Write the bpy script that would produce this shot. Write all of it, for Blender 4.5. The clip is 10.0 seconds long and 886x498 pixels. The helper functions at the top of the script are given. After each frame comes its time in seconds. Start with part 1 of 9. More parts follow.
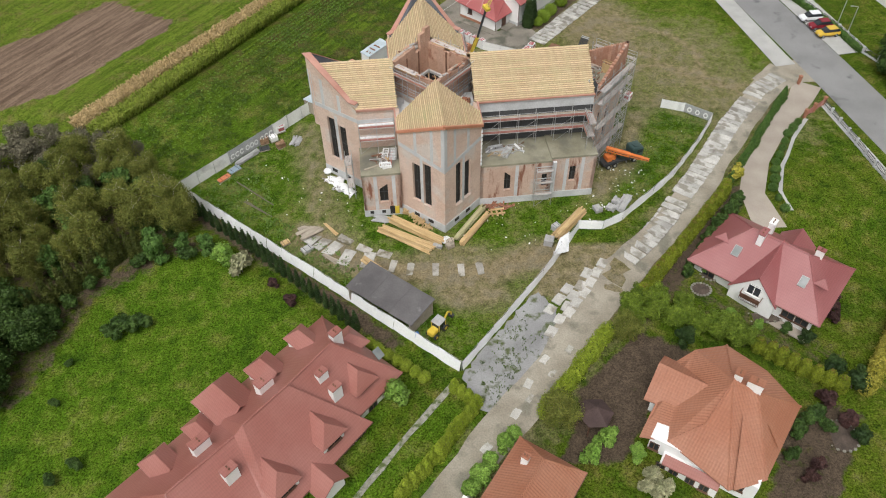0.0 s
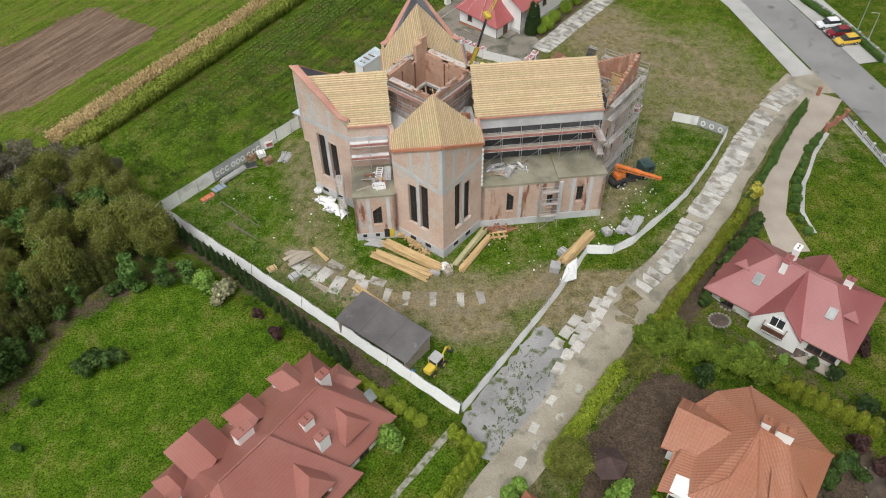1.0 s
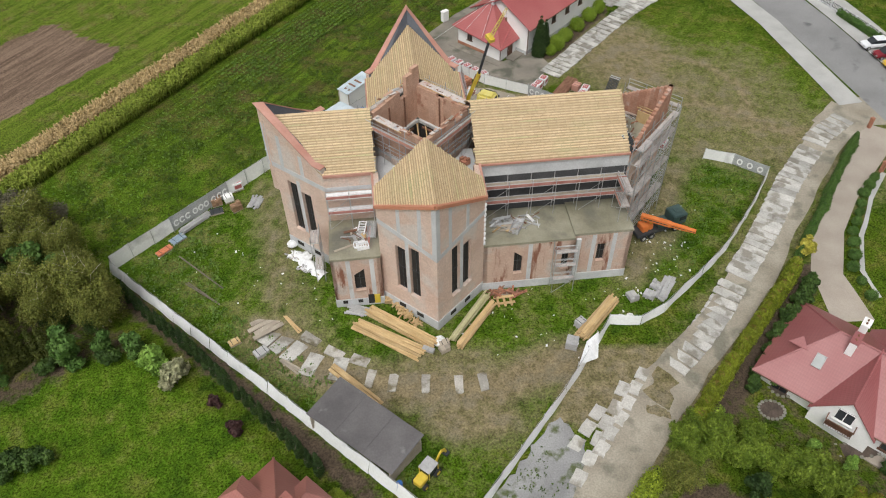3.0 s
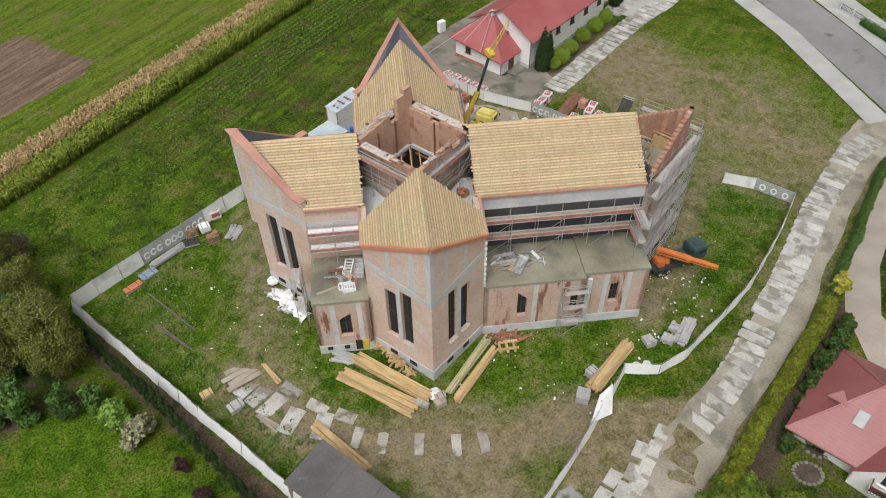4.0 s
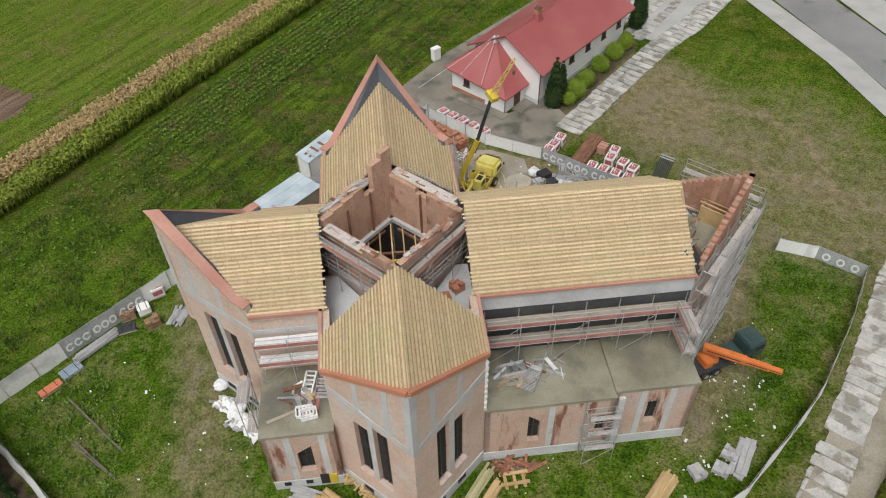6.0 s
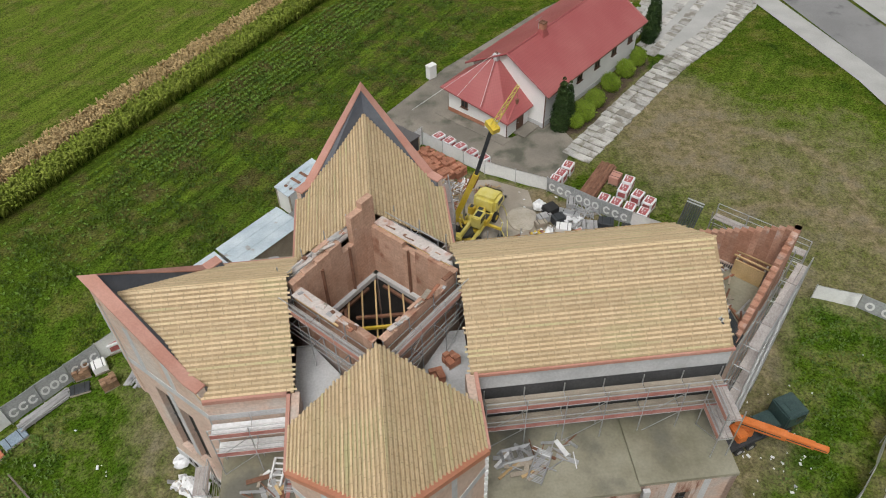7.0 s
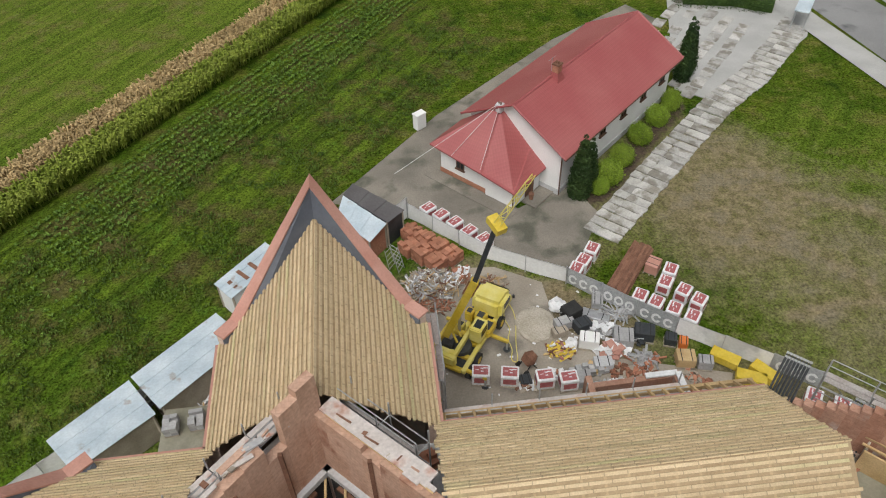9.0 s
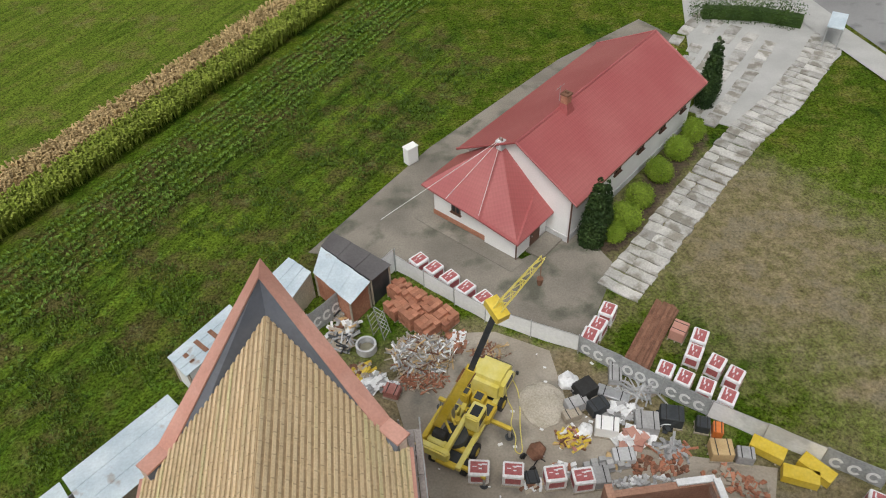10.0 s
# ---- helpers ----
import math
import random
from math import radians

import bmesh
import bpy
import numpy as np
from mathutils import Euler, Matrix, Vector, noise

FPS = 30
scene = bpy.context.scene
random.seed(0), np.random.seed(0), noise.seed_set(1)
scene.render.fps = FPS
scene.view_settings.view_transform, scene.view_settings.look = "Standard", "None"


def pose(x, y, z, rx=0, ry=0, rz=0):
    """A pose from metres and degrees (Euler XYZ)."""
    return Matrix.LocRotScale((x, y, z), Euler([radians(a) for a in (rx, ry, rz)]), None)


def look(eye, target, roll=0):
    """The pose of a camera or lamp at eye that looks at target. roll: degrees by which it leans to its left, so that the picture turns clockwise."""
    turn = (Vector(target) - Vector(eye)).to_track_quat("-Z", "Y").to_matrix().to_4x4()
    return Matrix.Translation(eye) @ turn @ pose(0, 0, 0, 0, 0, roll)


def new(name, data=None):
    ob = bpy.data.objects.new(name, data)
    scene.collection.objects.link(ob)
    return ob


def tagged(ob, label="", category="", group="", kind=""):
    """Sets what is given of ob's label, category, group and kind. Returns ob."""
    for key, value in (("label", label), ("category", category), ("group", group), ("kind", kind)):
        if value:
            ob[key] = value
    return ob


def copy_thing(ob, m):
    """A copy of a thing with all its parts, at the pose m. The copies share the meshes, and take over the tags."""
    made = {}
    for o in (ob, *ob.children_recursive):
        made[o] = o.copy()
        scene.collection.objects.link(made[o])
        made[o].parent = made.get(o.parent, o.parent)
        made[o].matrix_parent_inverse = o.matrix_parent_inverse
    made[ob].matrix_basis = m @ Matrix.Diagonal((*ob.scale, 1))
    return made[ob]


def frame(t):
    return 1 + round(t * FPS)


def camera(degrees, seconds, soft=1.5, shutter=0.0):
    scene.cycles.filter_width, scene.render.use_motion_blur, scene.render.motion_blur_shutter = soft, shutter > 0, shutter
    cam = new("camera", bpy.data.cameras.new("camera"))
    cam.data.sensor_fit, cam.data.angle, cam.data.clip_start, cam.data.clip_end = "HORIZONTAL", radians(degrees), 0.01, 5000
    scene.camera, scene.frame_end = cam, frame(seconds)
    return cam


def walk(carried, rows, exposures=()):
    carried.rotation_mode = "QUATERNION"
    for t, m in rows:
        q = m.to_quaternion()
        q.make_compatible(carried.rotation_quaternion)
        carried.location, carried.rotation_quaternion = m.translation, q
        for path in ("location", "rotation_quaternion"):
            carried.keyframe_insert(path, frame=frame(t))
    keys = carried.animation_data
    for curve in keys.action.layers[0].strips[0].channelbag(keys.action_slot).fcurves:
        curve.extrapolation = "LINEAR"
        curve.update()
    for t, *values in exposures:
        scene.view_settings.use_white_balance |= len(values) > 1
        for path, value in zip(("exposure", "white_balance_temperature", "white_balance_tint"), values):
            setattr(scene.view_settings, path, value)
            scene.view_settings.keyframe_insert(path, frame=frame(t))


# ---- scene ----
cam = camera(61.49, 10.0, 1.1)
PATH = [
    (0.0, (0.00, 0.00, 70.00), (0.00, 41.47, 26.64), -0.91),
    (0.5, (0.14, 3.45, 68.61), (0.16, 44.97, 25.29), -0.90),
    (1.0, (0.26, 6.99, 67.18), (0.28, 48.54, 23.90), -0.93),
    (1.5, (0.45, 10.67, 65.65), (0.43, 52.29, 22.43), -0.95),
    (2.0, (0.64, 14.44, 64.17), (0.61, 56.12, 21.02), -0.99),
    (2.5, (0.80, 18.25, 62.74), (0.76, 59.99, 19.63), -1.01),
    (4.0, (1.32, 30.15, 58.01), (1.41, 72.16, 15.17), -1.02),
    (4.5, (1.61, 34.18, 56.51), (1.65, 76.26, 13.74), -1.07),
    (5.0, (1.92, 38.29, 55.03), (1.90, 80.44, 12.32), -1.19),
    (5.5, (2.26, 42.37, 53.59), (2.13, 84.59, 10.96), -1.36),
    (7.0, (3.20, 54.96, 49.21), (2.95, 97.36, 6.75), -1.57),
    (7.5, (3.43, 59.16, 47.81), (3.16, 101.63, 5.44), -1.67),
    (8.0, (3.67, 63.58, 46.29), (3.39, 106.14, 3.99), -1.80),
    (8.5, (3.90, 67.93, 44.73), (3.63, 110.60, 2.55), -1.92),
    (9.0, (4.19, 72.24, 43.36), (3.89, 114.98, 1.25), -2.03),
    (9.5, (4.52, 76.67, 42.01), (4.16, 119.42, -0.09), -2.17),
    (10.0, (4.96, 81.01, 40.70), (4.50, 123.80, -1.37), -2.30),
]
walk(cam, [(t, look(eye, target, roll)) for t, eye, target, roll in PATH],
     exposures=[(0.0, -0.08), (2.5, -0.14), (5.5, -0.25), (8.0, -0.38), (10.0, -0.28)])

# ---- light ----
world = bpy.data.worlds.new("overcast_sky")
world.use_nodes = True
scene.world = world
wn, wl = world.node_tree.nodes, world.node_tree.links
sky = wn.new("ShaderNodeTexSky")
sky.sky_type, sky.sun_disc = "NISHITA", False
sky.sun_elevation, sky.sun_rotation = radians(59), radians(200)
sky.air_density, sky.dust_density, sky.ozone_density = 1.0, 6.0, 1.0
soft_sky = wn.new("ShaderNodeHueSaturation")
soft_sky.inputs["Saturation"].default_value = 0.08
wl.new(sky.outputs[0], soft_sky.inputs["Color"])
wl.new(soft_sky.outputs[0], wn["Background"].inputs["Color"])
wn["Background"].inputs["Strength"].default_value = 0.15
sun_data = bpy.data.lights.new("sun", "SUN")
sun_data.energy, sun_data.angle, sun_data.color = 1.2, radians(30), (1.0, 0.96, 0.89)
sun = new("sun", sun_data)
sun.matrix_world = look((-28, -76, 135), (0, 0, 0))


# ---- materials ----
def rgb(c):
    return (*c, 1.0)


def surf(name, c1, c2, scale=0.6, fine=9.0, rough=0.85, bump=0.25, metal=0.0, spread=0.25, piece=0.0, stain=None, stain_scale=0.25, stain_cut=0.58):
    """A two-scale surface: broad drift between two colours, fine grain, optional stains, random tint by piece."""
    m = bpy.data.materials.new(name)
    m.use_nodes = True
    n, l = m.node_tree.nodes, m.node_tree.links
    b = n["Principled BSDF"]
    co = n.new("ShaderNodeTexCoord")
    big, small = n.new("ShaderNodeTexNoise"), n.new("ShaderNodeTexNoise")
    big.inputs["Scale"].default_value, small.inputs["Scale"].default_value = scale, fine
    big.inputs["Detail"].default_value, small.inputs["Detail"].default_value = 4.0, 5.0
    where = co.outputs["Object"]
    if piece:
        own = n.new("ShaderNodeObjectInfo")
        far = n.new("ShaderNodeMath")
        far.operation = "MULTIPLY"
        far.inputs[1].default_value = 60.0
        l.new(own.outputs["Random"], far.inputs[0])
        moved = n.new("ShaderNodeVectorMath")
        l.new(where, moved.inputs[0])
        l.new(far.outputs[0], moved.inputs[1])
        where = moved.outputs[0]
    for k in (big, small):
        l.new(where, k.inputs["Vector"])
    ramp = n.new("ShaderNodeMapRange")
    ramp.inputs["From Min"].default_value, ramp.inputs["From Max"].default_value = 0.35, 0.65
    l.new(big.outputs["Fac"], ramp.inputs["Value"])
    mix = n.new("ShaderNodeMix")
    mix.data_type = "RGBA"
    mix.inputs["A"].default_value, mix.inputs["B"].default_value = rgb(c1), rgb(c2)
    l.new(ramp.outputs[0], mix.inputs["Factor"])
    out = mix.outputs["Result"]
    if stain:
        spot = n.new("ShaderNodeTexNoise")
        spot.inputs["Scale"].default_value, spot.inputs["Detail"].default_value = stain_scale, 6.0
        l.new(where, spot.inputs["Vector"])
        cut = n.new("ShaderNodeMapRange")
        cut.inputs["From Min"].default_value, cut.inputs["From Max"].default_value = stain_cut, stain_cut + 0.12
        l.new(spot.outputs["Fac"], cut.inputs["Value"])
        sm = n.new("ShaderNodeMix")
        sm.data_type = "RGBA"
        sm.inputs["B"].default_value = rgb(stain)
        l.new(cut.outputs[0], sm.inputs["Factor"])
        l.new(out, sm.inputs["A"])
        out = sm.outputs["Result"]
    val = n.new("ShaderNodeMapRange")
    val.inputs["From Min"].default_value, val.inputs["From Max"].default_value = 0.25, 0.75
    val.inputs["To Min"].default_value, val.inputs["To Max"].default_value = 1 - spread, 1 + spread
    l.new(small.outputs["Fac"], val.inputs["Value"])
    hsv = n.new("ShaderNodeHueSaturation")
    l.new(out, hsv.inputs["Color"])
    factor = val.outputs[0]
    if piece:
        info = n.new("ShaderNodeObjectInfo")
        pr = n.new("ShaderNodeMapRange")
        pr.inputs["To Min"].default_value, pr.inputs["To Max"].default_value = 1 - piece, 1 + piece
        l.new(info.outputs["Random"], pr.inputs["Value"])
        mul = n.new("ShaderNodeMath")
        mul.operation = "MULTIPLY"
        l.new(factor, mul.inputs[0])
        l.new(pr.outputs[0], mul.inputs[1])
        factor = mul.outputs[0]
    l.new(factor, hsv.inputs["Value"])
    l.new(hsv.outputs[0], b.inputs["Base Color"])
    b.inputs["Roughness"].default_value, b.inputs["Metallic"].default_value = rough, metal
    if bump:
        bp = n.new("ShaderNodeBump")
        bp.inputs["Strength"].default_value, bp.inputs["Distance"].default_value = bump, 0.05
        l.new(small.outputs["Fac"], bp.inputs["Height"])
        l.new(bp.outputs[0], b.inputs["Normal"])
    return m


def courses(m, width, height, joint, dark, strength=0.5):
    """Adds a running-bond joint pattern, in metres on the UV map, to a surface."""
    n, l = m.node_tree.nodes, m.node_tree.links
    b = n["Principled BSDF"]
    uv = n.new("ShaderNodeUVMap")
    br = n.new("ShaderNodeTexBrick")
    br.inputs["Scale"].default_value = 1.0
    br.inputs["Brick Width"].default_value, br.inputs["Row Height"].default_value = width, height
    br.inputs["Mortar Size"].default_value, br.inputs["Mortar Smooth"].default_value = joint, 0.3
    br.inputs["Color1"].default_value, br.inputs["Color2"].default_value = (1.08, 1.08, 1.08, 1), (0.9, 0.9, 0.9, 1)
    br.inputs["Mortar"].default_value = rgb(dark)
    l.new(uv.outputs[0], br.inputs["Vector"])
    old = b.inputs["Base Color"].links[0].from_socket
    mul = n.new("ShaderNodeMix")
    mul.data_type, mul.blend_type = "RGBA", "MULTIPLY"
    mul.inputs["Factor"].default_value = strength
    l.new(old, mul.inputs["A"])
    l.new(br.outputs["Color"], mul.inputs["B"])
    l.new(mul.outputs["Result"], b.inputs["Base Color"])
    return m


def tiled(m, across, along, depth=0.6):
    """Adds the rolls and steps of roof tiles, in metres on the UV map, as relief and a faint tint."""
    n, l = m.node_tree.nodes, m.node_tree.links
    b = n["Principled BSDF"]
    uv = n.new("ShaderNodeUVMap")
    sep = n.new("ShaderNodeSeparateXYZ")
    l.new(uv.outputs[0], sep.inputs[0])
    def wave(sock, period, op):
        k = n.new("ShaderNodeMath")
        k.operation = "MULTIPLY"
        k.inputs[1].default_value = (2 * math.pi if op == "SINE" else 1.0) / period
        l.new(sock, k.inputs[0])
        w = n.new("ShaderNodeMath")
        w.operation = op
        l.new(k.outputs[0], w.inputs[0])
        return w.outputs[0]
    roll = wave(sep.outputs["X"], across, "SINE")
    step = wave(sep.outputs["Y"], along, "FRACT")
    add = n.new("ShaderNodeMath")
    add.operation = "MULTIPLY_ADD"
    add.inputs[1].default_value = 0.35
    l.new(roll, add.inputs[0])
    inv = n.new("ShaderNodeMath")
    inv.operation = "SUBTRACT"
    inv.inputs[0].default_value = 1.0
    l.new(step, inv.inputs[1])
    l.new(inv.outputs[0], add.inputs[2])
    bp = n.new("ShaderNodeBump")
    bp.inputs["Strength"].default_value, bp.inputs["Distance"].default_value = depth, 0.06
    l.new(add.outputs[0], bp.inputs["Height"])
    l.new(bp.outputs[0], b.inputs["Normal"])
    tint = n.new("ShaderNodeMapRange")
    tint.inputs["From Min"].default_value, tint.inputs["From Max"].default_value = -0.35, 1.35
    tint.inputs["To Min"].default_value, tint.inputs["To Max"].default_value = 0.88, 1.07
    l.new(add.outputs[0], tint.inputs["Value"])
    old = b.inputs["Base Color"].links[0].from_socket
    hsv = n.new("ShaderNodeHueSaturation")
    l.new(old, hsv.inputs["Color"])
    l.new(tint.outputs[0], hsv.inputs["Value"])
    l.new(hsv.outputs[0], b.inputs["Base Color"])
    return m


def dashed(m, pitch, share, dark):
    """Adds short dark nail and rafter marks at an even pitch along each piece."""
    n, l = m.node_tree.nodes, m.node_tree.links
    b = n["Principled BSDF"]
    uv = n.new("ShaderNodeUVMap")
    sep = n.new("ShaderNodeSeparateXYZ")
    l.new(uv.outputs[0], sep.inputs[0])
    info = n.new("ShaderNodeObjectInfo")
    add = n.new("ShaderNodeMath")
    add.operation = "MULTIPLY_ADD"
    add.inputs[1].default_value = 1.0 / pitch
    l.new(sep.outputs["X"], add.inputs[0])
    l.new(info.outputs["Random"], add.inputs[2])
    fr = n.new("ShaderNodeMath")
    fr.operation = "FRACT"
    l.new(add.outputs[0], fr.inputs[0])
    cut = n.new("ShaderNodeMapRange")
    cut.inputs["From Min"].default_value, cut.inputs["From Max"].default_value = share, share + 0.03
    cut.inputs["To Min"].default_value, cut.inputs["To Max"].default_value = dark, 1.0
    l.new(fr.outputs[0], cut.inputs["Value"])
    hsv = n.new("ShaderNodeHueSaturation")
    l.new(b.inputs["Base Color"].links[0].from_socket, hsv.inputs["Color"])
    l.new(cut.outputs[0], hsv.inputs["Value"])
    l.new(hsv.outputs[0], b.inputs["Base Color"])
    return m


def streaked(m, colour, low, high):
    """Adds rain streaks running down the surface."""
    n, l = m.node_tree.nodes, m.node_tree.links
    b = n["Principled BSDF"]
    co = n.new("ShaderNodeTexCoord")
    mp = n.new("ShaderNodeMapping")
    mp.inputs["Scale"].default_value = (0.9, 0.9, 0.16)
    l.new(co.outputs["Object"], mp.inputs["Vector"])
    tex = n.new("ShaderNodeTexNoise")
    tex.inputs["Scale"].default_value, tex.inputs["Detail"].default_value, tex.inputs["Roughness"].default_value = 0.8, 6.0, 0.7
    l.new(mp.outputs[0], tex.inputs["Vector"])
    cut = n.new("ShaderNodeMapRange")
    cut.inputs["From Min"].default_value, cut.inputs["From Max"].default_value = low, high
    l.new(tex.outputs["Fac"], cut.inputs["Value"])
    mix = n.new("ShaderNodeMix")
    mix.data_type = "RGBA"
    l.new(cut.outputs[0], mix.inputs["Factor"])
    l.new(b.inputs["Base Color"].links[0].from_socket, mix.inputs["A"])
    mix.inputs["B"].default_value = rgb(colour)
    l.new(mix.outputs["Result"], b.inputs["Base Color"])
    return m


BRICK = courses(surf("clay_block", (0.56, 0.41, 0.33), (0.63, 0.49, 0.41), 0.35, 6, 0.9, 0.3, spread=0.16, stain=(0.58, 0.51, 0.46), stain_scale=0.3, stain_cut=0.5), 0.5, 0.25, 0.02, (0.85, 0.82, 0.8), 0.45)
RAWBRICK = courses(surf("raw_brick", (0.36, 0.18, 0.118), (0.45, 0.265, 0.19), 0.5, 7, 0.9, 0.35, spread=0.18, piece=0.12, stain=(0.50, 0.42, 0.38), stain_scale=0.6), 0.5, 0.25, 0.02, (0.8, 0.75, 0.72), 0.5)
AISLEBRICK = streaked(courses(surf("stained_clay_block", (0.47, 0.33, 0.26), (0.55, 0.41, 0.335), 0.35, 6, 0.9, 0.3, spread=0.14, stain=(0.47, 0.41, 0.37), stain_scale=0.35, stain_cut=0.52), 0.5, 0.25, 0.02, (0.85, 0.82, 0.8), 0.45), (0.22, 0.095, 0.06), 0.52, 0.6)
TOWERBRICK = courses(surf("pale_raw_brick", (0.44, 0.27, 0.19), (0.53, 0.35, 0.26), 0.5, 7, 0.9, 0.35, spread=0.18, piece=0.1, stain=(0.30, 0.14, 0.09), stain_scale=0.7, stain_cut=0.58), 0.5, 0.25, 0.02, (0.8, 0.75, 0.72), 0.5)
# Near-black colour for the open tower: the shaft's shade is in the base colour.
SHAFT = surf("shaft_shade_dark", (0.03, 0.027, 0.025), (0.045, 0.041, 0.038), 0.5, 7, 0.9, 0.2)
WETBRICK = surf("rain_stained_brick", (0.30, 0.12, 0.07), (0.42, 0.2, 0.13), 0.7, 6, 0.85, 0.3)
CONCRETE = surf("concrete", (0.46, 0.47, 0.48), (0.56, 0.57, 0.58), 0.5, 8, 0.85, 0.25, spread=0.12, stain=(0.38, 0.37, 0.36), stain_scale=0.4)
WETSLAB = surf("damp_concrete_slab", (0.19, 0.18, 0.125), (0.31, 0.295, 0.225), 0.35, 6, 0.55, 0.15, spread=0.12, stain=(0.14, 0.135, 0.11), stain_scale=0.22, stain_cut=0.52)
PAVER = surf("worn_concrete_slab", (0.35, 0.34, 0.315), (0.50, 0.49, 0.465), 0.5, 7, 0.9, 0.3, spread=0.2, piece=0.17, stain=(0.24, 0.225, 0.19), stain_scale=0.7, stain_cut=0.5)
BATTEN = dashed(surf("new_batten", (0.53, 0.405, 0.245), (0.61, 0.485, 0.31), 0.9, 14, 0.75, 0.1, spread=0.16, piece=0.12, stain=(0.50, 0.45, 0.25), stain_scale=0.12, stain_cut=0.56), 0.92, 0.03, 0.62)
DECK = dashed(surf("roof_boarding", (0.34, 0.245, 0.14), (0.40, 0.295, 0.175), 0.5, 10, 0.8, 0.2, spread=0.16, stain=(0.34, 0.31, 0.16), stain_scale=0.12, stain_cut=0.56), 0.92, 0.1, 1.2)
TIMBER = surf("sawn_timber", (0.44, 0.30, 0.14), (0.55, 0.40, 0.21), 0.8, 12, 0.75, 0.2, spread=0.15, piece=0.18)
GREYWOOD = surf("weathered_timber", (0.30, 0.26, 0.21), (0.40, 0.35, 0.28), 0.8, 12, 0.85, 0.25, spread=0.18, piece=0.15)
FASCIA = surf("red_fascia", (0.50, 0.20, 0.115), (0.57, 0.26, 0.165), 0.5, 9, 0.6, 0.05, spread=0.08)
COPING = surf("clay_coping", (0.44, 0.215, 0.165), (0.50, 0.275, 0.22), 0.5, 9, 0.75, 0.1, spread=0.1, piece=0.06)
MEMBRANE = surf("slate_membrane", (0.07, 0.08, 0.10), (0.11, 0.12, 0.14), 0.5, 6, 0.6, 0.1, spread=0.1)
# Near-black wall colour, used on the nave's south side only.
DARKWALL = surf("near_black_wall", (0.045, 0.047, 0.05), (0.075, 0.077, 0.08), 0.4, 6, 0.8, 0.1)
# Near-black base colour stands in for the shade inside openings.
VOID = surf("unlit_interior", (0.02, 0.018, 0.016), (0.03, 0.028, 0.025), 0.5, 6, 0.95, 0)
STEEL = surf("galvanised_steel", (0.42, 0.43, 0.44), (0.52, 0.53, 0.54), 1.5, 12, 0.45, 0.05, 0.6, spread=0.1)
REDSTEEL = surf("red_oxide_boards", (0.33, 0.12, 0.10), (0.42, 0.2, 0.17), 1.0, 9, 0.7, 0.1)
PLANK = surf("scaffold_plank", (0.37, 0.33, 0.31), (0.46, 0.43, 0.41), 1.0, 10, 0.8, 0.15, piece=0.15)
WHITE = surf("white_render", (0.78, 0.78, 0.77), (0.85, 0.85, 0.84), 0.4, 8, 0.85, 0.1, spread=0.05)
PALEBOARD = surf("pale_dusty_board", (0.48, 0.43, 0.40), (0.60, 0.55, 0.52), 0.8, 7, 0.8, 0.2, spread=0.15, stain=(0.40, 0.22, 0.16), stain_scale=0.8, stain_cut=0.56)
PLASTIC = surf("white_film", (0.70, 0.71, 0.72), (0.82, 0.83, 0.84), 1.5, 6, 0.45, 0.5, spread=0.1)
BANNER = surf("banner_mesh", (0.78, 0.79, 0.79), (0.86, 0.87, 0.87), 0.3, 5, 0.7, 0.2, spread=0.08, stain=(0.55, 0.56, 0.56), stain_scale=0.3)
BANNERDARK = surf("banner_print", (0.34, 0.355, 0.36), (0.45, 0.465, 0.47), 0.5, 6, 0.7, 0.1)
ASPHALT = surf("asphalt", (0.20, 0.20, 0.20), (0.26, 0.26, 0.26), 0.12, 12, 0.85, 0.3, spread=0.14, stain=(0.11, 0.11, 0.115), stain_scale=0.28, stain_cut=0.6)
OLDASPHALT = surf("old_asphalt_apron", (0.165, 0.15, 0.125), (0.265, 0.24, 0.20), 0.2, 9, 0.85, 0.3, spread=0.2, stain=(0.10, 0.10, 0.075), stain_scale=0.3, stain_cut=0.53)
TRACK = surf("gravel_track", (0.265, 0.235, 0.185), (0.365, 0.33, 0.268), 0.25, 6, 0.95, 0.5, spread=0.2, stain=(0.20, 0.19, 0.15), stain_scale=0.4, stain_cut=0.53)
GRIT = surf("grey_gravel", (0.22, 0.22, 0.222), (0.32, 0.32, 0.32), 0.25, 7, 0.95, 0.5, spread=0.2, stain=(0.09, 0.11, 0.045), stain_scale=0.8, stain_cut=0.54)
KERB = surf("concrete_paving", (0.36, 0.36, 0.345), (0.44, 0.44, 0.425), 0.3, 8, 0.85, 0.2, spread=0.1)
DRIVE = surf("beige_paving", (0.33, 0.285, 0.24), (0.39, 0.345, 0.295), 0.3, 9, 0.85, 0.2, spread=0.12)
REDROOF = tiled(surf("red_metal_tile", (0.34, 0.085, 0.085), (0.39, 0.12, 0.115), 0.2, 5, 0.45, 0, spread=0.06), 0.22, 0.35, 0.15)
PINKROOF = tiled(surf("faded_red_metal_tile", (0.28, 0.088, 0.088), (0.325, 0.12, 0.12), 0.2, 5, 0.45, 0, spread=0.06), 0.22, 0.35, 0.15)
BROWNROOF = tiled(surf("brick_red_metal_tile", (0.30, 0.112, 0.09), (0.355, 0.152, 0.127), 0.2, 5, 0.42, 0, spread=0.06), 0.22, 0.35, 0.12)
ORANGEROOF = tiled(surf("orange_clay_tile", (0.34, 0.135, 0.075), (0.38, 0.175, 0.11), 0.25, 5, 0.6, 0, spread=0.1), 0.30, 0.40, 0.8)
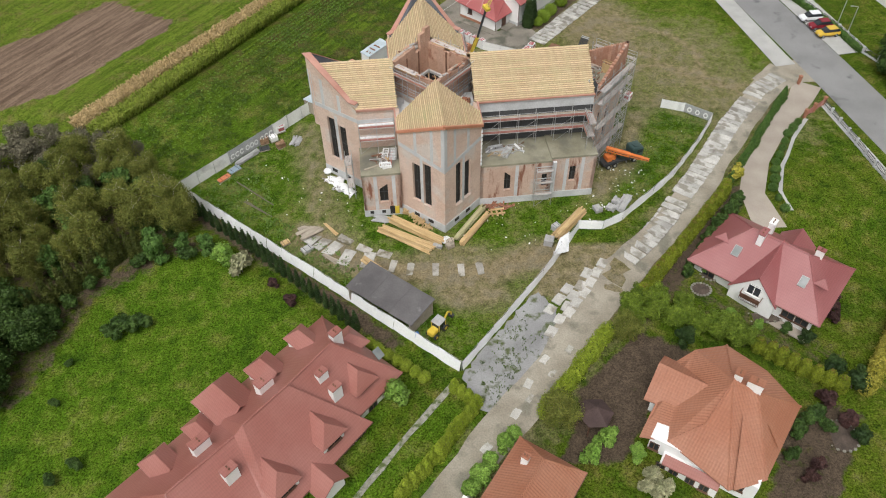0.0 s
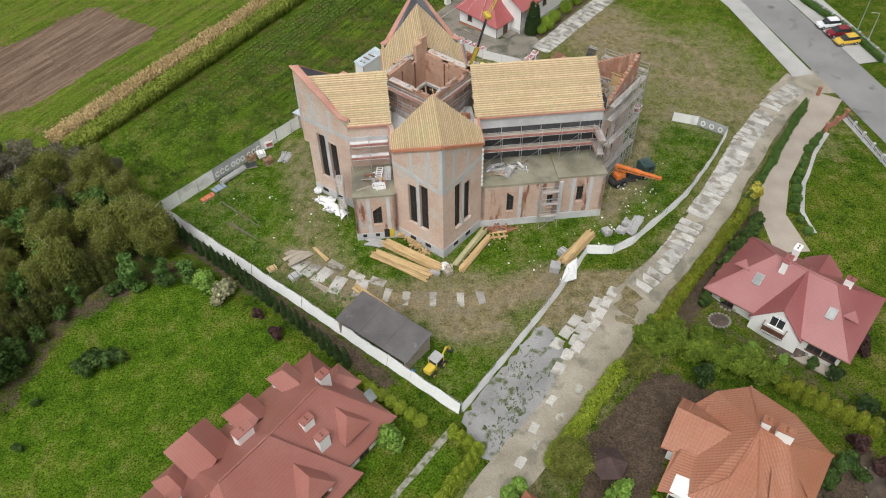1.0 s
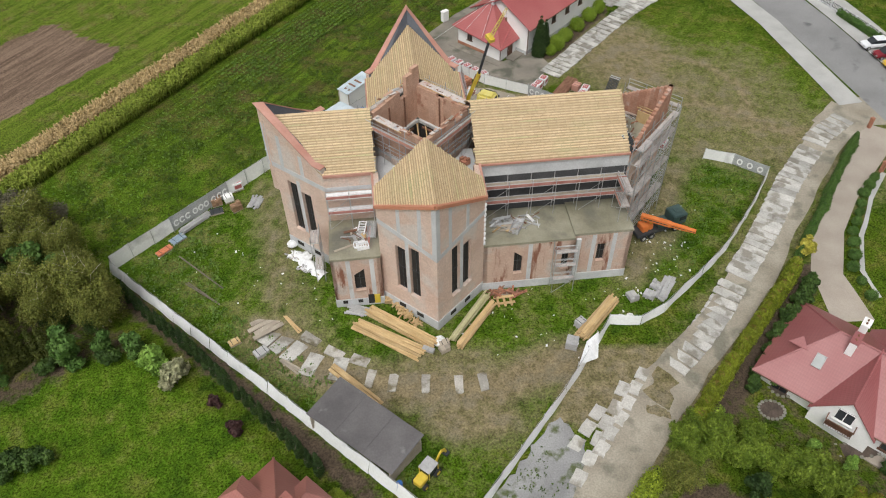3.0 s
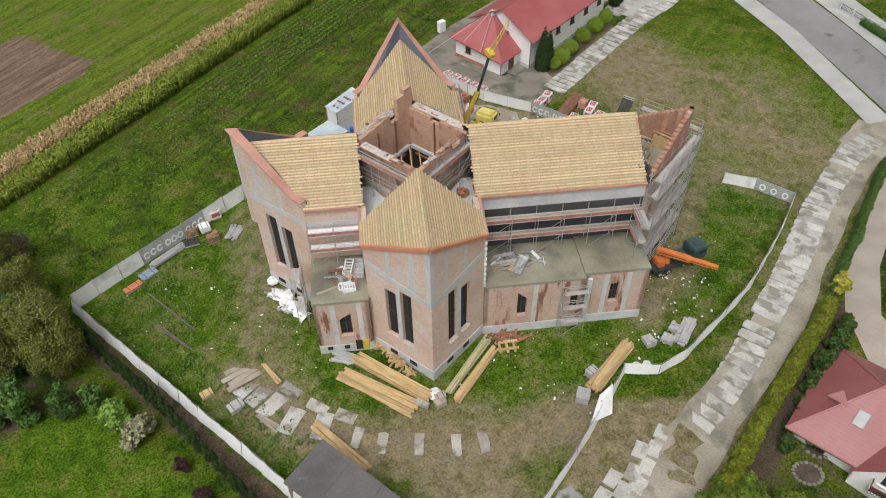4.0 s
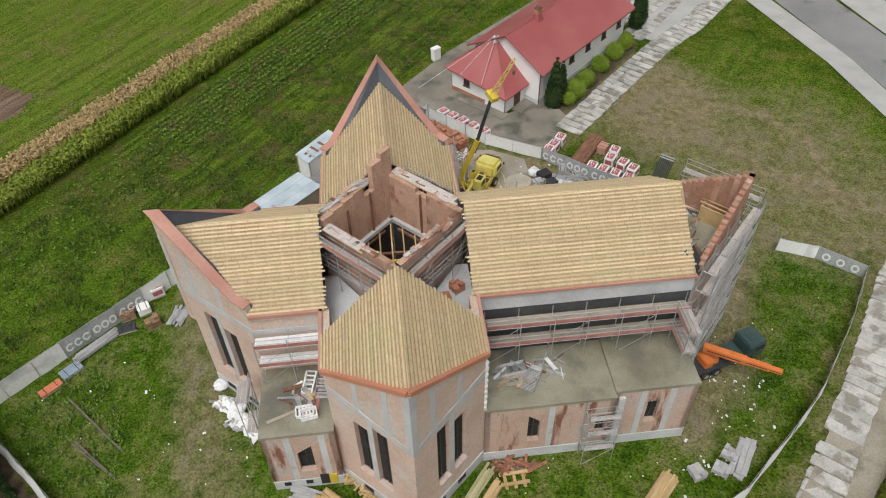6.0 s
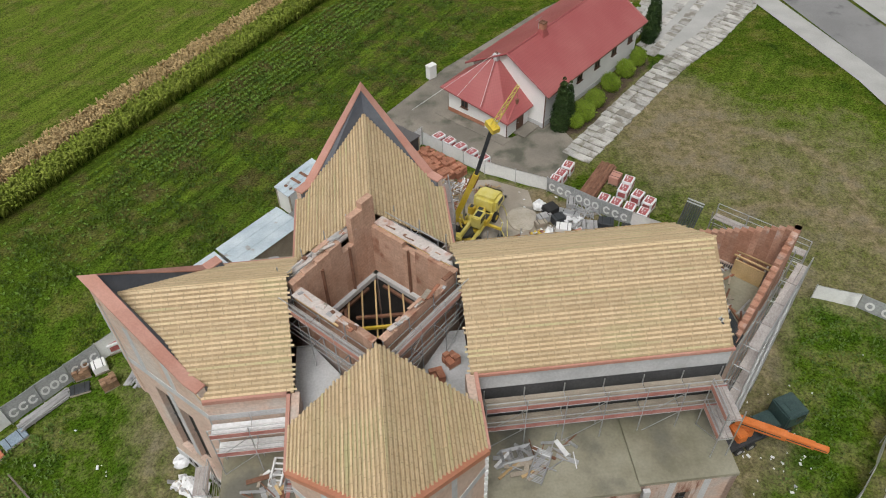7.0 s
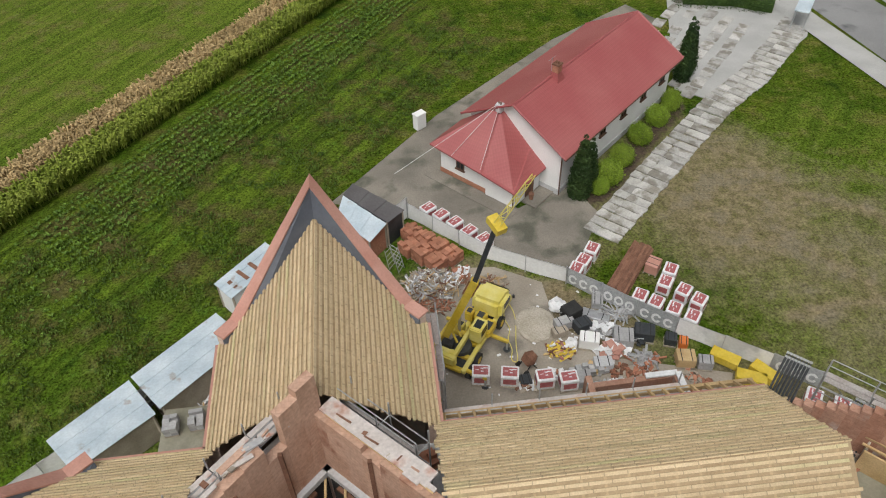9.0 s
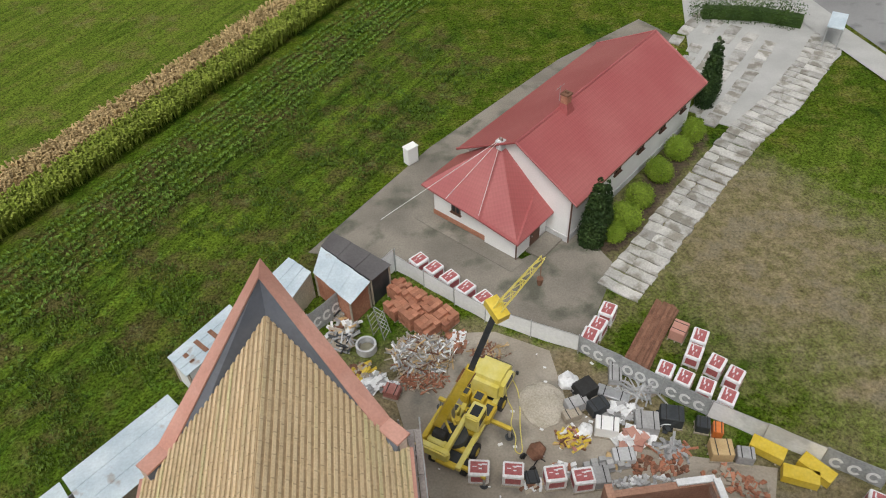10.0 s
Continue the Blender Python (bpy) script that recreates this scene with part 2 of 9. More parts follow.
GLASS = surf("dark_window_glass", (0.03, 0.035, 0.04), (0.05, 0.055, 0.06), 0.5, 3, 0.22, 0, spread=0.05)
GLASS.node_tree.nodes["Principled BSDF"].inputs["Specular IOR Level"].default_value = 0.3
# Pale base colour carries the sky's reflection in the roof windows.
PALEGLASS = surf("sky_lit_glass", (0.16, 0.18, 0.18), (0.22, 0.24, 0.24), 0.8, 3, 0.2, 0, spread=0.05)
GREYFRAME = surf("grey_flashing", (0.30, 0.29, 0.29), (0.38, 0.37, 0.37), 1.0, 9, 0.5, 0.05)
BROWNFRAME = surf("brown_joinery", (0.10, 0.05, 0.03), (0.14, 0.07, 0.045), 1.0, 9, 0.6, 0.1)
TIN = surf("weathered_tin_roof", (0.46, 0.55, 0.61), (0.62, 0.70, 0.75), 0.5, 6, 0.5, 0.15, 0.1, spread=0.1, stain=(0.27, 0.17, 0.11), stain_scale=0.7, stain_cut=0.62)
FELT = surf("grey_roofing_felt", (0.085, 0.08, 0.082), (0.135, 0.128, 0.13), 0.3, 6, 0.8, 0.2, spread=0.12, stain=(0.22, 0.215, 0.215), stain_scale=0.5, stain_cut=0.63)
YELLOW = surf("yellow_machine_paint", (0.60, 0.43, 0.03), (0.68, 0.52, 0.08), 1.0, 6, 0.5, 0.05, spread=0.1, stain=(0.35, 0.25, 0.08), stain_scale=1.2, stain_cut=0.64)
PALEYELLOW = surf("faded_yellow_cab", (0.70, 0.60, 0.12), (0.76, 0.68, 0.24), 1.0, 6, 0.5, 0.05, spread=0.06)
ORANGE = surf("orange_machine_paint", (0.60, 0.16, 0.03), (0.68, 0.21, 0.06), 1.0, 6, 0.5, 0.05, spread=0.1)
BLACK = surf("black_rubber", (0.018, 0.018, 0.018), (0.03, 0.03, 0.03), 2, 9, 0.8, 0.2)
DARKSTEEL = surf("dark_painted_steel", (0.03, 0.035, 0.04), (0.05, 0.055, 0.06), 1.5, 8, 0.5, 0.1)
GREENCAB = surf("dark_green_cab", (0.03, 0.06, 0.06), (0.05, 0.085, 0.08), 1.0, 6, 0.4, 0.05)
RUST = surf("rusty_steel", (0.16, 0.075, 0.045), (0.24, 0.12, 0.075), 1.5, 8, 0.85, 0.2, piece=0.2)
BLUE = surf("blue_plastic", (0.03, 0.12, 0.42), (0.05, 0.18, 0.5), 1.0, 6, 0.5, 0.05)
PALLETRED = surf("red_printed_film", (0.36, 0.09, 0.095), (0.45, 0.16, 0.16), 1.0, 6, 0.5, 0.1)
SAND = surf("pale_sand", (0.40, 0.36, 0.29), (0.48, 0.44, 0.37), 0.8, 9, 0.95, 0.4)
BARK = surf("bark", (0.10, 0.08, 0.06), (0.17, 0.14, 0.11), 1.5, 9, 0.9, 0.4)
BIRCH = surf("pale_birch_bark", (0.45, 0.43, 0.39), (0.58, 0.56, 0.52), 1.5, 9, 0.85, 0.3)


def leaves(name, c1, c2, rough=0.6):
    m = surf(name, c1, c2, 0.8, 5, rough, 0, spread=0.22, piece=0.1)
    n, l = m.node_tree.nodes, m.node_tree.links
    b = n["Principled BSDF"]
    geo = n.new("ShaderNodeNewGeometry")
    k = n.new("ShaderNodeMapRange")
    k.inputs["To Min"].default_value, k.inputs["To Max"].default_value = 0.65, 1.3
    l.new(geo.outputs["Random Per Island"], k.inputs["Value"])
    hsv = n.new("ShaderNodeHueSaturation")
    old = b.inputs["Base Color"].links[0].from_socket
    l.new(old, hsv.inputs["Color"])
    l.new(k.outputs[0], hsv.inputs["Value"])
    l.new(hsv.outputs[0], b.inputs["Base Color"])
    b.inputs["Specular IOR Level"].default_value = 0.2
    return m


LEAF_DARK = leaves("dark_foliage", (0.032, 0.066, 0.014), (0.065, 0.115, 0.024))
LEAF_MID = leaves("green_foliage", (0.06, 0.13, 0.025), (0.10, 0.18, 0.04))
LEAF_LIGHT = leaves("light_foliage", (0.14, 0.26, 0.04), (0.20, 0.32, 0.06))
LEAF_OLIVE = leaves("olive_foliage", (0.115, 0.138, 0.022), (0.195, 0.205, 0.046))
LEAF_PALE = leaves("pale_grey_foliage", (0.26, 0.27, 0.15), (0.34, 0.33, 0.2))
LEAF_YELLOW = leaves("golden_foliage", (0.32, 0.30, 0.04), (0.42, 0.38, 0.07))
LEAF_THUJA = leaves("thuja_foliage", (0.02, 0.044, 0.012), (0.042, 0.075, 0.018))
LEAF_LIME = leaves("lime_hedge_foliage", (0.18, 0.245, 0.018), (0.27, 0.335, 0.034))
LEAF_RUSTY = leaves("browned_thuja_tips", (0.17, 0.115, 0.03), (0.23, 0.155, 0.045))
LEAF_FRESH = leaves("fresh_border_foliage", (0.09, 0.145, 0.014), (0.18, 0.25, 0.03))
LEAF_RED = leaves("purple_foliage", (0.05, 0.025, 0.025), (0.08, 0.04, 0.035))
LEAF_GREY = leaves("bare_twig_foliage", (0.135, 0.125, 0.082), (0.19, 0.172, 0.12))
CORN_DRY = leaves("dry_maize", (0.36, 0.265, 0.125), (0.47, 0.35, 0.18), 0.8)
CORN_GREEN = leaves("green_maize", (0.18, 0.24, 0.03), (0.27, 0.32, 0.055))
CROP = leaves("beet_leaves", (0.075, 0.145, 0.018), (0.13, 0.215, 0.032))
FIELDWEED = leaves("field_weeds", (0.045, 0.085, 0.008), (0.095, 0.15, 0.016))
WEED = leaves("rough_weeds", (0.08, 0.15, 0.025), (0.13, 0.2, 0.04))


# ---- mesh helpers ----
def finish(name, bm, material):
    """Recalculated normals, a UV map in metres, and the material; returns the mesh."""
    bmesh.ops.recalc_face_normals(bm, faces=bm.faces)
    layer = bm.loops.layers.uv.new("UVMap")
    up = Vector((0, 0, 1))
    for f in bm.faces:
        nrm = f.normal
        h = up.cross(nrm)
        if h.length < 0.05:
            h = Vector((1, 0, 0))
        h.normalize()
        v = nrm.cross(h)
        for lp in f.loops:
            p = lp.vert.co
            lp[layer].uv = (p.dot(h), p.dot(v))
    me = bpy.data.meshes.new(name)
    bm.to_mesh(me)
    bm.free()
    me.materials.append(material)
    return me


def part(name, bm, material, parent=None, label=""):
    ob = new(name, finish(name, bm, material))
    if parent:
        ob.parent = parent
    if label:
        tagged(ob, label)
    return ob


def piece(name, mesh, parent, m=None):
    ob = new(name, mesh)
    ob.parent = parent
    if m is not None:
        ob.matrix_basis = m
    return ob


def thing(name, label, category, m=None, group="", kind=""):
    ob = new(name)
    ob.empty_display_size = 0.2
    if m is not None:
        ob.matrix_basis = m
    return tagged(ob, label, category, group, kind)


def box(bm, x0, x1, y0, y1, z0, z1, m=None):
    vs = [bm.verts.new((x, y, z)) for z in (z0, z1) for x, y in ((x0, y0), (x1, y0), (x1, y1), (x0, y1))]
    if m is not None:
        for v in vs:
            v.co = m @ v.co
    for q in ((3, 2, 1, 0), (4, 5, 6, 7), (0, 1, 5, 4), (1, 2, 6, 5), (2, 3, 7, 6), (3, 0, 4, 7)):
        bm.faces.new([vs[i] for i in q])
    return vs


def boxed(x0, x1, y0, y1, z0, z1, m=None):
    bm = bmesh.new()
    box(bm, x0, x1, y0, y1, z0, z1, m)
    return bm


def prism(pts, z0, z1):
    """A solid over a plan polygon; z0 and z1 may be numbers or one height a corner."""
    bm = bmesh.new()
    k = len(pts)
    lo = z0 if isinstance(z0, (list, tuple)) else [z0] * k
    hi = z1 if isinstance(z1, (list, tuple)) else [z1] * k
    a = [bm.verts.new((*p, z)) for p, z in zip(pts, lo)]
    b = [bm.verts.new((*p, z)) for p, z in zip(pts, hi)]
    bm.faces.new(a[::-1])
    bm.faces.new(b)
    for i in range(k):
        bm.faces.new((a[i], a[(i + 1) % k], b[(i + 1) % k], b[i]))
    return bm


def beam(bm, a, b, w, h, up=(0, 0, 1)):
    """A straight bar of w by h from a to b."""
    a, b = Vector(a), Vector(b)
    d = (b - a).normalized()
    s = d.cross(Vector(up))
    if s.length < 1e-3:
        s = d.cross(Vector((1, 0, 0)))
    s.normalize()
    u = s.cross(d)
    vs = [bm.verts.new(p + s * w * i / 2 + u * h * j / 2) for p in (a, b) for i, j in ((-1, -1), (1, -1), (1, 1), (-1, 1))]
    for q in ((3, 2, 1, 0), (4, 5, 6, 7), (0, 1, 5, 4), (1, 2, 6, 5), (2, 3, 7, 6), (3, 0, 4, 7)):
        bm.faces.new([vs[i] for i in q])


def rod(bm, a, b, r0, r1=None, seg=6):
    """A round bar from a to b, tapering from r0 to r1."""
    a, b = Vector(a), Vector(b)
    r1 = r0 if r1 is None else r1
    d = (b - a).normalized()
    s = d.orthogonal().normalized()
    u = d.cross(s)
    ring = [[bm.verts.new(p + (s * math.cos(t) + u * math.sin(t)) * r) for t in (2 * math.pi * i / seg for i in range(seg))] for p, r in ((a, r0), (b, r1))]
    for i in range(seg):
        bm.faces.new((ring[0][i], ring[0][(i + 1) % seg], ring[1][(i + 1) % seg], ring[1][i]))
    bm.faces.new(ring[0][::-1])
    bm.faces.new(ring[1])


def sheet(pts_top, thick):
    """A solid plate: a planar or bent polygon of 3D corners, given thickness downwards."""
    bm = bmesh.new()
    a = [bm.verts.new(p) for p in pts_top]
    b = [bm.verts.new((p[0], p[1], p[2] - thick)) for p in pts_top]
    bm.faces.new(a)
    bm.faces.new(b[::-1])
    k = len(a)
    for i in range(k):
        bm.faces.new((a[i], b[i], b[(i + 1) % k], a[(i + 1) % k]))
    return bm


def band(line, width, z, thick=0.0, wobble=0.0):
    """A strip of ground along a plan polyline, subdivided, with a slightly uneven edge."""
    rnd = random.Random(len(line) * 7 + int(width * 10))
    bm = bmesh.new()
    pts = []
    for (x0, y0, w0), (x1, y1, w1) in zip(line, line[1:]):
        k = max(1, int(math.hypot(x1 - x0, y1 - y0) / 2))
        pts += [(x0 + (x1 - x0) * i / k, y0 + (y1 - y0) * i / k, w0 + (w1 - w0) * i / k) for i in range(k)]
    pts.append(line[-1])
    rows = []
    for i, (x, y, w) in enumerate(pts):
        ax, ay, _ = pts[max(0, i - 1)]
        bx, by, _ = pts[min(len(pts) - 1, i + 1)]
        dx, dy = bx - ax, by - ay
        n = math.hypot(dx, dy)
        nx, ny = -dy / n, dx / n
        lw, rw = w * width / 2 + rnd.uniform(-wobble, wobble), w * width / 2 + rnd.uniform(-wobble, wobble)
        rows.append((bm.verts.new((x + nx * lw, y + ny * lw, z)), bm.verts.new((x - nx * rw, y - ny * rw, z))))
    for a, b in zip(rows, rows[1:]):
        bm.faces.new((a[0], a[1], b[1], b[0]))
    return bm


def frayed(pts, amount, seed, step=0.6):
    """An outline on plan with an uneven edge."""
    rnd = random.Random(seed)
    out = []
    for (x0, y0), (x1, y1) in zip(pts, pts[1:] + pts[:1]):
        k = max(1, int(math.hypot(x1 - x0, y1 - y0) / step))
        out += [(x0 + (x1 - x0) * i / k + rnd.uniform(-amount, amount), y0 + (y1 - y0) * i / k + rnd.uniform(-amount, amount)) for i in range(k)]
    return out


def structure(ob, label, category):
    return tagged(ob, label, category, "", "structure")


# ---- ground ----
SITE = [(1.9, 48.1), (-36.1, 78.9), (-27.2, 89.5), (0.9, 120.2), (7.4, 114.7), (13.5, 111.8), (20.7, 106.4), (29.4, 101.3), (34.3, 97.6), (42.2, 94.5), (28.5, 77.1), (21.1, 70.1), (16, 68.3), (14.5, 64.7)]


def inside(px, py, poly):
    res = np.zeros(px.shape, bool)
    k = len(poly)
    for i in range(k):
        x0, y0 = poly[i]
        x1, y1 = poly[(i + 1) % k]
        hitx = ((y0 > py) != (y1 > py)) & (px < (x1 - x0) * (py - y0) / (y1 - y0 + 1e-9) + x0)
        res ^= hitx
    return res


def near(px, py, line):
    """Distance to a polyline."""
    best = np.full(px.shape, 1e9)
    for (x0, y0), (x1, y1) in zip(line, line[1:]):
        dx, dy = x1 - x0, y1 - y0
        t = np.clip(((px - x0) * dx + (py - y0) * dy) / (dx * dx + dy * dy), 0, 1)
        best = np.minimum(best, np.hypot(px - x0 - t * dx, py - y0 - t * dy))
    return best


def blob(px, py, x, y, rx, ry):
    return np.clip(1.4 - 1.4 * np.hypot((px - x) / rx, (py - y) / ry) ** 2, 0, 1)


def ground_sheet():
    xs = np.concatenate([[-3000, -1200, -500, -250, -150], np.arange(-100, 101, 1.0), [150, 250, 500, 1200, 3000]])
    ys = np.concatenate([[-3000, -1000, -300, -60], np.arange(0, 201, 1.0), [260, 400, 800, 1600, 4000]])
    gx, gy = np.meshgrid(xs, ys)
    nx, ny = len(xs), len(ys)
    far = (np.abs(gx) > 101) | (gy < -1) | (gy > 201)
    gz = np.where(far, 0, 0.05 * np.sin(gx * 0.9 + gy * 0.3) * np.sin(gy * 0.7) - 0.06)
    co = np.stack([gx, gy, gz], -1).reshape(-1, 3)
    ids = np.arange(nx * ny).reshape(ny, nx)
    faces = np.stack([ids[:-1, :-1], ids[:-1, 1:], ids[1:, 1:], ids[1:, :-1]], -1).reshape(-1, 4)
    me = bpy.data.meshes.new("ground")
    me.from_pydata(co.tolist(), [], faces.tolist())
    px, py = gx.ravel(), gy.ravel()
    site = inside(px, py, SITE)
    dirt, soil, lawn = np.zeros(px.shape), np.zeros(px.shape), np.zeros(px.shape)
    ring = [(-22, 82), (-21, 76), (-18, 70), (-12.7, 66), (-7.8, 63.5), (-1.4, 62.8), (6, 63), (13, 66)]
    dirt = np.maximum(dirt, np.clip(1.25 - near(px, py, ring[2:]) / 3.4, 0, 0.95))
    dirt = np.maximum(dirt, site * np.clip(0.75 - near(px, py, [(-20, 92), (-18, 82), (-16, 74), (-12, 67)]) / 6, 0, 0.36))
    for off in (-0.9, 0.9):
        dirt = np.maximum(dirt, site * np.clip(1.2 - near(px, py, [(-21 + off, 94), (-18.4 + off, 84), (-17 + off, 76), (-14 + off, 68.5)]) / 0.8, 0, 0.66))
    dirt = np.maximum(dirt, site * np.maximum(blob(px, py, 3.5, 59.6, 6.5, 3.8) * 0.8, blob(px, py, -1.5, 62.0, 7, 2.0) * 0.7))
    dirt = np.maximum(dirt, site * blob(px, py, 1, 66.0, 8, 2.2) * 0.7)
    dirt = np.maximum(dirt, site * blob(px, py, 24, 84, 6, 6) * 0.6)
    dirt = np.maximum(dirt, site * blob(px, py, 9, 108, 14, 9))
    dirt = np.maximum(dirt, site * blob(px, py, -8, 108, 10, 9) * 0.8)
    dirt = np.maximum(dirt, site * 0.15)
    dirt = np.maximum(dirt, 0.6 * np.clip(1.3 - near(px, py, [(24, 124), (31, 118), (39, 108), (49, 98)]) / 12, 0, 1))
    for line in ([(26, 119), (34.6, 114), (38.1, 108.9), (43.2, 103), (52, 103)], [(30, 108), (37, 109.5), (43, 106.5), (50, 100)], [(25, 121), (33, 123), (41, 119), (44.5, 113), (43, 105)]):
        dirt = np.maximum(dirt, 0.86 * np.clip(1.3 - near(px, py, line) / 1.5, 0, 1))
    dirt = np.maximum(dirt, blob(px, py, 29, 122, 10, 14) * 0.8)
    dirt = np.maximum(dirt, blob(px, py, 45, 112, 9, 16) * 0.45)
    dirt = np.maximum(dirt, 0.5 * np.clip(1.2 - near(px, py, [(5, 36), (14, 49), (29, 68), (44, 90), (57, 104)]) / 5, 0, 1))
    soil = np.maximum(soil, inside(px, py, [(-71, 99), (-62.7, 104.1), (-54.6, 116.8), (-49.3, 123.5), (-49.8, 127.4), (-56.7, 130.5), (-63.2, 135.1), (-67.4, 130), (-71, 124.5), (-95, 104), (-95, 84)]) * 1.0)
    soil = np.maximum(soil, inside(px, py, [(12, 37), (15, 45), (23, 53.5), (29, 50), (22, 42), (18, 36)]) * 0.9)
    soil = np.maximum(soil, inside(px, py, [(31, 31), (36, 41), (41, 44), (44, 42), (37, 30)]) * 0.8)
    soil = np.maximum(soil, np.clip(1.3 - near(px, py, [(-33.5, 75.0), (-31.4, 73.0), (-21.6, 65.3), (-15.2, 59.8), (-6, 52.2)]) / 1.25, 0, 0.95))
    # Ground kept darker along the thicket's edge.
    soil = np.maximum(soil, np.clip(1.1 - near(px, py, [(-48, 57), (-43, 62), (-36, 67)]) / 2.2, 0, 1) * 0.7)
    soil = np.maximum(soil, inside(px, py, [(23, 56), (32, 66), (40, 76), (42, 66), (35, 60), (38, 56), (46, 50), (42, 47)]) * 0.36)
    # Darker strip on the garden side of the lane hedge.
    soil = np.maximum(soil, np.clip(1.35 - near(px, py, [(23.4, 56.0), (27.2, 60.2), (32.6, 66.8), (37.8, 73.0), (41.4, 77.0)]) / 1.7, 0, 0.8))
    dirt = np.maximum(dirt, np.clip(1.3 - near(px, py, [(7.6, 40.6), (12.4, 46.6), (16.2, 51.4), (19.6, 55.6), (22.8, 59.4), (29.0, 67.0), (34.4, 74.0), (38.2, 79.2)]) / 1.4, 0, 0.9))
    dirt = np.maximum(dirt, 0.8 * inside(px, py, [(11, 59), (13, 66), (16, 68), (27, 68), (20, 57)]))
    field = inside(px, py, [(-50, 88), (-36, 79.4), (0, 121.5), (-6, 124), (12, 150), (-3, 166), (-52, 92)]) * np.clip((py - 88) / 26, 0.25, 1)
    # Thicket floor: the loam mask also paints in the shade below the trees.
    soil = np.maximum(soil, inside(px, py, [(-62, 60), (-58, 82), (-48, 84), (-37, 79), (-34, 71), (-30, 68), (-36, 66), (-42, 61), (-46, 45), (-60, 40)]) * 0.5)
    lawn = np.maximum(lawn, inside(px, py, [(-42, 61), (-33, 69), (-9, 51), (-4, 46), (-20, 20), (-70, 20), (-46, 46)]) * 0.66)
    lawn = np.maximum(lawn, inside(px, py, [(24, 128), (44, 138), (56, 112), (49, 98), (36, 98), (28, 104)]) * 0.15)
    lawn = np.maximum(lawn, inside(px, py, [(-58, 84), (-36, 79.4), (-8, 112), (-20, 134), (-52, 92)]) * 0.6)
    lawn = np.maximum(lawn, inside(px, py, [(0, 45), (5, 41), (-8, 22), (-20, 24)]) * 0.6)
    lawn = np.maximum(lawn, inside(px, py, [(46, 72), (52, 88), (58, 96), (70, 84), (60, 52), (50, 52)]) * 0.12)
    lawn = np.maximum(lawn, inside(px, py, [(-95, 150), (-60, 137), (-49, 121), (-64, 97), (-54, 93), (-20, 140), (-10, 170), (-95, 230)]) * 0.42)
    lawn = np.maximum(lawn, inside(px, py, [(50, 132), (56, 107), (49, 98), (44, 108), (40, 130)]) * 0.25)
    lawn = np.maximum(lawn, site * 0.5)
    # Darker ground beneath the clipped balls, so that they stand apart.
    soil = np.maximum(soil, np.clip(1.3 - near(px, py, [(17.6, 122.4), (19.4, 124.8), (23.2, 130.2), (27.6, 136.0)]) / 1.5, 0, 0.8))
    dirt = np.maximum(dirt, blob(px, py, 25, 101.5, 6, 4) * 0.8)
    dirt = np.maximum(dirt, 0.75 * np.clip(1.3 - near(px, py, [(22, 77.5), (26.5, 86), (30.5, 95)]) / 2.4, 0, 1))
    dirt = np.maximum(dirt, 0.62 * np.clip(1.3 - near(px, py, [(30, 100), (38, 98.5), (46, 98), (54, 103)]) / 4.0, 0, 1))
    meadow = inside(px, py, [(-110, 60), (-66, 84), (-53, 93), (-6, 172), (-20, 215), (-110, 215)]) * 1.0
    meadow = np.maximum(meadow, 0.6 * inside(px, py, [(24, 128), (44, 138), (57, 112), (49, 98), (36, 98), (28, 104)]))
    turf = me.attributes.new("meadow", "FLOAT", "POINT")
    turf.data.foreach_set("value", meadow)
    att = me.attributes.new("cover", "FLOAT_COLOR", "POINT")
    att.data.foreach_set("color", np.stack([dirt, soil, lawn, field], -1).ravel())
    m = bpy.data.materials.new("ground_cover")
    m.use_nodes = True
    n, l = m.node_tree.nodes, m.node_tree.links
    b = n["Principled BSDF"]
    co_n = n.new("ShaderNodeTexCoord")
    at = n.new("ShaderNodeAttribute")
    at.attribute_name = "cover"
    sep = n.new("ShaderNodeSeparateColor")
    l.new(at.outputs["Color"], sep.inputs[0])

    def noise_node(scale, detail=5.0, rough=0.6):
        k = n.new("ShaderNodeTexNoise")
        k.inputs["Scale"].default_value, k.inputs["Detail"].default_value, k.inputs["Roughness"].default_value = scale, detail, rough
        l.new(co_n.outputs["Object"], k.inputs["Vector"])
        return k.outputs["Fac"]

    def ranged(sock, a, c, lo=0.0, hi=1.0):
        k = n.new("ShaderNodeMapRange")
        for key, value in (("From Min", a), ("From Max", c), ("To Min", lo), ("To Max", hi)):
            k.inputs[key].default_value = value
        l.new(sock, k.inputs["Value"])
        return k.outputs[0]

    def mixed(fac, a, c):
        k = n.new("ShaderNodeMix")
        k.data_type = "RGBA"
        l.new(fac, k.inputs["Factor"])
        for key, value in (("A", a), ("B", c)):
            if isinstance(value, tuple):
                k.inputs[key].default_value = rgb(value)
            else:
                l.new(value, k.inputs[key])
        return k.outputs["Result"]

    def masked(mask, grain, soft):
        k = n.new("ShaderNodeMath")
        k.operation = "ADD"
        l.new(mask, k.inputs[0])
        g = ranged(grain, 0.3, 0.7, -0.35, 0.35)
        l.new(g, k.inputs[1])
        return ranged(k.outputs[0], 0.5 - soft, 0.5 + soft)

    patch, tuft, grain = noise_node(0.12), noise_node(0.9, 6, 0.7), noise_node(5.0, 6, 0.75)
    clump = noise_node(0.35, 6, 0.65)
    grass = mixed(ranged(patch, 0.38, 0.62), (0.043, 0.082, 0.006), (0.072, 0.108, 0.009))
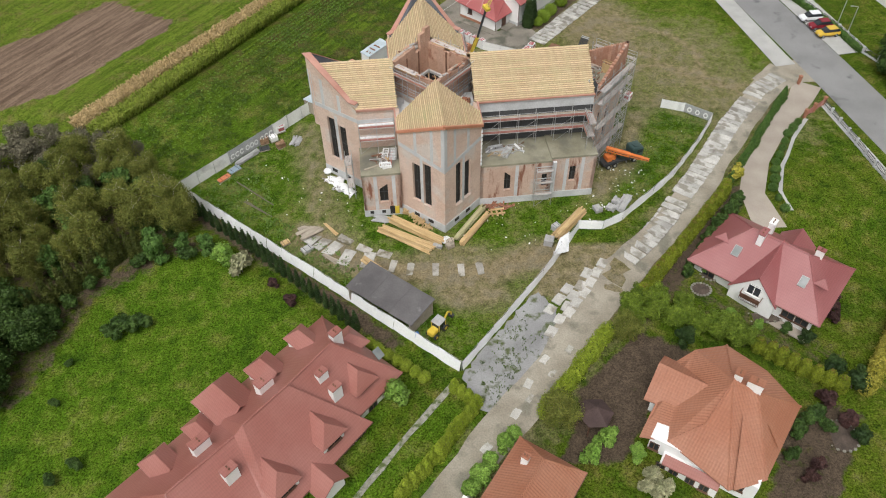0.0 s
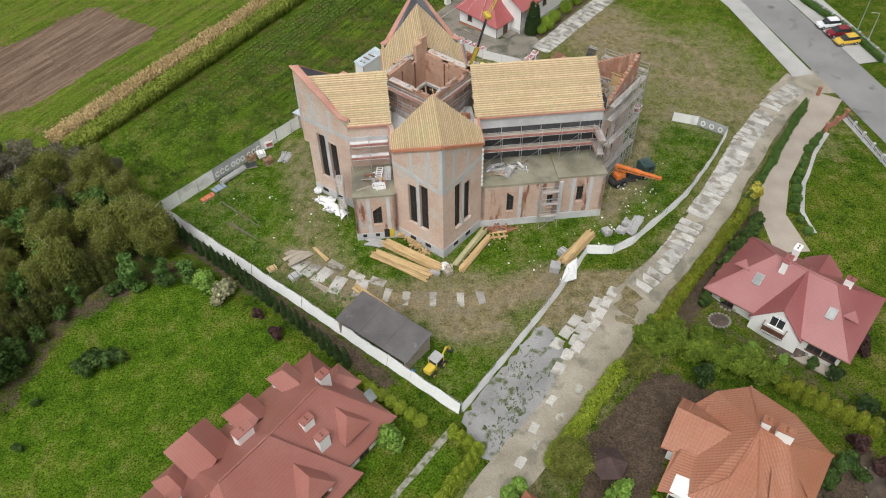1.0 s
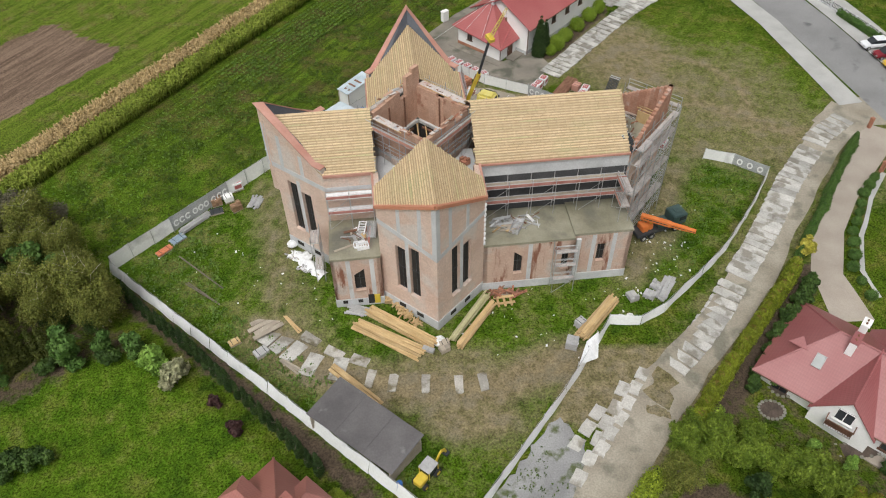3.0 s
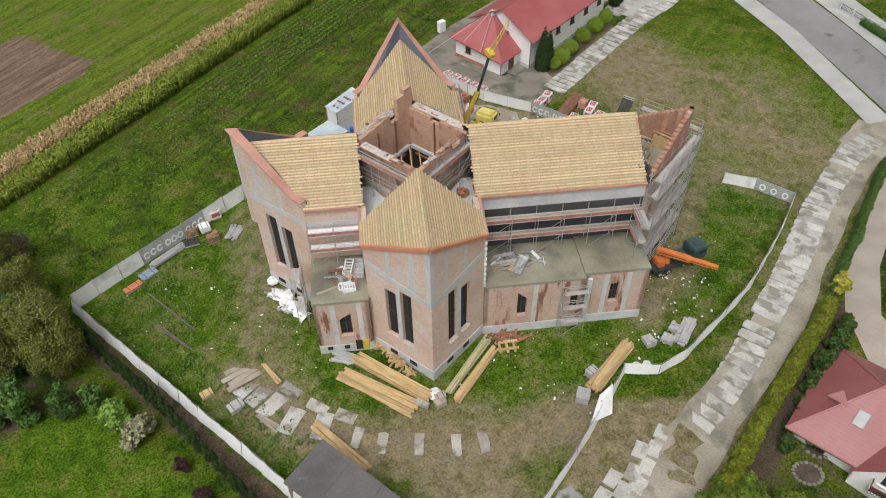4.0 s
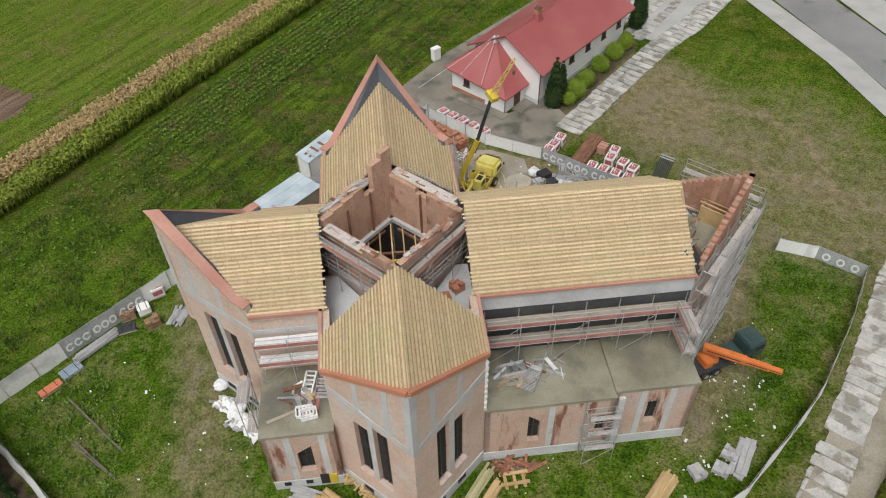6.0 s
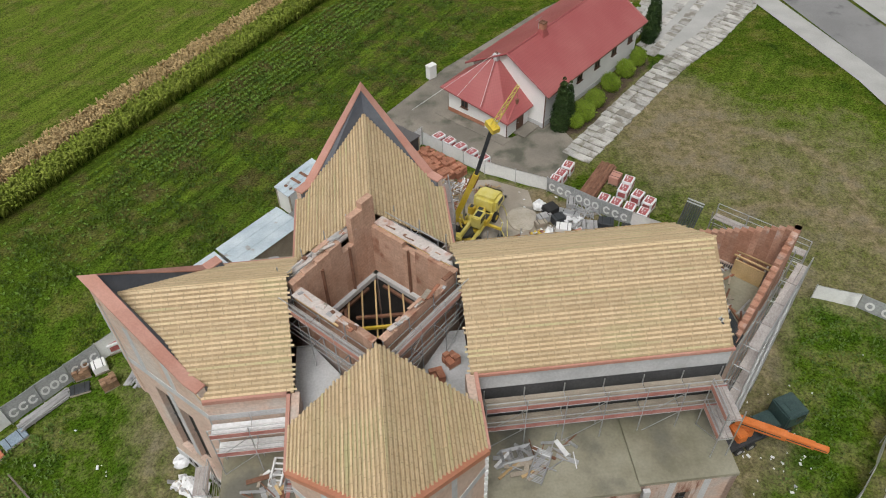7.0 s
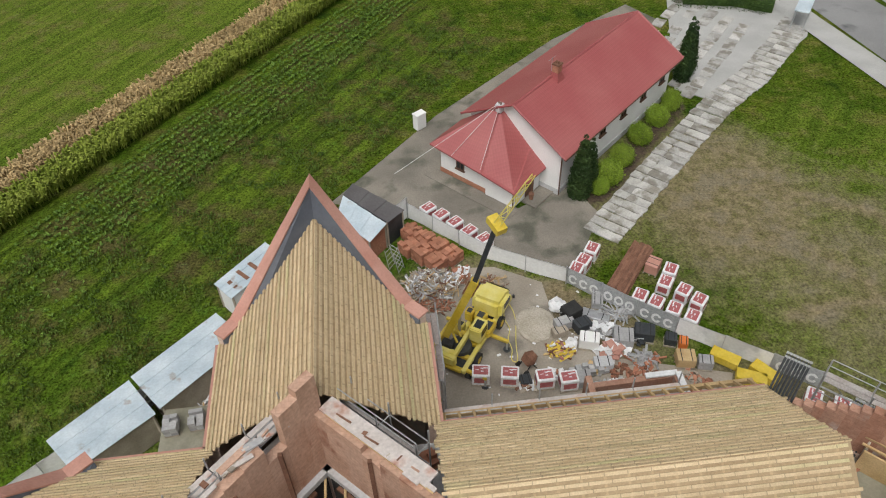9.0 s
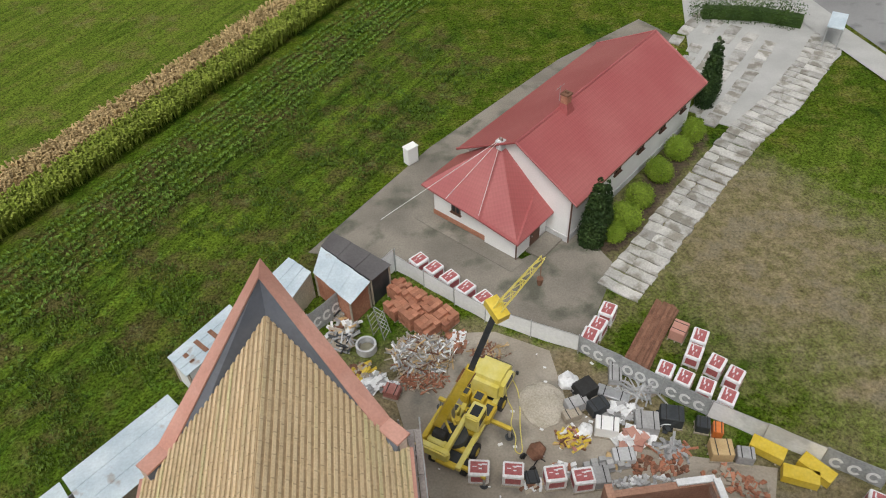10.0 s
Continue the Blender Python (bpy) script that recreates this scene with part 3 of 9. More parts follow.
    grass = mixed(ranged(clump, 0.5, 0.68), grass, (0.135, 0.130, 0.028))
    grass = mixed(ranged(tuft, 0.5, 0.75), grass, (0.120, 0.142, 0.026))
    grass = mixed(ranged(clump, 0.44, 0.34), grass, (0.028, 0.056, 0.006))
    lush = mixed(ranged(tuft, 0.35, 0.65), (0.046, 0.108, 0.006), (0.088, 0.165, 0.012))
    lush = mixed(ranged(clump, 0.5, 0.66, 0, 0.9), lush, (0.125, 0.165, 0.024))
    lush = mixed(ranged(clump, 0.47, 0.36, 0, 0.8), lush, (0.032, 0.074, 0.006))
    grass = mixed(sep.outputs["Blue"], grass, lush)
    rowmap = n.new("ShaderNodeMapping")
    rowmap.vector_type = "TEXTURE"
    rowmap.inputs["Rotation"].default_value = (0, 0, radians(58.3))
    rowmap.inputs["Scale"].default_value = (14.0, 1.0, 1)
    l.new(co_n.outputs["Object"], rowmap.inputs["Vector"])
    streak = n.new("ShaderNodeTexNoise")
    streak.inputs["Scale"].default_value, streak.inputs["Detail"].default_value, streak.inputs["Roughness"].default_value = 1.0, 6.0, 0.7
    l.new(rowmap.outputs[0], streak.inputs["Vector"])
    rows_c = mixed(ranged(streak.outputs["Fac"], 0.36, 0.64), (0.025, 0.048, 0.006), (0.108, 0.162, 0.016))
    rows_c = mixed(ranged(clump, 0.46, 0.6, 0.0, 0.75), rows_c, (0.088, 0.070, 0.028))
    rows_c = mixed(ranged(tuft, 0.55, 0.68, 0.0, 0.85), rows_c, (0.085, 0.165, 0.02))
    hay = n.new("ShaderNodeAttribute")
    hay.attribute_name = "meadow"
    pasture = mixed(ranged(streak.outputs["Fac"], 0.34, 0.66), (0.052, 0.092, 0.009), (0.140, 0.185, 0.026))
    pasture = mixed(ranged(clump, 0.5, 0.66, 0.0, 0.7), pasture, (0.150, 0.125, 0.045))
    pasture = mixed(ranged(tuft, 0.5, 0.7, 0.0, 0.6), pasture, (0.115, 0.185, 0.018))
    grass = mixed(hay.outputs["Fac"], grass, pasture)
    grass = mixed(at.outputs["Alpha"], grass, rows_c)
    earth = mixed(ranged(tuft, 0.35, 0.65), (0.165, 0.132, 0.074), (0.285, 0.235, 0.142))
    earth = mixed(ranged(clump, 0.48, 0.62, 0.0, 0.8), earth, (0.212, 0.187, 0.130))
    loam = mixed(ranged(tuft, 0.35, 0.65), (0.062, 0.047, 0.034), (0.108, 0.081, 0.058))
    furrow = mixed(ranged(streak.outputs["Fac"], 0.36, 0.62), (0.105, 0.073, 0.052), (0.225, 0.160, 0.115))
    loam = mixed(hay.outputs["Fac"], loam, furrow)

    def grained(sock, low, high):
        k = n.new("ShaderNodeHueSaturation")
        l.new(sock, k.inputs["Color"])
        l.new(ranged(grain, 0.36, 0.64, low, high), k.inputs["Value"])
        return k.outputs[0]

    blotch = n.new("ShaderNodeMix")
    blotch.inputs["Factor"].default_value = 0.45
    l.new(clump, blotch.inputs["A"])
    l.new(tuft, blotch.inputs["B"])
    cover = mixed(masked(sep.outputs["Red"], blotch.outputs["Result"], 0.4), grained(grass, 0.2, 1.75), grained(earth, 0.6, 1.35))
    cover = mixed(masked(sep.outputs["Green"], tuft, 0.2), cover, grained(loam, 0.5, 1.5))
    l.new(cover, b.inputs["Base Color"])
    b.inputs["Roughness"].default_value = 0.95
    b.inputs["Specular IOR Level"].default_value = 0.04
    bp = n.new("ShaderNodeBump")
    bp.inputs["Strength"].default_value, bp.inputs["Distance"].default_value = 0.8, 0.12
    l.new(grain, bp.inputs["Height"])
    l.new(bp.outputs[0], b.inputs["Normal"])
    me.materials.append(m)
    return structure(new("ground", me), "rough green grass with bare brown earth patches", "ground")


ground_sheet()

# roads and hard surfaces
structure(part("road", band([(40, 210, 1), (52, 160, 1), (60, 131, 1), (64.6, 109, 1), (69.2, 85, 1), (79.5, 30, 1)], 8.2, 0.03), ASPHALT), "grey patched asphalt street", "road")
structure(part("pavement", band([(32, 208, 1), (45, 160, 1), (54, 131, 1), (56.6, 117, 1), (58.2, 108.4, 1.05)], 3.4, 0.10), KERB), "pale concrete pavement beside the street", "pavement")
structure(part("pavement", band([(60.5, 97.6, 1), (63.0, 82, 1), (65.3, 68, 1), (72.0, 30, 1)], 1.4, 0.06), KERB), "narrow concrete footway beside the garden fence", "pavement")
structure(part("road", band([(52.6, 103.2, 0.9), (56.6, 106.0, 1.2), (60.6, 106.8, 1.5), (62.6, 107.2, 1.6)], 4.4, 0.022), TRACK), "patched grey junction of lane and street", "road")
structure(part("pavement", band([(48.5, 212, 1), (60, 161, 1), (67.4, 131, 1), (71.2, 112, 1)], 6.0, 0.09), KERB), "pale paved strip where cars park", "pavement")
structure(part("road", band([(-6.5, 24, 0.9), (1.2, 34.6, 0.9), (5.6, 40.2, 0.95), (12.6, 48.4, 0.98), (17.4, 56.4, 1.15), (20.8, 60.8, 1.2), (26.6, 67.0, 0.95), (30.4, 71.0, 0.95), (34.2, 75.6, 1.0), (40.4, 84.7, 0.9), (49.2, 97.2, 0.95), (53.2, 102.3, 1.05), (58, 107, 1.4)], 4.6, 0.04, 0, 0.15), TRACK), "worn pale gravel and dirt lane", "road")
structure(part("pavement", prism(frayed([(11.8, 59.6), (10.2, 58.4), (8.4, 55.8), (4.4, 51.2), (1.9, 47.0), (3.5, 43.6), (5.4, 41.4), (7.2, 43.8), (8.6, 46.6), (11.6, 50.9), (13.9, 54.7), (13.2, 57.2)], 0.28, 4), -0.2, 0.018), GRIT), "grey gravel patch with weeds", "pavement")
structure(part("pavement", band([(43.5, 70, 1.3), (43.2, 77, 1.0), (46, 84, 1), (50, 90, 1), (57.5, 99, 1.1), (60, 103, 1.3)], 3.4, 0.02), DRIVE), "beige paved driveway", "pavement")
structure(part("pavement", prism([(-6, 122.5), (3.5, 135.5), (17, 150), (27, 158), (30, 154), (20, 143), (4, 127), (10.5, 121), (15.5, 124), (17.5, 120), (14, 112.5), (7.4, 115.2), (0.9, 120.7)], -0.2, 0.02), OLDASPHALT), "old grey asphalt apron with damp stains", "pavement")
structure(part("pavement", prism([(28.5, 139), (33, 136), (46, 149), (50, 158), (46, 176), (34, 168), (31, 152)], -0.2, 0.015), KERB), "pale concrete paved forecourt", "pavement")
structure(part("pavement", prism([(0.8, 110), (5.2, 114.0), (8, 114.0), (11.6, 112.2), (12.2, 108), (16, 104.6), (24, 103), (22, 98), (5, 98), (2.5, 104)], -0.2, -0.005), surf("site_yard_dirt", (0.28, 0.245, 0.20), (0.375, 0.335, 0.28), 0.25, 7, 0.9, 0.35, spread=0.15, stain=(0.19, 0.175, 0.15), stain_scale=0.3, stain_cut=0.55)), "grey compacted yard of the building site", "pavement")
structure(part("pavement", band([(-12, 29, 1), (-4, 40, 1), (0.8, 46.2, 1)], 0.72, 0.02, 0, 0.1), surf("mossy_path", (0.20, 0.20, 0.15), (0.33, 0.32, 0.27), 1.6, 7, 0.9, 0.4, spread=0.25, stain=(0.08, 0.11, 0.03), stain_scale=1.4, stain_cut=0.52)), "narrow mossy stone garden path", "pavement")

# ---- the church under construction ----
church = thing("church", "unfinished pink clay-block church with bare timber roof battens", "church", pose(-1.15, 85.28, 0, 0, 0, 5.6))
HALF, EAVE, RIDGE, WALL = 5.3, 13.4, 17.2, 0.5


def turned(angle, a, b):
    """From an arm's own plan (a outwards, b to its left) to the church's."""
    c, s = round(math.cos(radians(angle)), 9), round(math.sin(radians(angle)), 9)
    return (a * c - b * s, a * s + b * c)


def wall_run(name, p, q, z0, z1a, z1b, material, parent, holes=(), thick=WALL, label=""):
    """A wall from plan point p to q, its outer face on the right of p to q, its top from z1a to z1b,
    with rectangular openings (from, to, sill, head) in metres along it."""
    p, q = Vector(p), Vector(q)
    d = q - p
    length = d.length
    d.normalize()
    nrm = Vector((-d.y, d.x))
    cuts = sorted({0.0, length, *[h[0] for h in holes], *[h[1] for h in holes]})
    bm = bmesh.new()

    def block(s0, s1, lo, hi0, hi1):
        if hi0 - lo < 0.01 and hi1 - lo < 0.01:
            return
        c = [p + d * s0, p + d * s1, p + d * s1 + nrm * thick, p + d * s0 + nrm * thick]
        hi = (hi0, hi1, hi1, hi0)
        vs = [bm.verts.new((v.x, v.y, lo)) for v in c] + [bm.verts.new((v.x, v.y, h)) for v, h in zip(c, hi)]
        for f in ((3, 2, 1, 0), (4, 5, 6, 7), (0, 1, 5, 4), (1, 2, 6, 5), (2, 3, 7, 6), (3, 0, 4, 7)):
            bm.faces.new([vs[i] for i in f])

    for s0, s1 in zip(cuts, cuts[1:]):
        top0, top1 = z1a + (z1b - z1a) * s0 / length, z1a + (z1b - z1a) * s1 / length
        gaps = sorted([h[2:4] for h in holes if h[0] <= s0 + 1e-6 and h[1] >= s1 - 1e-6])
        lo = z0
        for sill, head in gaps:
            block(s0, s1, lo, sill, sill)
            lo = head
        block(s0, s1, lo, top0, top1)
    bmesh.ops.remove_doubles(bm, verts=bm.verts[:], dist=0.0005)
    return part(name, bm, material, parent, label)


def window_slot(p, q, s0, s1, sill, head, parent, glazed=False):
    """A near-black panel set deep in a slot for the shade inside, with a concrete reveal round it."""
    p, q = Vector(p), Vector(q)
    d = (q - p).normalized()
    nrm = Vector((-d.y, d.x))
    a, b = p + d * s0, p + d * s1
    bm = bmesh.new()
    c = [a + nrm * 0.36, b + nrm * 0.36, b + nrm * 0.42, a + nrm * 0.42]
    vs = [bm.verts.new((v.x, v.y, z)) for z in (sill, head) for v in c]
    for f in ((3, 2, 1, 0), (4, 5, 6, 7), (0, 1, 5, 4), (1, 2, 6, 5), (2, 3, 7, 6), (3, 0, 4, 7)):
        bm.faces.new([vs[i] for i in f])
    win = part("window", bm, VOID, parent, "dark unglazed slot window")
    fr = bmesh.new()
    m = (a + b) / 2 + nrm * 0.3
    beam(fr, (m.x, m.y, sill), (m.x, m.y, head), 0.06, 0.06, (1, 0, 0))
    for z in (sill + 0.04, (sill + head) / 2, head - 0.04):
        beam(fr, (a.x + nrm.x * 0.3, a.y + nrm.y * 0.3, z), (b.x + nrm.x * 0.3, b.y + nrm.y * 0.3, z), 0.05, 0.05)
    part("window_frame", fr, DARKSTEEL, win)
    sl = bmesh.new()
    beam(sl, (a.x - nrm.x * 0.02, a.y - nrm.y * 0.02, sill + 0.02), (b.x - nrm.x * 0.02, b.y - nrm.y * 0.02, sill + 0.02), 0.3, 0.06)
    part("window_sill", sl, BRICK if head - sill > 4 else AISLEBRICK, win)
    return win


def strip(p, q, za, zb, h, material, name, parent, proud=0.03, thick=0.25):
    """A flat band along a wall face."""
    p, q = Vector(p), Vector(q)
    d = (q - p).normalized()
    nrm = Vector((-d.y, d.x))
    bm = bmesh.new()
    c = [p - nrm * proud, q - nrm * proud, q + nrm * thick, p + nrm * thick]
    z = (za, zb, zb, za)
    vs = [bm.verts.new((v.x, v.y, k)) for v, k in zip(c, z)] + [bm.verts.new((v.x, v.y, k + h)) for v, k in zip(c, z)]
    for f in ((3, 2, 1, 0), (4, 5, 6, 7), (0, 1, 5, 4), (1, 2, 6, 5), (2, 3, 7, 6), (3, 0, 4, 7)):
        bm.faces.new([vs[i] for i in f])
    return part(name, bm, material, parent)


def roof_side(angle, side, a0, a0_edge, corner, tip, parent, drop=0.0, name="roof"):
    """One slope of an arm's roof: boarding, and its battens laid parallel to the ridge."""
    edge = HALF + 0.12

    def z_at(b):
        return RIDGE - (RIDGE - EAVE) * abs(b) / HALF + 0.12 - drop

    def start(b):
        return a0 + (a0_edge - a0) * abs(b) / HALF

    def stop(b):
        if tip is None:
            return corner
        return min(corner + 0.0, corner) if abs(b) >= HALF else corner + (tip - corner) * (HALF - abs(b)) / HALF

    pts = [(start(0), 0), (stop(0), 0), (stop(edge), edge * side), (start(edge), edge * side)]
    top = [(*turned(angle, a, b), z_at(b)) for a, b in pts]
    deck = part(name, sheet(top, 0.1), DECK, parent, "roof boarding under pale battens")
    slope = math.hypot(HALF, RIDGE - EAVE)
    count = 24
    for i in range(count):
        s = (i + 0.45) / count * edge
        a, c = start(s), stop(s)
        if c - a < 0.3:
            continue
        bm = bmesh.new()
        j0, j1 = random.uniform(-0.22, 0.05), random.uniform(-0.1, 0.02)
        pa, pc = turned(angle, a + j0, s * side), turned(angle, c + (j1 if tip else random.uniform(-0.25, 0.12)), s * side)
        up = (*[-k * (RIDGE - EAVE) / slope * -1 for k in turned(angle, 0, side)], HALF / slope)
        beam(bm, (*pa, z_at(s) + 0.035), (*pc, z_at(s) + 0.035), 0.135, 0.07, up)
        part("batten", bm, BATTEN, deck)
    return deck


def offset_line(pts, dist):
    """The plan polyline shifted to its left by dist, with mitred corners."""
    pts = [Vector(p) for p in pts]
    out = []
    for i, p in enumerate(pts):
        dirs = [(pts[j + 1] - pts[j]).normalized() for j in (i - 1, i) if 0 <= j < len(pts) - 1]
        ns = [Vector((-d.y, d.x)) for d in dirs]
        m = sum(ns, Vector((0, 0))).normalized()
        out.append(p + m * dist / max(0.3, m.dot(ns[0])))
    return out


def coping_run(pts, zs):
    """Clay-red metal coping along the parapet in mitred lengths."""
    outer, inner = offset_line(pts, -0.2), offset_line(pts, 0.52)
    for i in range(len(pts) - 1):
        n_c = max(1, round((Vector(pts[i + 1]) - Vector(pts[i])).length / 2.0))
        for j in range(n_c):
            t0, t1 = j / n_c, (j + 1) / n_c
            c = [outer[i].lerp(outer[i + 1], t0), outer[i].lerp(outer[i + 1], t1), inner[i].lerp(inner[i + 1], t1), inner[i].lerp(inner[i + 1], t0)]
            z0, z1 = zs[i] + (zs[i + 1] - zs[i]) * t0, zs[i] + (zs[i + 1] - zs[i]) * t1
            z = (z0, z1, z1, z0)
            bm = bmesh.new()
            vs = [bm.verts.new((v.x, v.y, k + 0.005)) for v, k in zip(c, z)] + [bm.verts.new((v.x, v.y, k + 0.11 + 0.008 * (j % 2))) for v, k in zip(c, z)]
            for f in ((3, 2, 1, 0), (4, 5, 6, 7), (0, 1, 5, 4), (1, 2, 6, 5), (2, 3, 7, 6), (3, 0, 4, 7)):
                bm.faces.new([vs[k] for k in f])
            part("coping", bm, COPING, church)


def ribbon(name, outer, inner, z_low, z_high, material, label="", foot=None):
    """Upright lengths between two plan lines, from one height line to another, mitred at the corners; foot spreads the base inwards."""
    base = foot or inner
    for i in range(len(outer) - 1):
        c = [outer[i], outer[i + 1], inner[i + 1], inner[i]]
        lo, hi = (z_low[i], z_low[i + 1], z_low[i + 1], z_low[i]), (z_high[i], z_high[i + 1], z_high[i + 1], z_high[i])
        bm = bmesh.new()
        low = [outer[i], outer[i + 1], base[i + 1], base[i]]
        vs = [bm.verts.new((v.x, v.y, k)) for v, k in zip(low, lo)] + [bm.verts.new((v.x, v.y, k)) for v, k in zip(c, hi)]
        for f in ((3, 2, 1, 0), (4, 5, 6, 7), (0, 1, 5, 4), (1, 2, 6, 5), (2, 3, 7, 6), (3, 0, 4, 7)):
            bm.faces.new([vs[k] for k in f])
        part(name, bm, material, church, label)


def arm(angle, a0, a0_edge, corner, tip, parapet, cut=False, dip=0.0):
    left, right, nose = turned(angle, corner, HALF), turned(angle, corner, -HALF), turned(angle, tip, 0)
    length = math.hypot(tip - corner, HALF)
    hl = [(length * 0.29, length * 0.46, 3.4, 9.5), (length * 0.53, length * 0.70, 3.3, 10.2)]
    hr = [(length - h[1], length - h[0], h[2], h[3]) for h in hl]
    top_c, top_t = (EAVE - 0.1, RIDGE - 0.1)
    for p, q, za, zb, hs in ((right, nose, top_c, top_t, hl), (nose, left, top_t, top_c, hr)):
        first = p is right
        if cut:
            ledge, back = 8.0, 0.9
            lp, lq = (p, Vector(p).lerp(Vector(q), back)) if first else (Vector(p).lerp(Vector(q), 1 - back), q)
            off = 0 if first else length * (1 - back)
            wall_run("wall", lp, lq, 0, ledge, ledge, BRICK, church, [(h[0] - off, h[1] - off, h[2], ledge) for h in hs])
            wall_run("wall", p, q, ledge, za, zb, BRICK, church, [(h[0], h[1], ledge, h[3]) for h in hs])
            if first:
                wall_run("wall", lq, Vector(nose).lerp(Vector(left), 1 - back), 0, ledge, ledge, BRICK, church)
        else:
            wall_run("wall", p, q, 0, za, zb, BRICK, church, hs)
        for h in hs:
            window_slot(p, q, h[0], h[1], h[2], h[3], church)
        strip(p, q, 11.3 - (0 if first else dip), 11.3 - (dip if first else 0), 0.6, CONCRETE, "ring_beam", church)
        f = 0.495 if first else 0.505
        strip(Vector(p).lerp(Vector(q), f - 0.03), Vector(p).lerp(Vector(q), f + 0.03), 3.4, 3.4, 7.4, CONCRETE, "concrete_column", church, 0.012)
        strip(*((lp, lq) if cut else (p, q)), -0.05, -0.05, 1.35, CONCRETE, "plinth", church, 0.06)
        for f in (0.375, 0.73):
            f = f if first else 1 - f
            s = Vector(p).lerp(Vector(q), f - 0.03)
            e = Vector(p).lerp(Vector(q), f + 0.03)
            strip(s, e, 11.5 - dip * 0.6, 11.5 - dip * 0.6, za + (zb - za) * f - 11.5 + dip * 0.6 - 0.25, CONCRETE, "concrete_column", church, 0.02)
        mid = Vector(p).lerp(Vector(q), 0.93 if first else 0.0), Vector(p).lerp(Vector(q), 1.0 if first else 0.07)
        strip(*mid, 11.8 - dip, 11.8 - dip, 4.9 + dip, CONCRETE, "concrete_column", church, 0.025)
        # Flat near-black strips paint the shade of the basement openings.
        for f in (0.3, 0.62):
            s, e = Vector(p).lerp(Vector(q), f if first else 1 - f - 0.12), Vector(p).lerp(Vector(q), f + 0.12 if first else 1 - f)
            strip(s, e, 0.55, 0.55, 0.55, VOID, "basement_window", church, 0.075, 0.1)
        if not parapet:
            strip(p, q, za - 0.1, zb - 0.1, 0.4, FASCIA, "fascia", church, 0.22, 0.28)
    if parapet:
        line = [right, Vector(right).lerp(Vector(nose), 0.14), nose, Vector(nose).lerp(Vector(left), 0.86), left]
        tops = [14.2, 14.2, 18.9, 14.2, 14.2]
        foot = [top_c + (top_t - top_c) * f - 0.02 for f in (0, 0.14, 1, 0.14, 0)]
        ribbon("parapet", offset_line(line, 0.0), offset_line(line, 0.42), foot, tops, BRICK)
        ribbon("parapet_lining", offset_line(line, 0.424), offset_line(line, 0.46), foot, [z - 0.01 for z in tops], MEMBRANE, "dark slate-blue membrane", offset_line(line, 1.0))
        coping_run(line, tops)
    for side in (1, -1):
        roof_side(angle, side, a0, a0_edge, corner, tip - (0.75 if parapet else 0.05), church)
        p, q = turned(angle, HALF, HALF * side), turned(angle, corner, HALF * side)
        if side > 0:
            p, q = q, p
        wall_run("wall", p, q, 0, EAVE - 0.1, EAVE - 0.1, BRICK, church)
        strip(p, q, 11.3, 11.3, 0.5, CONCRETE, "ring_beam", church)
        strip(p, q, EAVE - 0.22, EAVE - 0.22, 0.3, COPING, "eave_board", church, 0.22, 0.0)


arm(-90, 5.6, 7.6, 10.4, 15.35, False, dip=1.2)
arm(180, 5.1, 5.1, 10.3, 16.2, True, True)
arm(90, 5.2, 5.2, 11.4, 17.4, True)

# nave
for side in (1, -1):
    roof_side(0, side, 5.1, 5.1, 20.9, None, church)
for y, s in ((-HALF, 1), (HALF, -1)):
    p, q = ((5.3, y), (21.0, y)) if s > 0 else ((21.0, y), (5.3, y))
    wall_run("wall", p, q, 0, 11.6, 11.6, DARKWALL if s > 0 else BRICK, church)
    strip(p, q, 11.6, 11.6, 1.55, CONCRETE, "ring_beam", church, 0.0, WALL)
    strip(p, q, 13.152, 13.152, 0.22, COPING, "eave_board", church, 0.25, 0.0)
part("ridge_plate", boxed(5.2, 20.8, -0.1, 0.1, 16.6, 17.0), TIMBER, church)

# east prow: raw stepped walls round an open floor
TIP = (26.6, 0.3)
for p, q, za, zb in (((21.0, -HALF), TIP, 13.0, 17.4), (TIP, (21.0, HALF), 17.4, 13.0)):
    length = (Vector(q) - Vector(p)).length
    first = za < zb
    hs = [(length * f, length * (f + 0.13), 3.4, 9.0) for f in ((0.24, 0.52) if first else (0.35, 0.63))]
    wall_run("wall", p, q, 0, 12.4, 12.4, BRICK, church, hs)
    for h in hs:
        window_slot(p, q, *h, church)
    strip(p, q, 11.3, 11.3, 0.5, CONCRETE, "ring_beam", church)
    strip(p, q, -0.05, -0.05, 1.35, CONCRETE, "plinth", church, 0.06)
    n_s = 18
    for i in range(n_s):
        f0, f1 = i / n_s, (i + 1) / n_s
        s, e = Vector(p).lerp(Vector(q), f0), Vector(p).lerp(Vector(q), f1)
        h = za + (zb - za) * ((i if first else i + 1) / n_s) - 12.4
        strip(s, e, 12.402, 12.402, max(0.25, round(h / 0.25) * 0.25), RAWBRICK, "stepped_brickwork", church, 0.0, 0.42)
part("floor_slab", prism([(20.6, -4.7), (21.1, -4.7), (26.0, 0.2), (21.1, 4.7), (20.6, 4.7)], 11.7, 12.0), WETSLAB, church)
wall_run("wall", (21.0, 4.8), (21.0, -4.8), 12.0, 13.0, 13.0, RAWBRICK, church, thick=0.3)

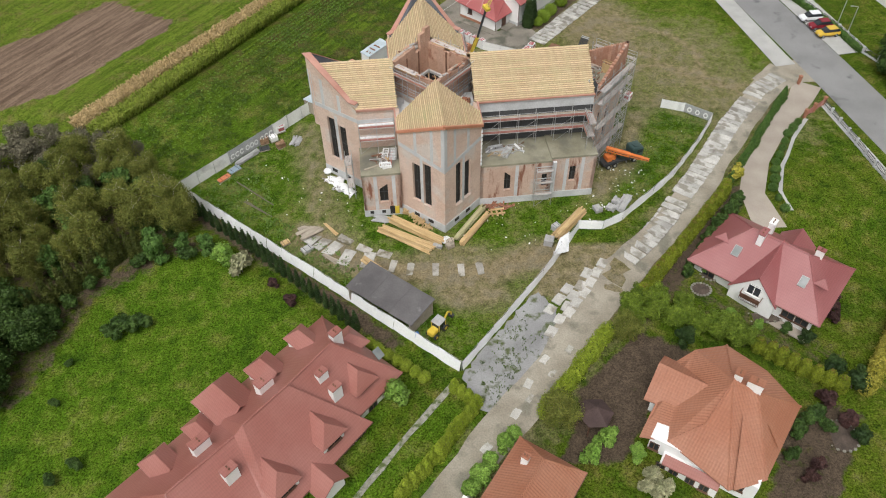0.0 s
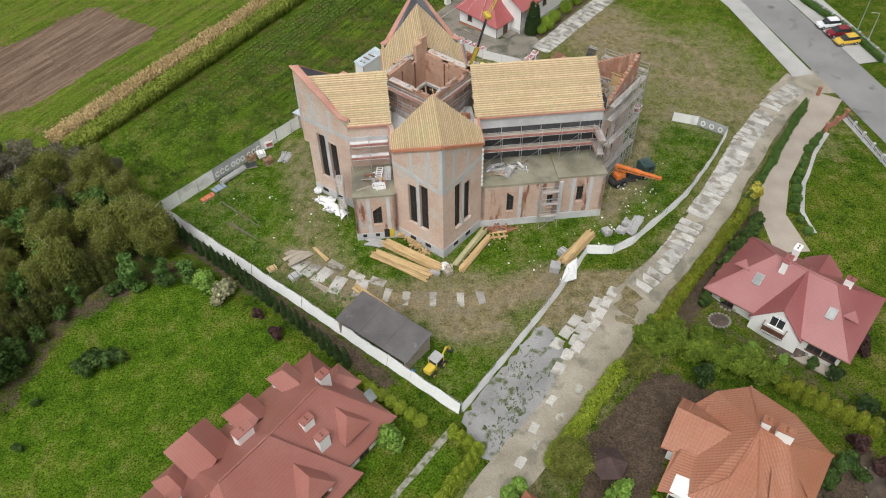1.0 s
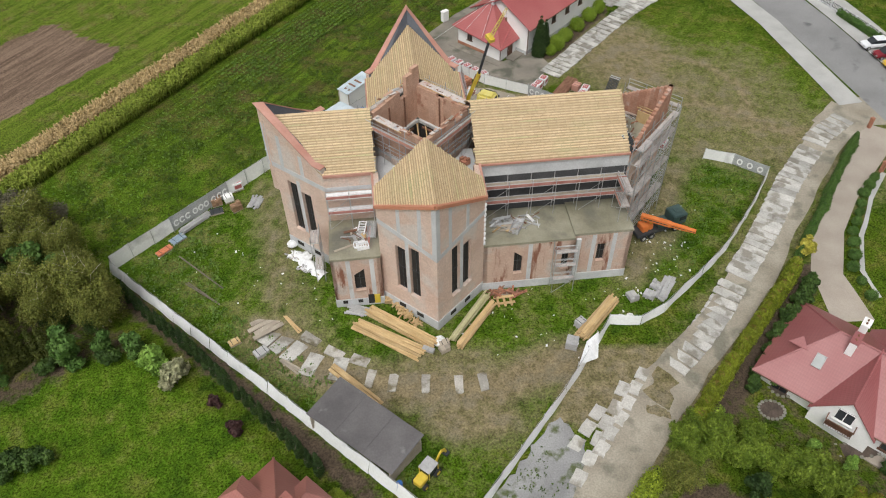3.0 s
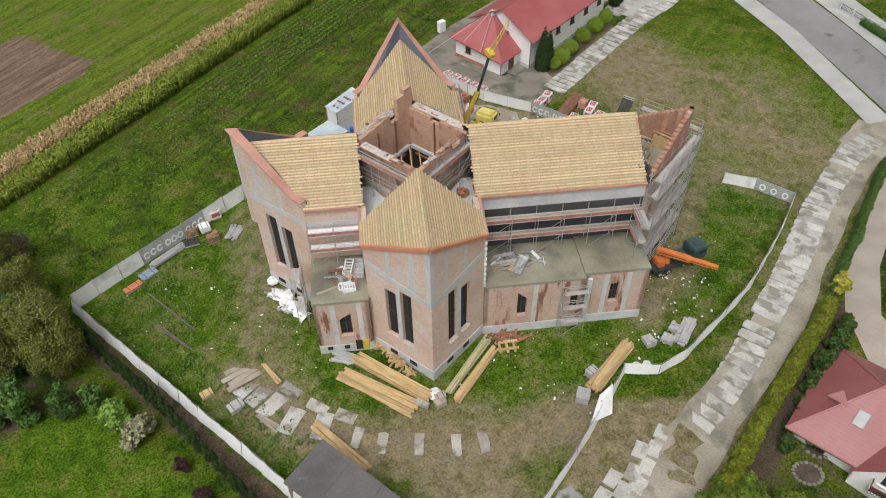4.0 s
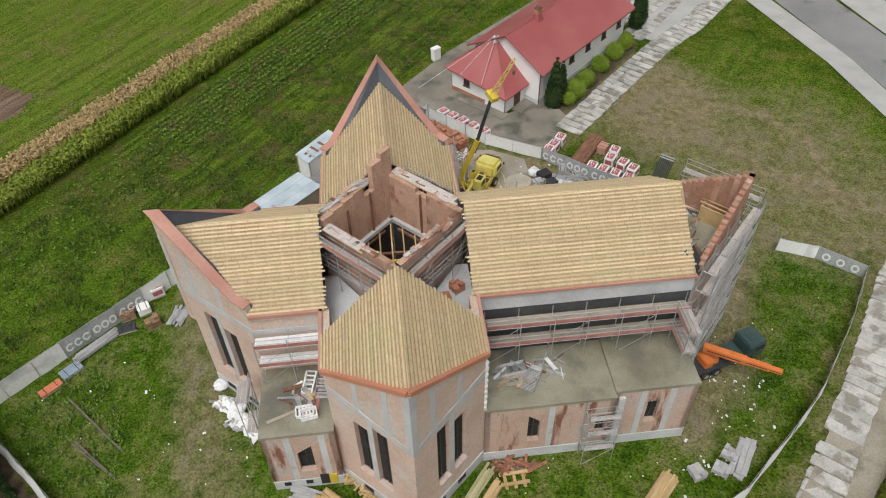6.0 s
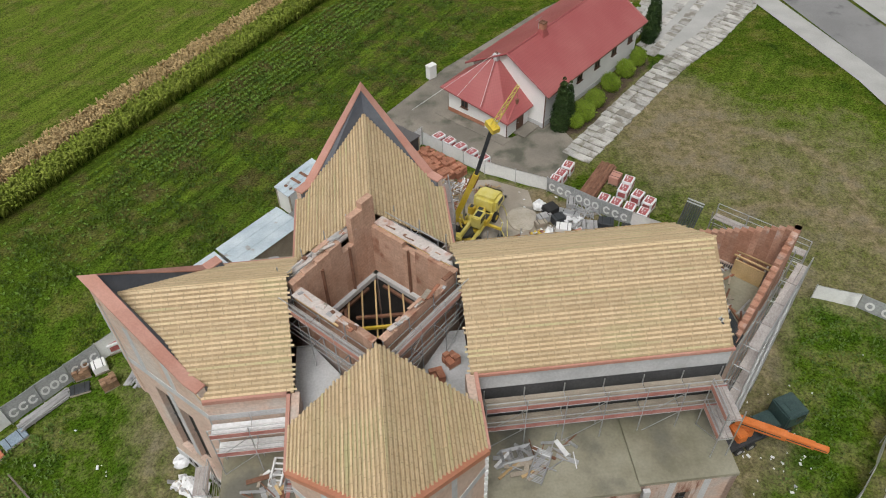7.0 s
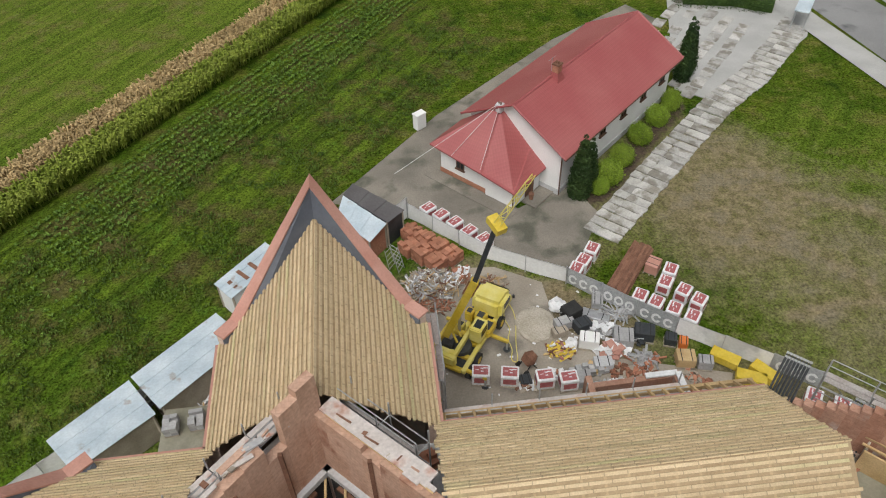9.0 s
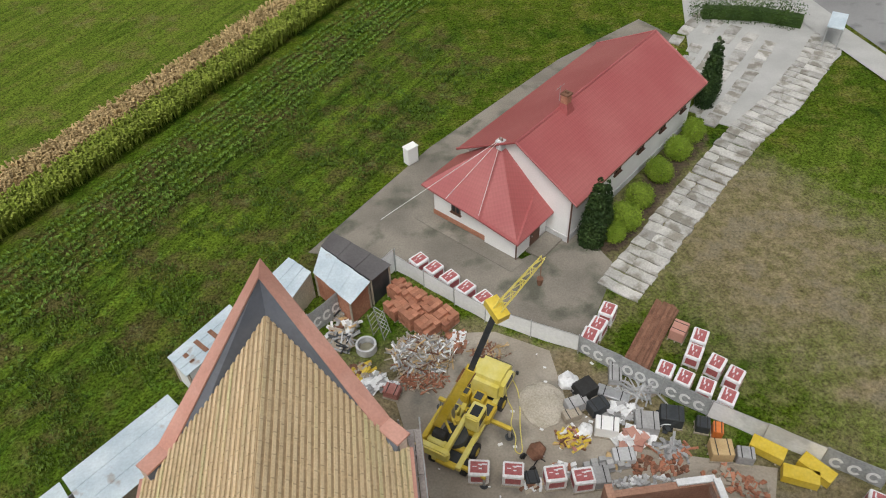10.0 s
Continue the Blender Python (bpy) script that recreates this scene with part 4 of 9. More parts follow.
# crossing slab and the open square tower
part("floor_slab", prism([(-5.3, -5.3), (-1.2, -5.3), (-4.4, -0.9), (-5.3, -0.9)], 11.6, 11.9), CONCRETE, church)
part("floor_slab", prism([(5.3, -5.3), (5.3, -0.9), (4.4, -0.9), (1.2, -5.3)], 11.6, 11.9), CONCRETE, church)
part("floor_slab", prism([(-5.3, -7.6), (5.3, -7.6), (5.3, -5.3), (-5.3, -5.3)], 11.6, 11.9), CONCRETE, church)
part("floor_slab", prism([(-5.3, 5.3), (-5.3, 0.9), (-4.4, 0.9), (-1.2, 5.3)], 11.6, 11.9), CONCRETE, church)
part("floor_slab", prism([(5.3, 5.3), (1.2, 5.3), (4.4, 0.9), (5.3, 0.9)], 11.6, 11.9), CONCRETE, church)
R = 5.1
corners = [(0, -R), (R, 0), (0, R), (-R, 0)]
heights = [[16.4, 16.4, 16.4, 16.4, 16.0, 16.4], [16.6, 16.6, 16.6, 16.2, 16.6, 16.6, 16.6], [18.9, 18.4, 16.2, 17.2, 17.1, 17.0, 16.9], [16.4, 16.4, 16.0, 16.4, 16.4, 16.4]]
for i in range(4):
    p, q = Vector(corners[i]), Vector(corners[(i + 1) % 4])
    wall_run("tower_wall", p, q, 2.0, 12.2, 12.2, BRICK, church, thick=0.5)
    # Added panels inside the brickwork, coloured dark for the shade down the shaft.
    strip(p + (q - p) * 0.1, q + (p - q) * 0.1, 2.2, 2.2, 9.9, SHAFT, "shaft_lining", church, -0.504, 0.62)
    strip(p, q, 12.202, 12.202, 0.35, CONCRETE, "ring_beam", church, -0.02, 0.74)
    k = len(heights[i])
    for j in range(k):
        s, e = p.lerp(q, j / k), p.lerp(q, (j + 1) / k)
        strip(s, e, 12.554, 12.554, heights[i][j] - 12.554, TOWERBRICK, "tower_brickwork", church, 0.0, 0.45)
for i, f in ((1, 0.5), (2, 0.35), (2, 0.68), (3, 0.45)):
    p, q = Vector(corners[i]), Vector(corners[(i + 1) % 4])
    d = (q - p).normalized()
    c = p.lerp(q, f) + Vector((-d.y, d.x)) * 0.5
    part("rust_post", boxed(c.x - 0.09, c.x + 0.09, c.y - 0.09, c.y + 0.09, 12.5, 16.3), RUST, church)
# Floor and deck take near-black colours for the shade deep in the tower.
part("tower_floor", prism([(0, -4.4), (4.4, 0), (0, 4.4), (-4.4, 0)], 2.0, 2.2), VOID, church)
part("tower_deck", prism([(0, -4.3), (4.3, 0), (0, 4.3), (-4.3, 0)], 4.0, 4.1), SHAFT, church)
for k in (-2.9, -2.0, -1.1, -0.2, 0.7, 1.6, 2.5):
    bm = bmesh.new()
    w = 4.3 - abs(k)
    beam(bm, (k, -w, 12.0), (k + 0.05, w, 12.0), 0.11, 0.16)
    part("ceiling_joist", bm, TIMBER, church)
for p, q in (((-3.6, 0.5), (-0.6, 3.5)), ((-1.5, 1.0), (3.2, 0.9)), ((-2.2, 2.0), (-2.0, -2.0)), ((0.4, 3.6), (3.4, 0.6))):
    bm = bmesh.new()
    beam(bm, (*p, 11.82), (*q, 11.82), 0.2, 0.18)
    part("brown_beam", bm, RUST, church)
for y in (-0.3, -1.2, -2.1, -2.9):
    bm = bmesh.new()
    w = 4.2 + y
    beam(bm, (-w, y, 12.25), (w, y, 12.25), 0.16, 0.2)
    part("formwork_beam", bm, YELLOW, church)
for x, y in ((-1.5, -1.4), (0.4, -1.4), (1.6, -1.4), (-0.8, -2.4), (0.7, -2.4)):
    part("formwork_prop", boxed(x - 0.06, x + 0.06, y - 0.06, y + 0.06, 4.1, 12.9), YELLOW, church)

# aisles
def aisle(x0, x1, y0, y1, z, wins, parent, south=True):
    runs = [((x0, y0), (x1, y0)), ((x1, y0), (x1, y1)), ((x1, y1), (x0, y1)), ((x0, y1), (x0, y0))]
    for i, (p, q) in enumerate(runs):
        hs = [w[:4] for w in wins] if i == (0 if south else 2) else ()
        wall_run("wall", p, q, 0, z - 0.3, z - 0.3, AISLEBRICK, parent, hs, 0.4)
        strip(p, q, -0.05, -0.05, 1.1, CONCRETE, "plinth", parent, 0.06)
        for h in hs:
            win = window_slot(p, q, *h, parent)
            d = (Vector(q) - Vector(p)).normalized()
            nrm = Vector((-d.y, d.x))
            slant = [w[4] for w in wins if w[:4] == h][0]
            if not slant:
                continue
            a, b = (Vector(p) + d * v for v in (h[:2] if slant > 0 else (h[1], h[0])))
            bm = bmesh.new()
            ring = [bm.verts.new((v.x, v.y, z)) for off in (0.004, 0.34) for v, z in ((a + nrm * off, h[3]), (a + nrm * off, h[3] - 0.8), (b + nrm * off, h[3]))]
            for f in ((0, 1, 2), (5, 4, 3), (0, 3, 4, 1), (1, 4, 5, 2), (2, 5, 3, 0)):
                bm.faces.new([ring[k] for k in f])
            bmesh.ops.recalc_face_normals(bm, faces=bm.faces)
            part("slanted_lintel", bm, AISLEBRICK, win)
        if hs:
            for h in hs:
                for s in ((h[1] + 0.55,) if len(hs) > 1 else (h[0] - 0.7, h[1] + 0.6)):
                    strip(Vector(p) + d * s, Vector(p) + d * (s + 0.45), 1.1, 1.1, z - 1.5, CONCRETE, "concrete_column", parent, 0.015)
    part("flat_roof", boxed(x0 - 0.05, x1 + 0.05, y0 - 0.05, y1, z - 0.298, z), WETSLAB, parent, "damp stained concrete flat roof")


aisle(5.32, 14.8, -10.5, -5.32, 6.85, [(3.2, 4.1, 2.3, 5.5, -1), (8.3, 9.2, 2.4, 4.6, 0)], church)
aisle(14.85, 21.0, -10.2, -5.32, 7.1, [(2.6, 3.5, 2.8, 5.3, 0)], church)
aisle(-10.4, -5.34, -11.0, -5.32, 7.25, [(2.2, 3.3, 2.4, 5.5, 1)], church)
aisle(-10.2, -5.34, 5.34, 12.8, 6.4, [], church)
aisle(5.34, 15.2, 5.34, 9.0, 6.4, [], church)
for p, q, h in (((15.25, 13.4), (15.25, 5.4), 4.2), ((21.4, 13.4), (15.25, 13.4), 3.6), ((21.4, 5.4), (21.4, 13.4), 4.0), ((17.6, 10.9), (21.0, 10.9), 3.8)):
    wall_run("wall", p, q, 0, h, h - 0.25, RAWBRICK, church, thick=0.4)
for x0, x1, y0, y1, z in ((19.2, 21.3, 13.02, 13.4, 3.7), (21.02, 21.4, 10.9, 13.0, 4.06), (17.2, 21.0, 10.9, 11.3, 3.86), (15.26, 15.6, 10.6, 12.0, 4.26)):
    part("white_capping", boxed(x0, x1, y0, y1, z, z + 0.12), PLASTIC, church)

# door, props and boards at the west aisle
# Doorway and vents are near-black sheets on the wall, painting the shade inside.
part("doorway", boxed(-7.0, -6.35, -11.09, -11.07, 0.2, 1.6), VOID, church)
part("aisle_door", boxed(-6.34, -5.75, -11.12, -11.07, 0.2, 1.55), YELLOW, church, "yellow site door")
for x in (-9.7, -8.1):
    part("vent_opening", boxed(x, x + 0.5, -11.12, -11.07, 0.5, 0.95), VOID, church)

# ---- houses ----
def plate(name, pts, material, parent, thick=0.14, label=""):
    return part(name, sheet(pts, thick), material, parent, label)


def cap(bm, a, b, r=0.13):
    rod(bm, a, b, r, r, 6)


def roof_hip(parent, x0, x1, y0, y1, ze, zr, r0, r1, material, name="roof", yr=None):
    """Hip or gable roof over a rectangle, ridge along x from r0 to r1; r0 == x0 makes a gable end."""
    yr = (y0 + y1) / 2 if yr is None else yr
    a, b, c, d = (x0, y0, ze), (x1, y0, ze), (x1, y1, ze), (x0, y1, ze)
    p, q = (r0, yr, zr), (r1, yr, zr)
    roof = plate(name, [a, b, q, p], material, parent)
    plate("roof_slope", [c, d, p, q], material, roof)
    if r0 > x0 + 0.05:
        plate("roof_slope", [d, a, p], material, roof)
    if r1 < x1 - 0.05:
        plate("roof_slope", [b, c, q], material, roof)
    bm = bmesh.new()
    cap(bm, p, q)
    part("ridge_cap", bm, material, roof)
    for s, e in ((a, p), (d, p), (b, q), (c, q)):
        bm = bmesh.new()
        cap(bm, s, e, 0.1)
        part("hip_cap", bm, material, roof)
    for s, e in ((a, b), (c, d)):
        bm = bmesh.new()
        cap(bm, (s[0], s[1], s[2] - 0.12), (e[0], e[1], e[2] - 0.12), 0.07)
        part("gutter", bm, BROWNFRAME, roof)
    return roof


def house_window(parent, p, along, w, h, z, framing=BROWNFRAME, out=(0, -1)):
    """A window proud of a wall at plan point p; along is the wall's direction, out its outward normal."""
    a, o = Vector(along).normalized(), Vector(out).normalized()
    c = Vector(p)

    def slab(u0, u1, z0, z1, d0, d1):
        bm = bmesh.new()
        cs = [c + a * u0 + o * d0, c + a * u1 + o * d0, c + a * u1 + o * d1, c + a * u0 + o * d1]
        vs = [bm.verts.new((v.x, v.y, k)) for k in (z0, z1) for v in cs]
        for f in ((3, 2, 1, 0), (4, 5, 6, 7), (0, 1, 5, 4), (1, 2, 6, 5), (2, 3, 7, 6), (3, 0, 4, 7)):
            bm.faces.new([vs[i] for i in f])
        return bm

    win = part("window", slab(-w / 2, w / 2, z, z + h, -0.1, 0.03), GLASS, parent)
    for u0, u1, z0, z1 in ((-w / 2, -w / 2 + 0.09, z, z + h), (w / 2 - 0.09, w / 2, z, z + h), (-w / 2, w / 2, z + h - 0.09, z + h), (-w / 2, w / 2, z, z + 0.09), (-0.04, 0.04, z, z + h)):
        part("window_frame", slab(u0, u1, z0, z1, 0.034, 0.07), framing, win)
    part("window_sill", slab(-w / 2 - 0.1, w / 2 + 0.1, z - 0.08, z - 0.01, 0.0, 0.18), framing, win)
    return win


def chimney(parent, x, y, z0, z1, w=0.6, d=0.9, material=None, capmat=None):
    st = part("chimney", boxed(x - w / 2, x + w / 2, y - d / 2, y + d / 2, z0, z1), material or WHITE, parent)
    part("chimney_cap", boxed(x - w / 2 - 0.06, x + w / 2 + 0.06, y - d / 2 - 0.06, y + d / 2 + 0.06, z1 + 0.004, z1 + 0.12), capmat or BROWNROOF, st)
    for k in (-0.2, 0.2):
        bm = bmesh.new()
        rod(bm, (x, y + k * d, z1 + 0.12), (x, y + k * d, z1 + 0.3), 0.09)
        part("flue", bm, RUST, st)
    return st


def gable_dormer(parent, x, y, side, width, depth, z0, z1, zr, roofmat, wallmat, hipped=True):
    """A dormer facing +y or -y (side) whose front stands at y."""
    s = side
    bm = boxed(x - width / 2 + 0.15, x + width / 2 - 0.15, min(y - s * depth, y), max(y - s * depth, y), z0, z1)
    body = part("dormer", bm, wallmat, parent)
    e, back = y + s * 0.35, y - s * depth
    front_r = y - s * 0.9 if hipped else e
    lo = z1
    for k in (-1, 1):
        plate("roof_slope", [(x + k * (width / 2 + 0.15), e, lo), (x, front_r, zr), (x, back, zr), (x + k * (width / 2 + 0.15), back, lo)], roofmat, body, 0.1)
    if hipped:
        plate("roof_slope", [(x - width / 2 - 0.15, e, lo), (x + width / 2 + 0.15, e, lo), (x, front_r, zr)], roofmat, body, 0.1)
    house_window(body, (x, y), (1, 0), width * 0.6, (z1 - z0) * 0.62, z0 + (z1 - z0) * 0.25, BROWNFRAME, (0, s))
    return body


# long red-roofed terrace
terrace = thing("house", "long white terraced house with brick-red metal tile roof", "house", pose(-18.8, 39.0, 0, 0, 0, -130.6))
part("wall", boxed(-13.9, 14.0, -5.5, 5.9, 0, 3.0), WHITE, terrace)
part("wall", boxed(-7.6, 4.2, 5.904, 7.2, 0, 2.7), WHITE, terrace)
A0, A1, B1, C0, C1 = (-10.0, 0.9, 8.5), (-3.6, 1.4, 8.6), (2.0, 1.7, 9.0), (3.0, 1.4, 8.0), (10.5, 1.2, 8.0)
EN, EE, ES, EW = (-14.5, -6.1, 2.9), (-14.6, 6.2, 2.9), (14.6, 7.4, 2.9), (14.6, -6.1, 2.9)
for pts in ([EN, (-3.6, -6.1, 2.9), A1, A0], [EE, EN, A0], [(-3.6, 6.5, 2.9), EE, A0, A1],
            [(4.8, 8.3, 2.5), (-8.4, 7.7, 2.5), (-3.6, 1.6, 9.0), B1], [(-3.6, -6.1, 2.92), (2.0, -6.1, 2.92), B1, (-3.6, 1.6, 9.0)],
            [(2.0, -6.1, 2.9), EW, C1, C0], [(2.0, -6.1, 2.9), C0, B1], [ES, (5.0, 7.4, 2.9), C0, C1], [EW, ES, C1], [(4.8, 8.3, 2.5), B1, C0, (5.0, 7.4, 2.9)]):
    plate("roof_slope", pts, BROWNROOF, terrace)
for a, b in ((A0, A1), ((-3.6, 1.6, 9.0), B1), (C0, C1), (EN, A0), (EE, A0), (EW, C1), (ES, C1)):
    bm = bmesh.new()
    cap(bm, a, b, 0.12)
    part("ridge_cap", bm, BROWNROOF, terrace)
for a, b in ((EE, (-3.6, 6.5, 2.9)), ((-8.4, 7.7, 2.5), (4.8, 8.3, 2.5)), (EN, EW)):
    bm = bmesh.new()
    cap(bm, (a[0], a[1], a[2] - 0.14), (b[0], b[1], b[2] - 0.14), 0.07)
    part("gutter", bm, BROWNFRAME, terrace)
for x, y, w, d, z1, zr in ((-10.0, -5.4, 2.4, 3.4, 5.0, 6.2), (-4.8, -5.4, 3.0, 3.6, 5.2, 6.6), (0.4, -6.3, 4.4, 5.2, 5.4, 7.3), (3.9, -5.0, 2.2, 3.0, 4.8, 5.9), (8.6, -4.9, 2.8, 3.4, 5.0, 6.3)):
    gable_dormer(terrace, x, y, -1, w, d, 3.2, z1, zr, BROWNROOF, WHITE)
for x, y in ((-10.2, 5.2), (-3.8, 7.0), (2.5, 7.3)):
    gable_dormer(terrace, x, y, 1, 3.0, 3.6, 3.2, 4.7, 6.6, BROWNROOF, WHITE)
end_dormer = part("dormer", boxed(-14.4, -12.4, -1.7, 0.9, 2.9, 4.2), WHITE, terrace)
for pts in ([(-14.9, -2.1, 4.1), (-14.9, 1.3, 4.1), (-13.5, -0.4, 5.5)], [(-14.9, 1.3, 4.1), (-11.6, 1.3, 4.1), (-11.6, -0.4, 5.5), (-13.5, -0.4, 5.5)], [(-11.6, -2.1, 4.1), (-14.9, -2.1, 4.1), (-13.5, -0.4, 5.5), (-11.6, -0.4, 5.5)]):
    plate("roof_slope", pts, BROWNROOF, end_dormer, 0.1)
porch = part("porch", boxed(-2.3, 0.5, 7.204, 9.6, 0, 2.4), WHITE, terrace)
for k in (-1, 1):
    plate("roof_slope", [(-0.9 + k * 1.8, 10.0, 2.3), (-0.9, 10.0, 3.8), (-0.9, 6.4, 3.8), (-0.9 + k * 1.8, 6.4, 2.3)], BROWNROOF, porch)
part("porch_step", boxed(-2.8, 1.0, 9.7, 11.2, 0, 0.15), CONCRETE, porch)
for x, y, z, w, d in ((-11.2, 0.3, 8.6, 0.8, 1.2), (-2.6, -1.0, 8.4, 1.0, 1.7), (-7.1, 2.4, 8.0, 0.75, 1.2), (-7.2, 4.1, 6.9, 0.75, 1.2), (5.5, -0.6, 8.3, 0.9, 1.8), (5.4, 3.4, 7.7, 0.9, 1.4)):
    chimney(terrace, x, y, z - 2.6, z, d, w, WHITE, BROWNROOF)
for x in (-12.6, -10.2, -7.0, -5.2, 3.2, 7.4, 10.5):
    y, z = (5.9, 0.9) if x < -7.6 or x > 4.2 else (7.2, 0.7)
    house_window(terrace, (x, y), (1, 0), 1.3, 1.3, z, BROWNFRAME, (0, 1))
for x, y in ((-14.0, 3.4), (9.0, 4.6)):
    m = pose(x, y, 8.05 - 5.1 * (y - 1.3) / 6.1 if x > 0 else 4.6, -39, 0, 0)
    part("roof_window", boxed(-0.45, 0.45, -0.6, 0.6, -0.05, 0.1, m), PALEGLASS, terrace)

# white house with balcony gable
villa = thing("house", "white villa with faded red hipped roof and balcony gable", "house", pose(39.65, 61.1, 0, 0, 0, -40.8))
part("wall", boxed(-7.3, 7.3, -4.8, 4.8, 0, 3.0), WHITE, villa)
roof_hip(villa, -8.15, 8.15, -5.65, 5.65, 2.9, 6.9, -3.4, 3.4, PINKROOF)
front = part("gable_wing", prism([(-2.35, -5.8), (3.0, -5.8), (3.0, -3.5), (-2.35, -3.5)], 0, 2.6), WHITE, villa)
bm = bmesh.new()
tri = [bm.verts.new(v) for v in ((-2.35, -5.8, 2.6), (3.0, -5.8, 2.6), (0.32, -5.8, 5.45), (-2.35, -3.0, 2.6), (3.0, -3.0, 2.6), (0.32, -3.0, 5.45))]
for f in ((0, 1, 2), (5, 4, 3), (0, 2, 5, 3), (1, 4, 5, 2), (0, 3, 4, 1)):
    bm.faces.new([tri[i] for i in f])
part("gable", bm, WHITE, front)
for k in (-1, 1):
    plate("roof_slope", [(0.32 + k * 2.95, -5.95, 2.5), (0.32, -5.95, 5.72), (0.25, 0.5, 7.0), (0.32 + k * 2.9, -4.6, 2.75)], PINKROOF, front)
bm = bmesh.new()
cap(bm, (0.32, -5.95, 5.75), (0.25, 0.4, 7.0), 0.1)
part("ridge_cap", bm, PINKROOF, front)
house_window(front, (0.3, -5.8), (1, 0), 1.6, 1.5, 2.75, WHITE)
bal = part("balcony", boxed(-0.9, 1.5, -6.7, -5.804, 2.1, 2.25), CONCRETE, front)
part("balcony_front", boxed(-0.85, 1.45, -6.66, -6.62, 2.4, 2.95), BROWNFRAME, bal)
for x in np.linspace(-0.85, 1.45, 12):
    part("baluster", boxed(x - 0.03, x + 0.03, -6.7, -6.664, 2.254, 3.0), BROWNFRAME, bal)
for y0, y1, x0, x1 in ((-6.72, -6.62, -0.95, 1.55), (-6.7, -5.81, -0.95, -0.85), (-6.7, -5.81, 1.45, 1.55)):
    part("balcony_rail", boxed(x0, x1, y0, y1, 3.004, 3.1), BROWNFRAME, bal)
house_window(front, (0.3, -5.8), (1, 0), 1.8, 0.35, 1.35, BROWNFRAME)
for k in (-1, 1):
    plate("roof_slope", [(1.0 + k * 2.2, 6.0, 3.1), (1.0, 5.2, 5.7), (1.0, 1.2, 5.7), (1.0 + k * 2.2, 3.4, 3.1)], PINKROOF, villa)
plate("roof_slope", [(-1.2, 6.0, 3.1), (3.2, 6.0, 3.1), (1.0, 5.2, 5.7)], PINKROOF, villa)
chimney(villa, -2.0, -0.6, 5.2, 7.6, 0.65, 1.5, WHITE, PINKROOF)
chimney(villa, 4.2, 1.4, 5.0, 7.1, 0.9, 0.55, WHITE, PINKROOF)
chimney(villa, -1.9, 2.2, 4.2, 7.2, 0.65, 1.1, WHITE, WHITE)
for x, y in ((-3.7, -2.75), (4.3, -2.6)):
    m = pose(x, y, 2.9 + (5.65 + y) / 5.65 * 4.0 + 0.06, 35, 0, 0)
    rw = part("roof_window", boxed(-0.4, 0.4, -0.62, 0.62, -0.05, 0.1, m), PALEGLASS, villa)
    for x0, x1, y0, y1 in ((-0.45, -0.39, -0.67, 0.67), (0.39, 0.45, -0.67, 0.67), (-0.39, 0.39, 0.61, 0.67), (-0.39, 0.39, -0.67, -0.61)):
        part("window_frame", boxed(x0, x1, y0, y1, -0.05, 0.12, m), GREYFRAME, rw)
for x, y in ((-5.8, -1.9), (6.1, -1.8)):
    m = pose(x, y, 2.9 + (5.65 + y) / 5.65 * 4.0 - 0.35, 35, 0, 0)
    d = part("vent_dormer", sheet([tuple(m @ Vector(v)) for v in ((-0.9, -0.4, 0.35), (0.9, -0.4, 0.35), (0, 0.6, 0.6))], 0.12), PINKROOF, villa)
    part("vent", boxed(-0.5, 0.5, -0.38, -0.3, 0.02, 0.3, m), VOID, d)
for x in (-5.4, 4.6, 6.2):
    house_window(villa, (x, -4.8), (1, 0), 1.5, 1.4, 0.9, BROWNFRAME)
part("terrace_slab", boxed(-7.6, -2.6, -6.6, -4.9, 0, 0.22), DRIVE, villa)
part("terrace_slab", boxed(3.2, 7.6, -6.2, -4.9, 0, 0.2), DRIVE, villa)

# orange tiled house with shed canopy
tile_house = thing("house", "white house with orange clay-tile hipped roof and canopy", "house", pose(28.0, 39.55, 0, 0, 0, -31.8))
part("wall", boxed(-5.5, 5.2, -5.5, 5.6, 0, 3.05), WHITE, tile_house)
T = tile_house
ap0, hip2, knee = (-0.5, 1.9, 7.3), (2.0, 2.3, 6.6), (-1.3, -2.7, 5.1)
sw, s2, so, se, ne = (-6.5, -6.0, 3.0), (-3.9, -5.1, 3.05), (2.8, -7.0, 2.85), (5.6, -4.2, 3.0), (6.5, 5.8, 2.9)
n1, n2, n3, nw = (2.3, 8.0, 3.5), (-2.3, 8.1, 4.7), (-5.0, 6.4, 4.0), (-6.4, 4.6, 2.95)
for pts in ([sw, s2, knee, ap0, n2, n3, nw], [s2, so, ap0, knee], [so, se, hip2, ap0], [se, ne, hip2], [ne, n1, n2, ap0, hip2]):
    plate("roof_slope", pts, ORANGEROOF, T)
for s, e in ((s2, knee), (knee, ap0), (so, ap0), (se, hip2), (ne, hip2), (ap0, hip2), (ap0, n2)):
    bm = bmesh.new()
    cap(bm, s, e, 0.14)
    part("hip_cap", bm, ORANGEROOF, T)
wing = part("wing", boxed(-7.0, -5.204, -1.2, 4.2, 0, 3.0), WHITE, T)
for k in (-1, 1):
    plate("roof_slope", [(-7.7, 1.7 + k * 3.2, 2.8), (-7.7, 1.7, 5.4), (-1.4, 1.5, 5.5), (-4.4, 1.7 + k * 3.0, 2.9)], ORANGEROOF, wing)
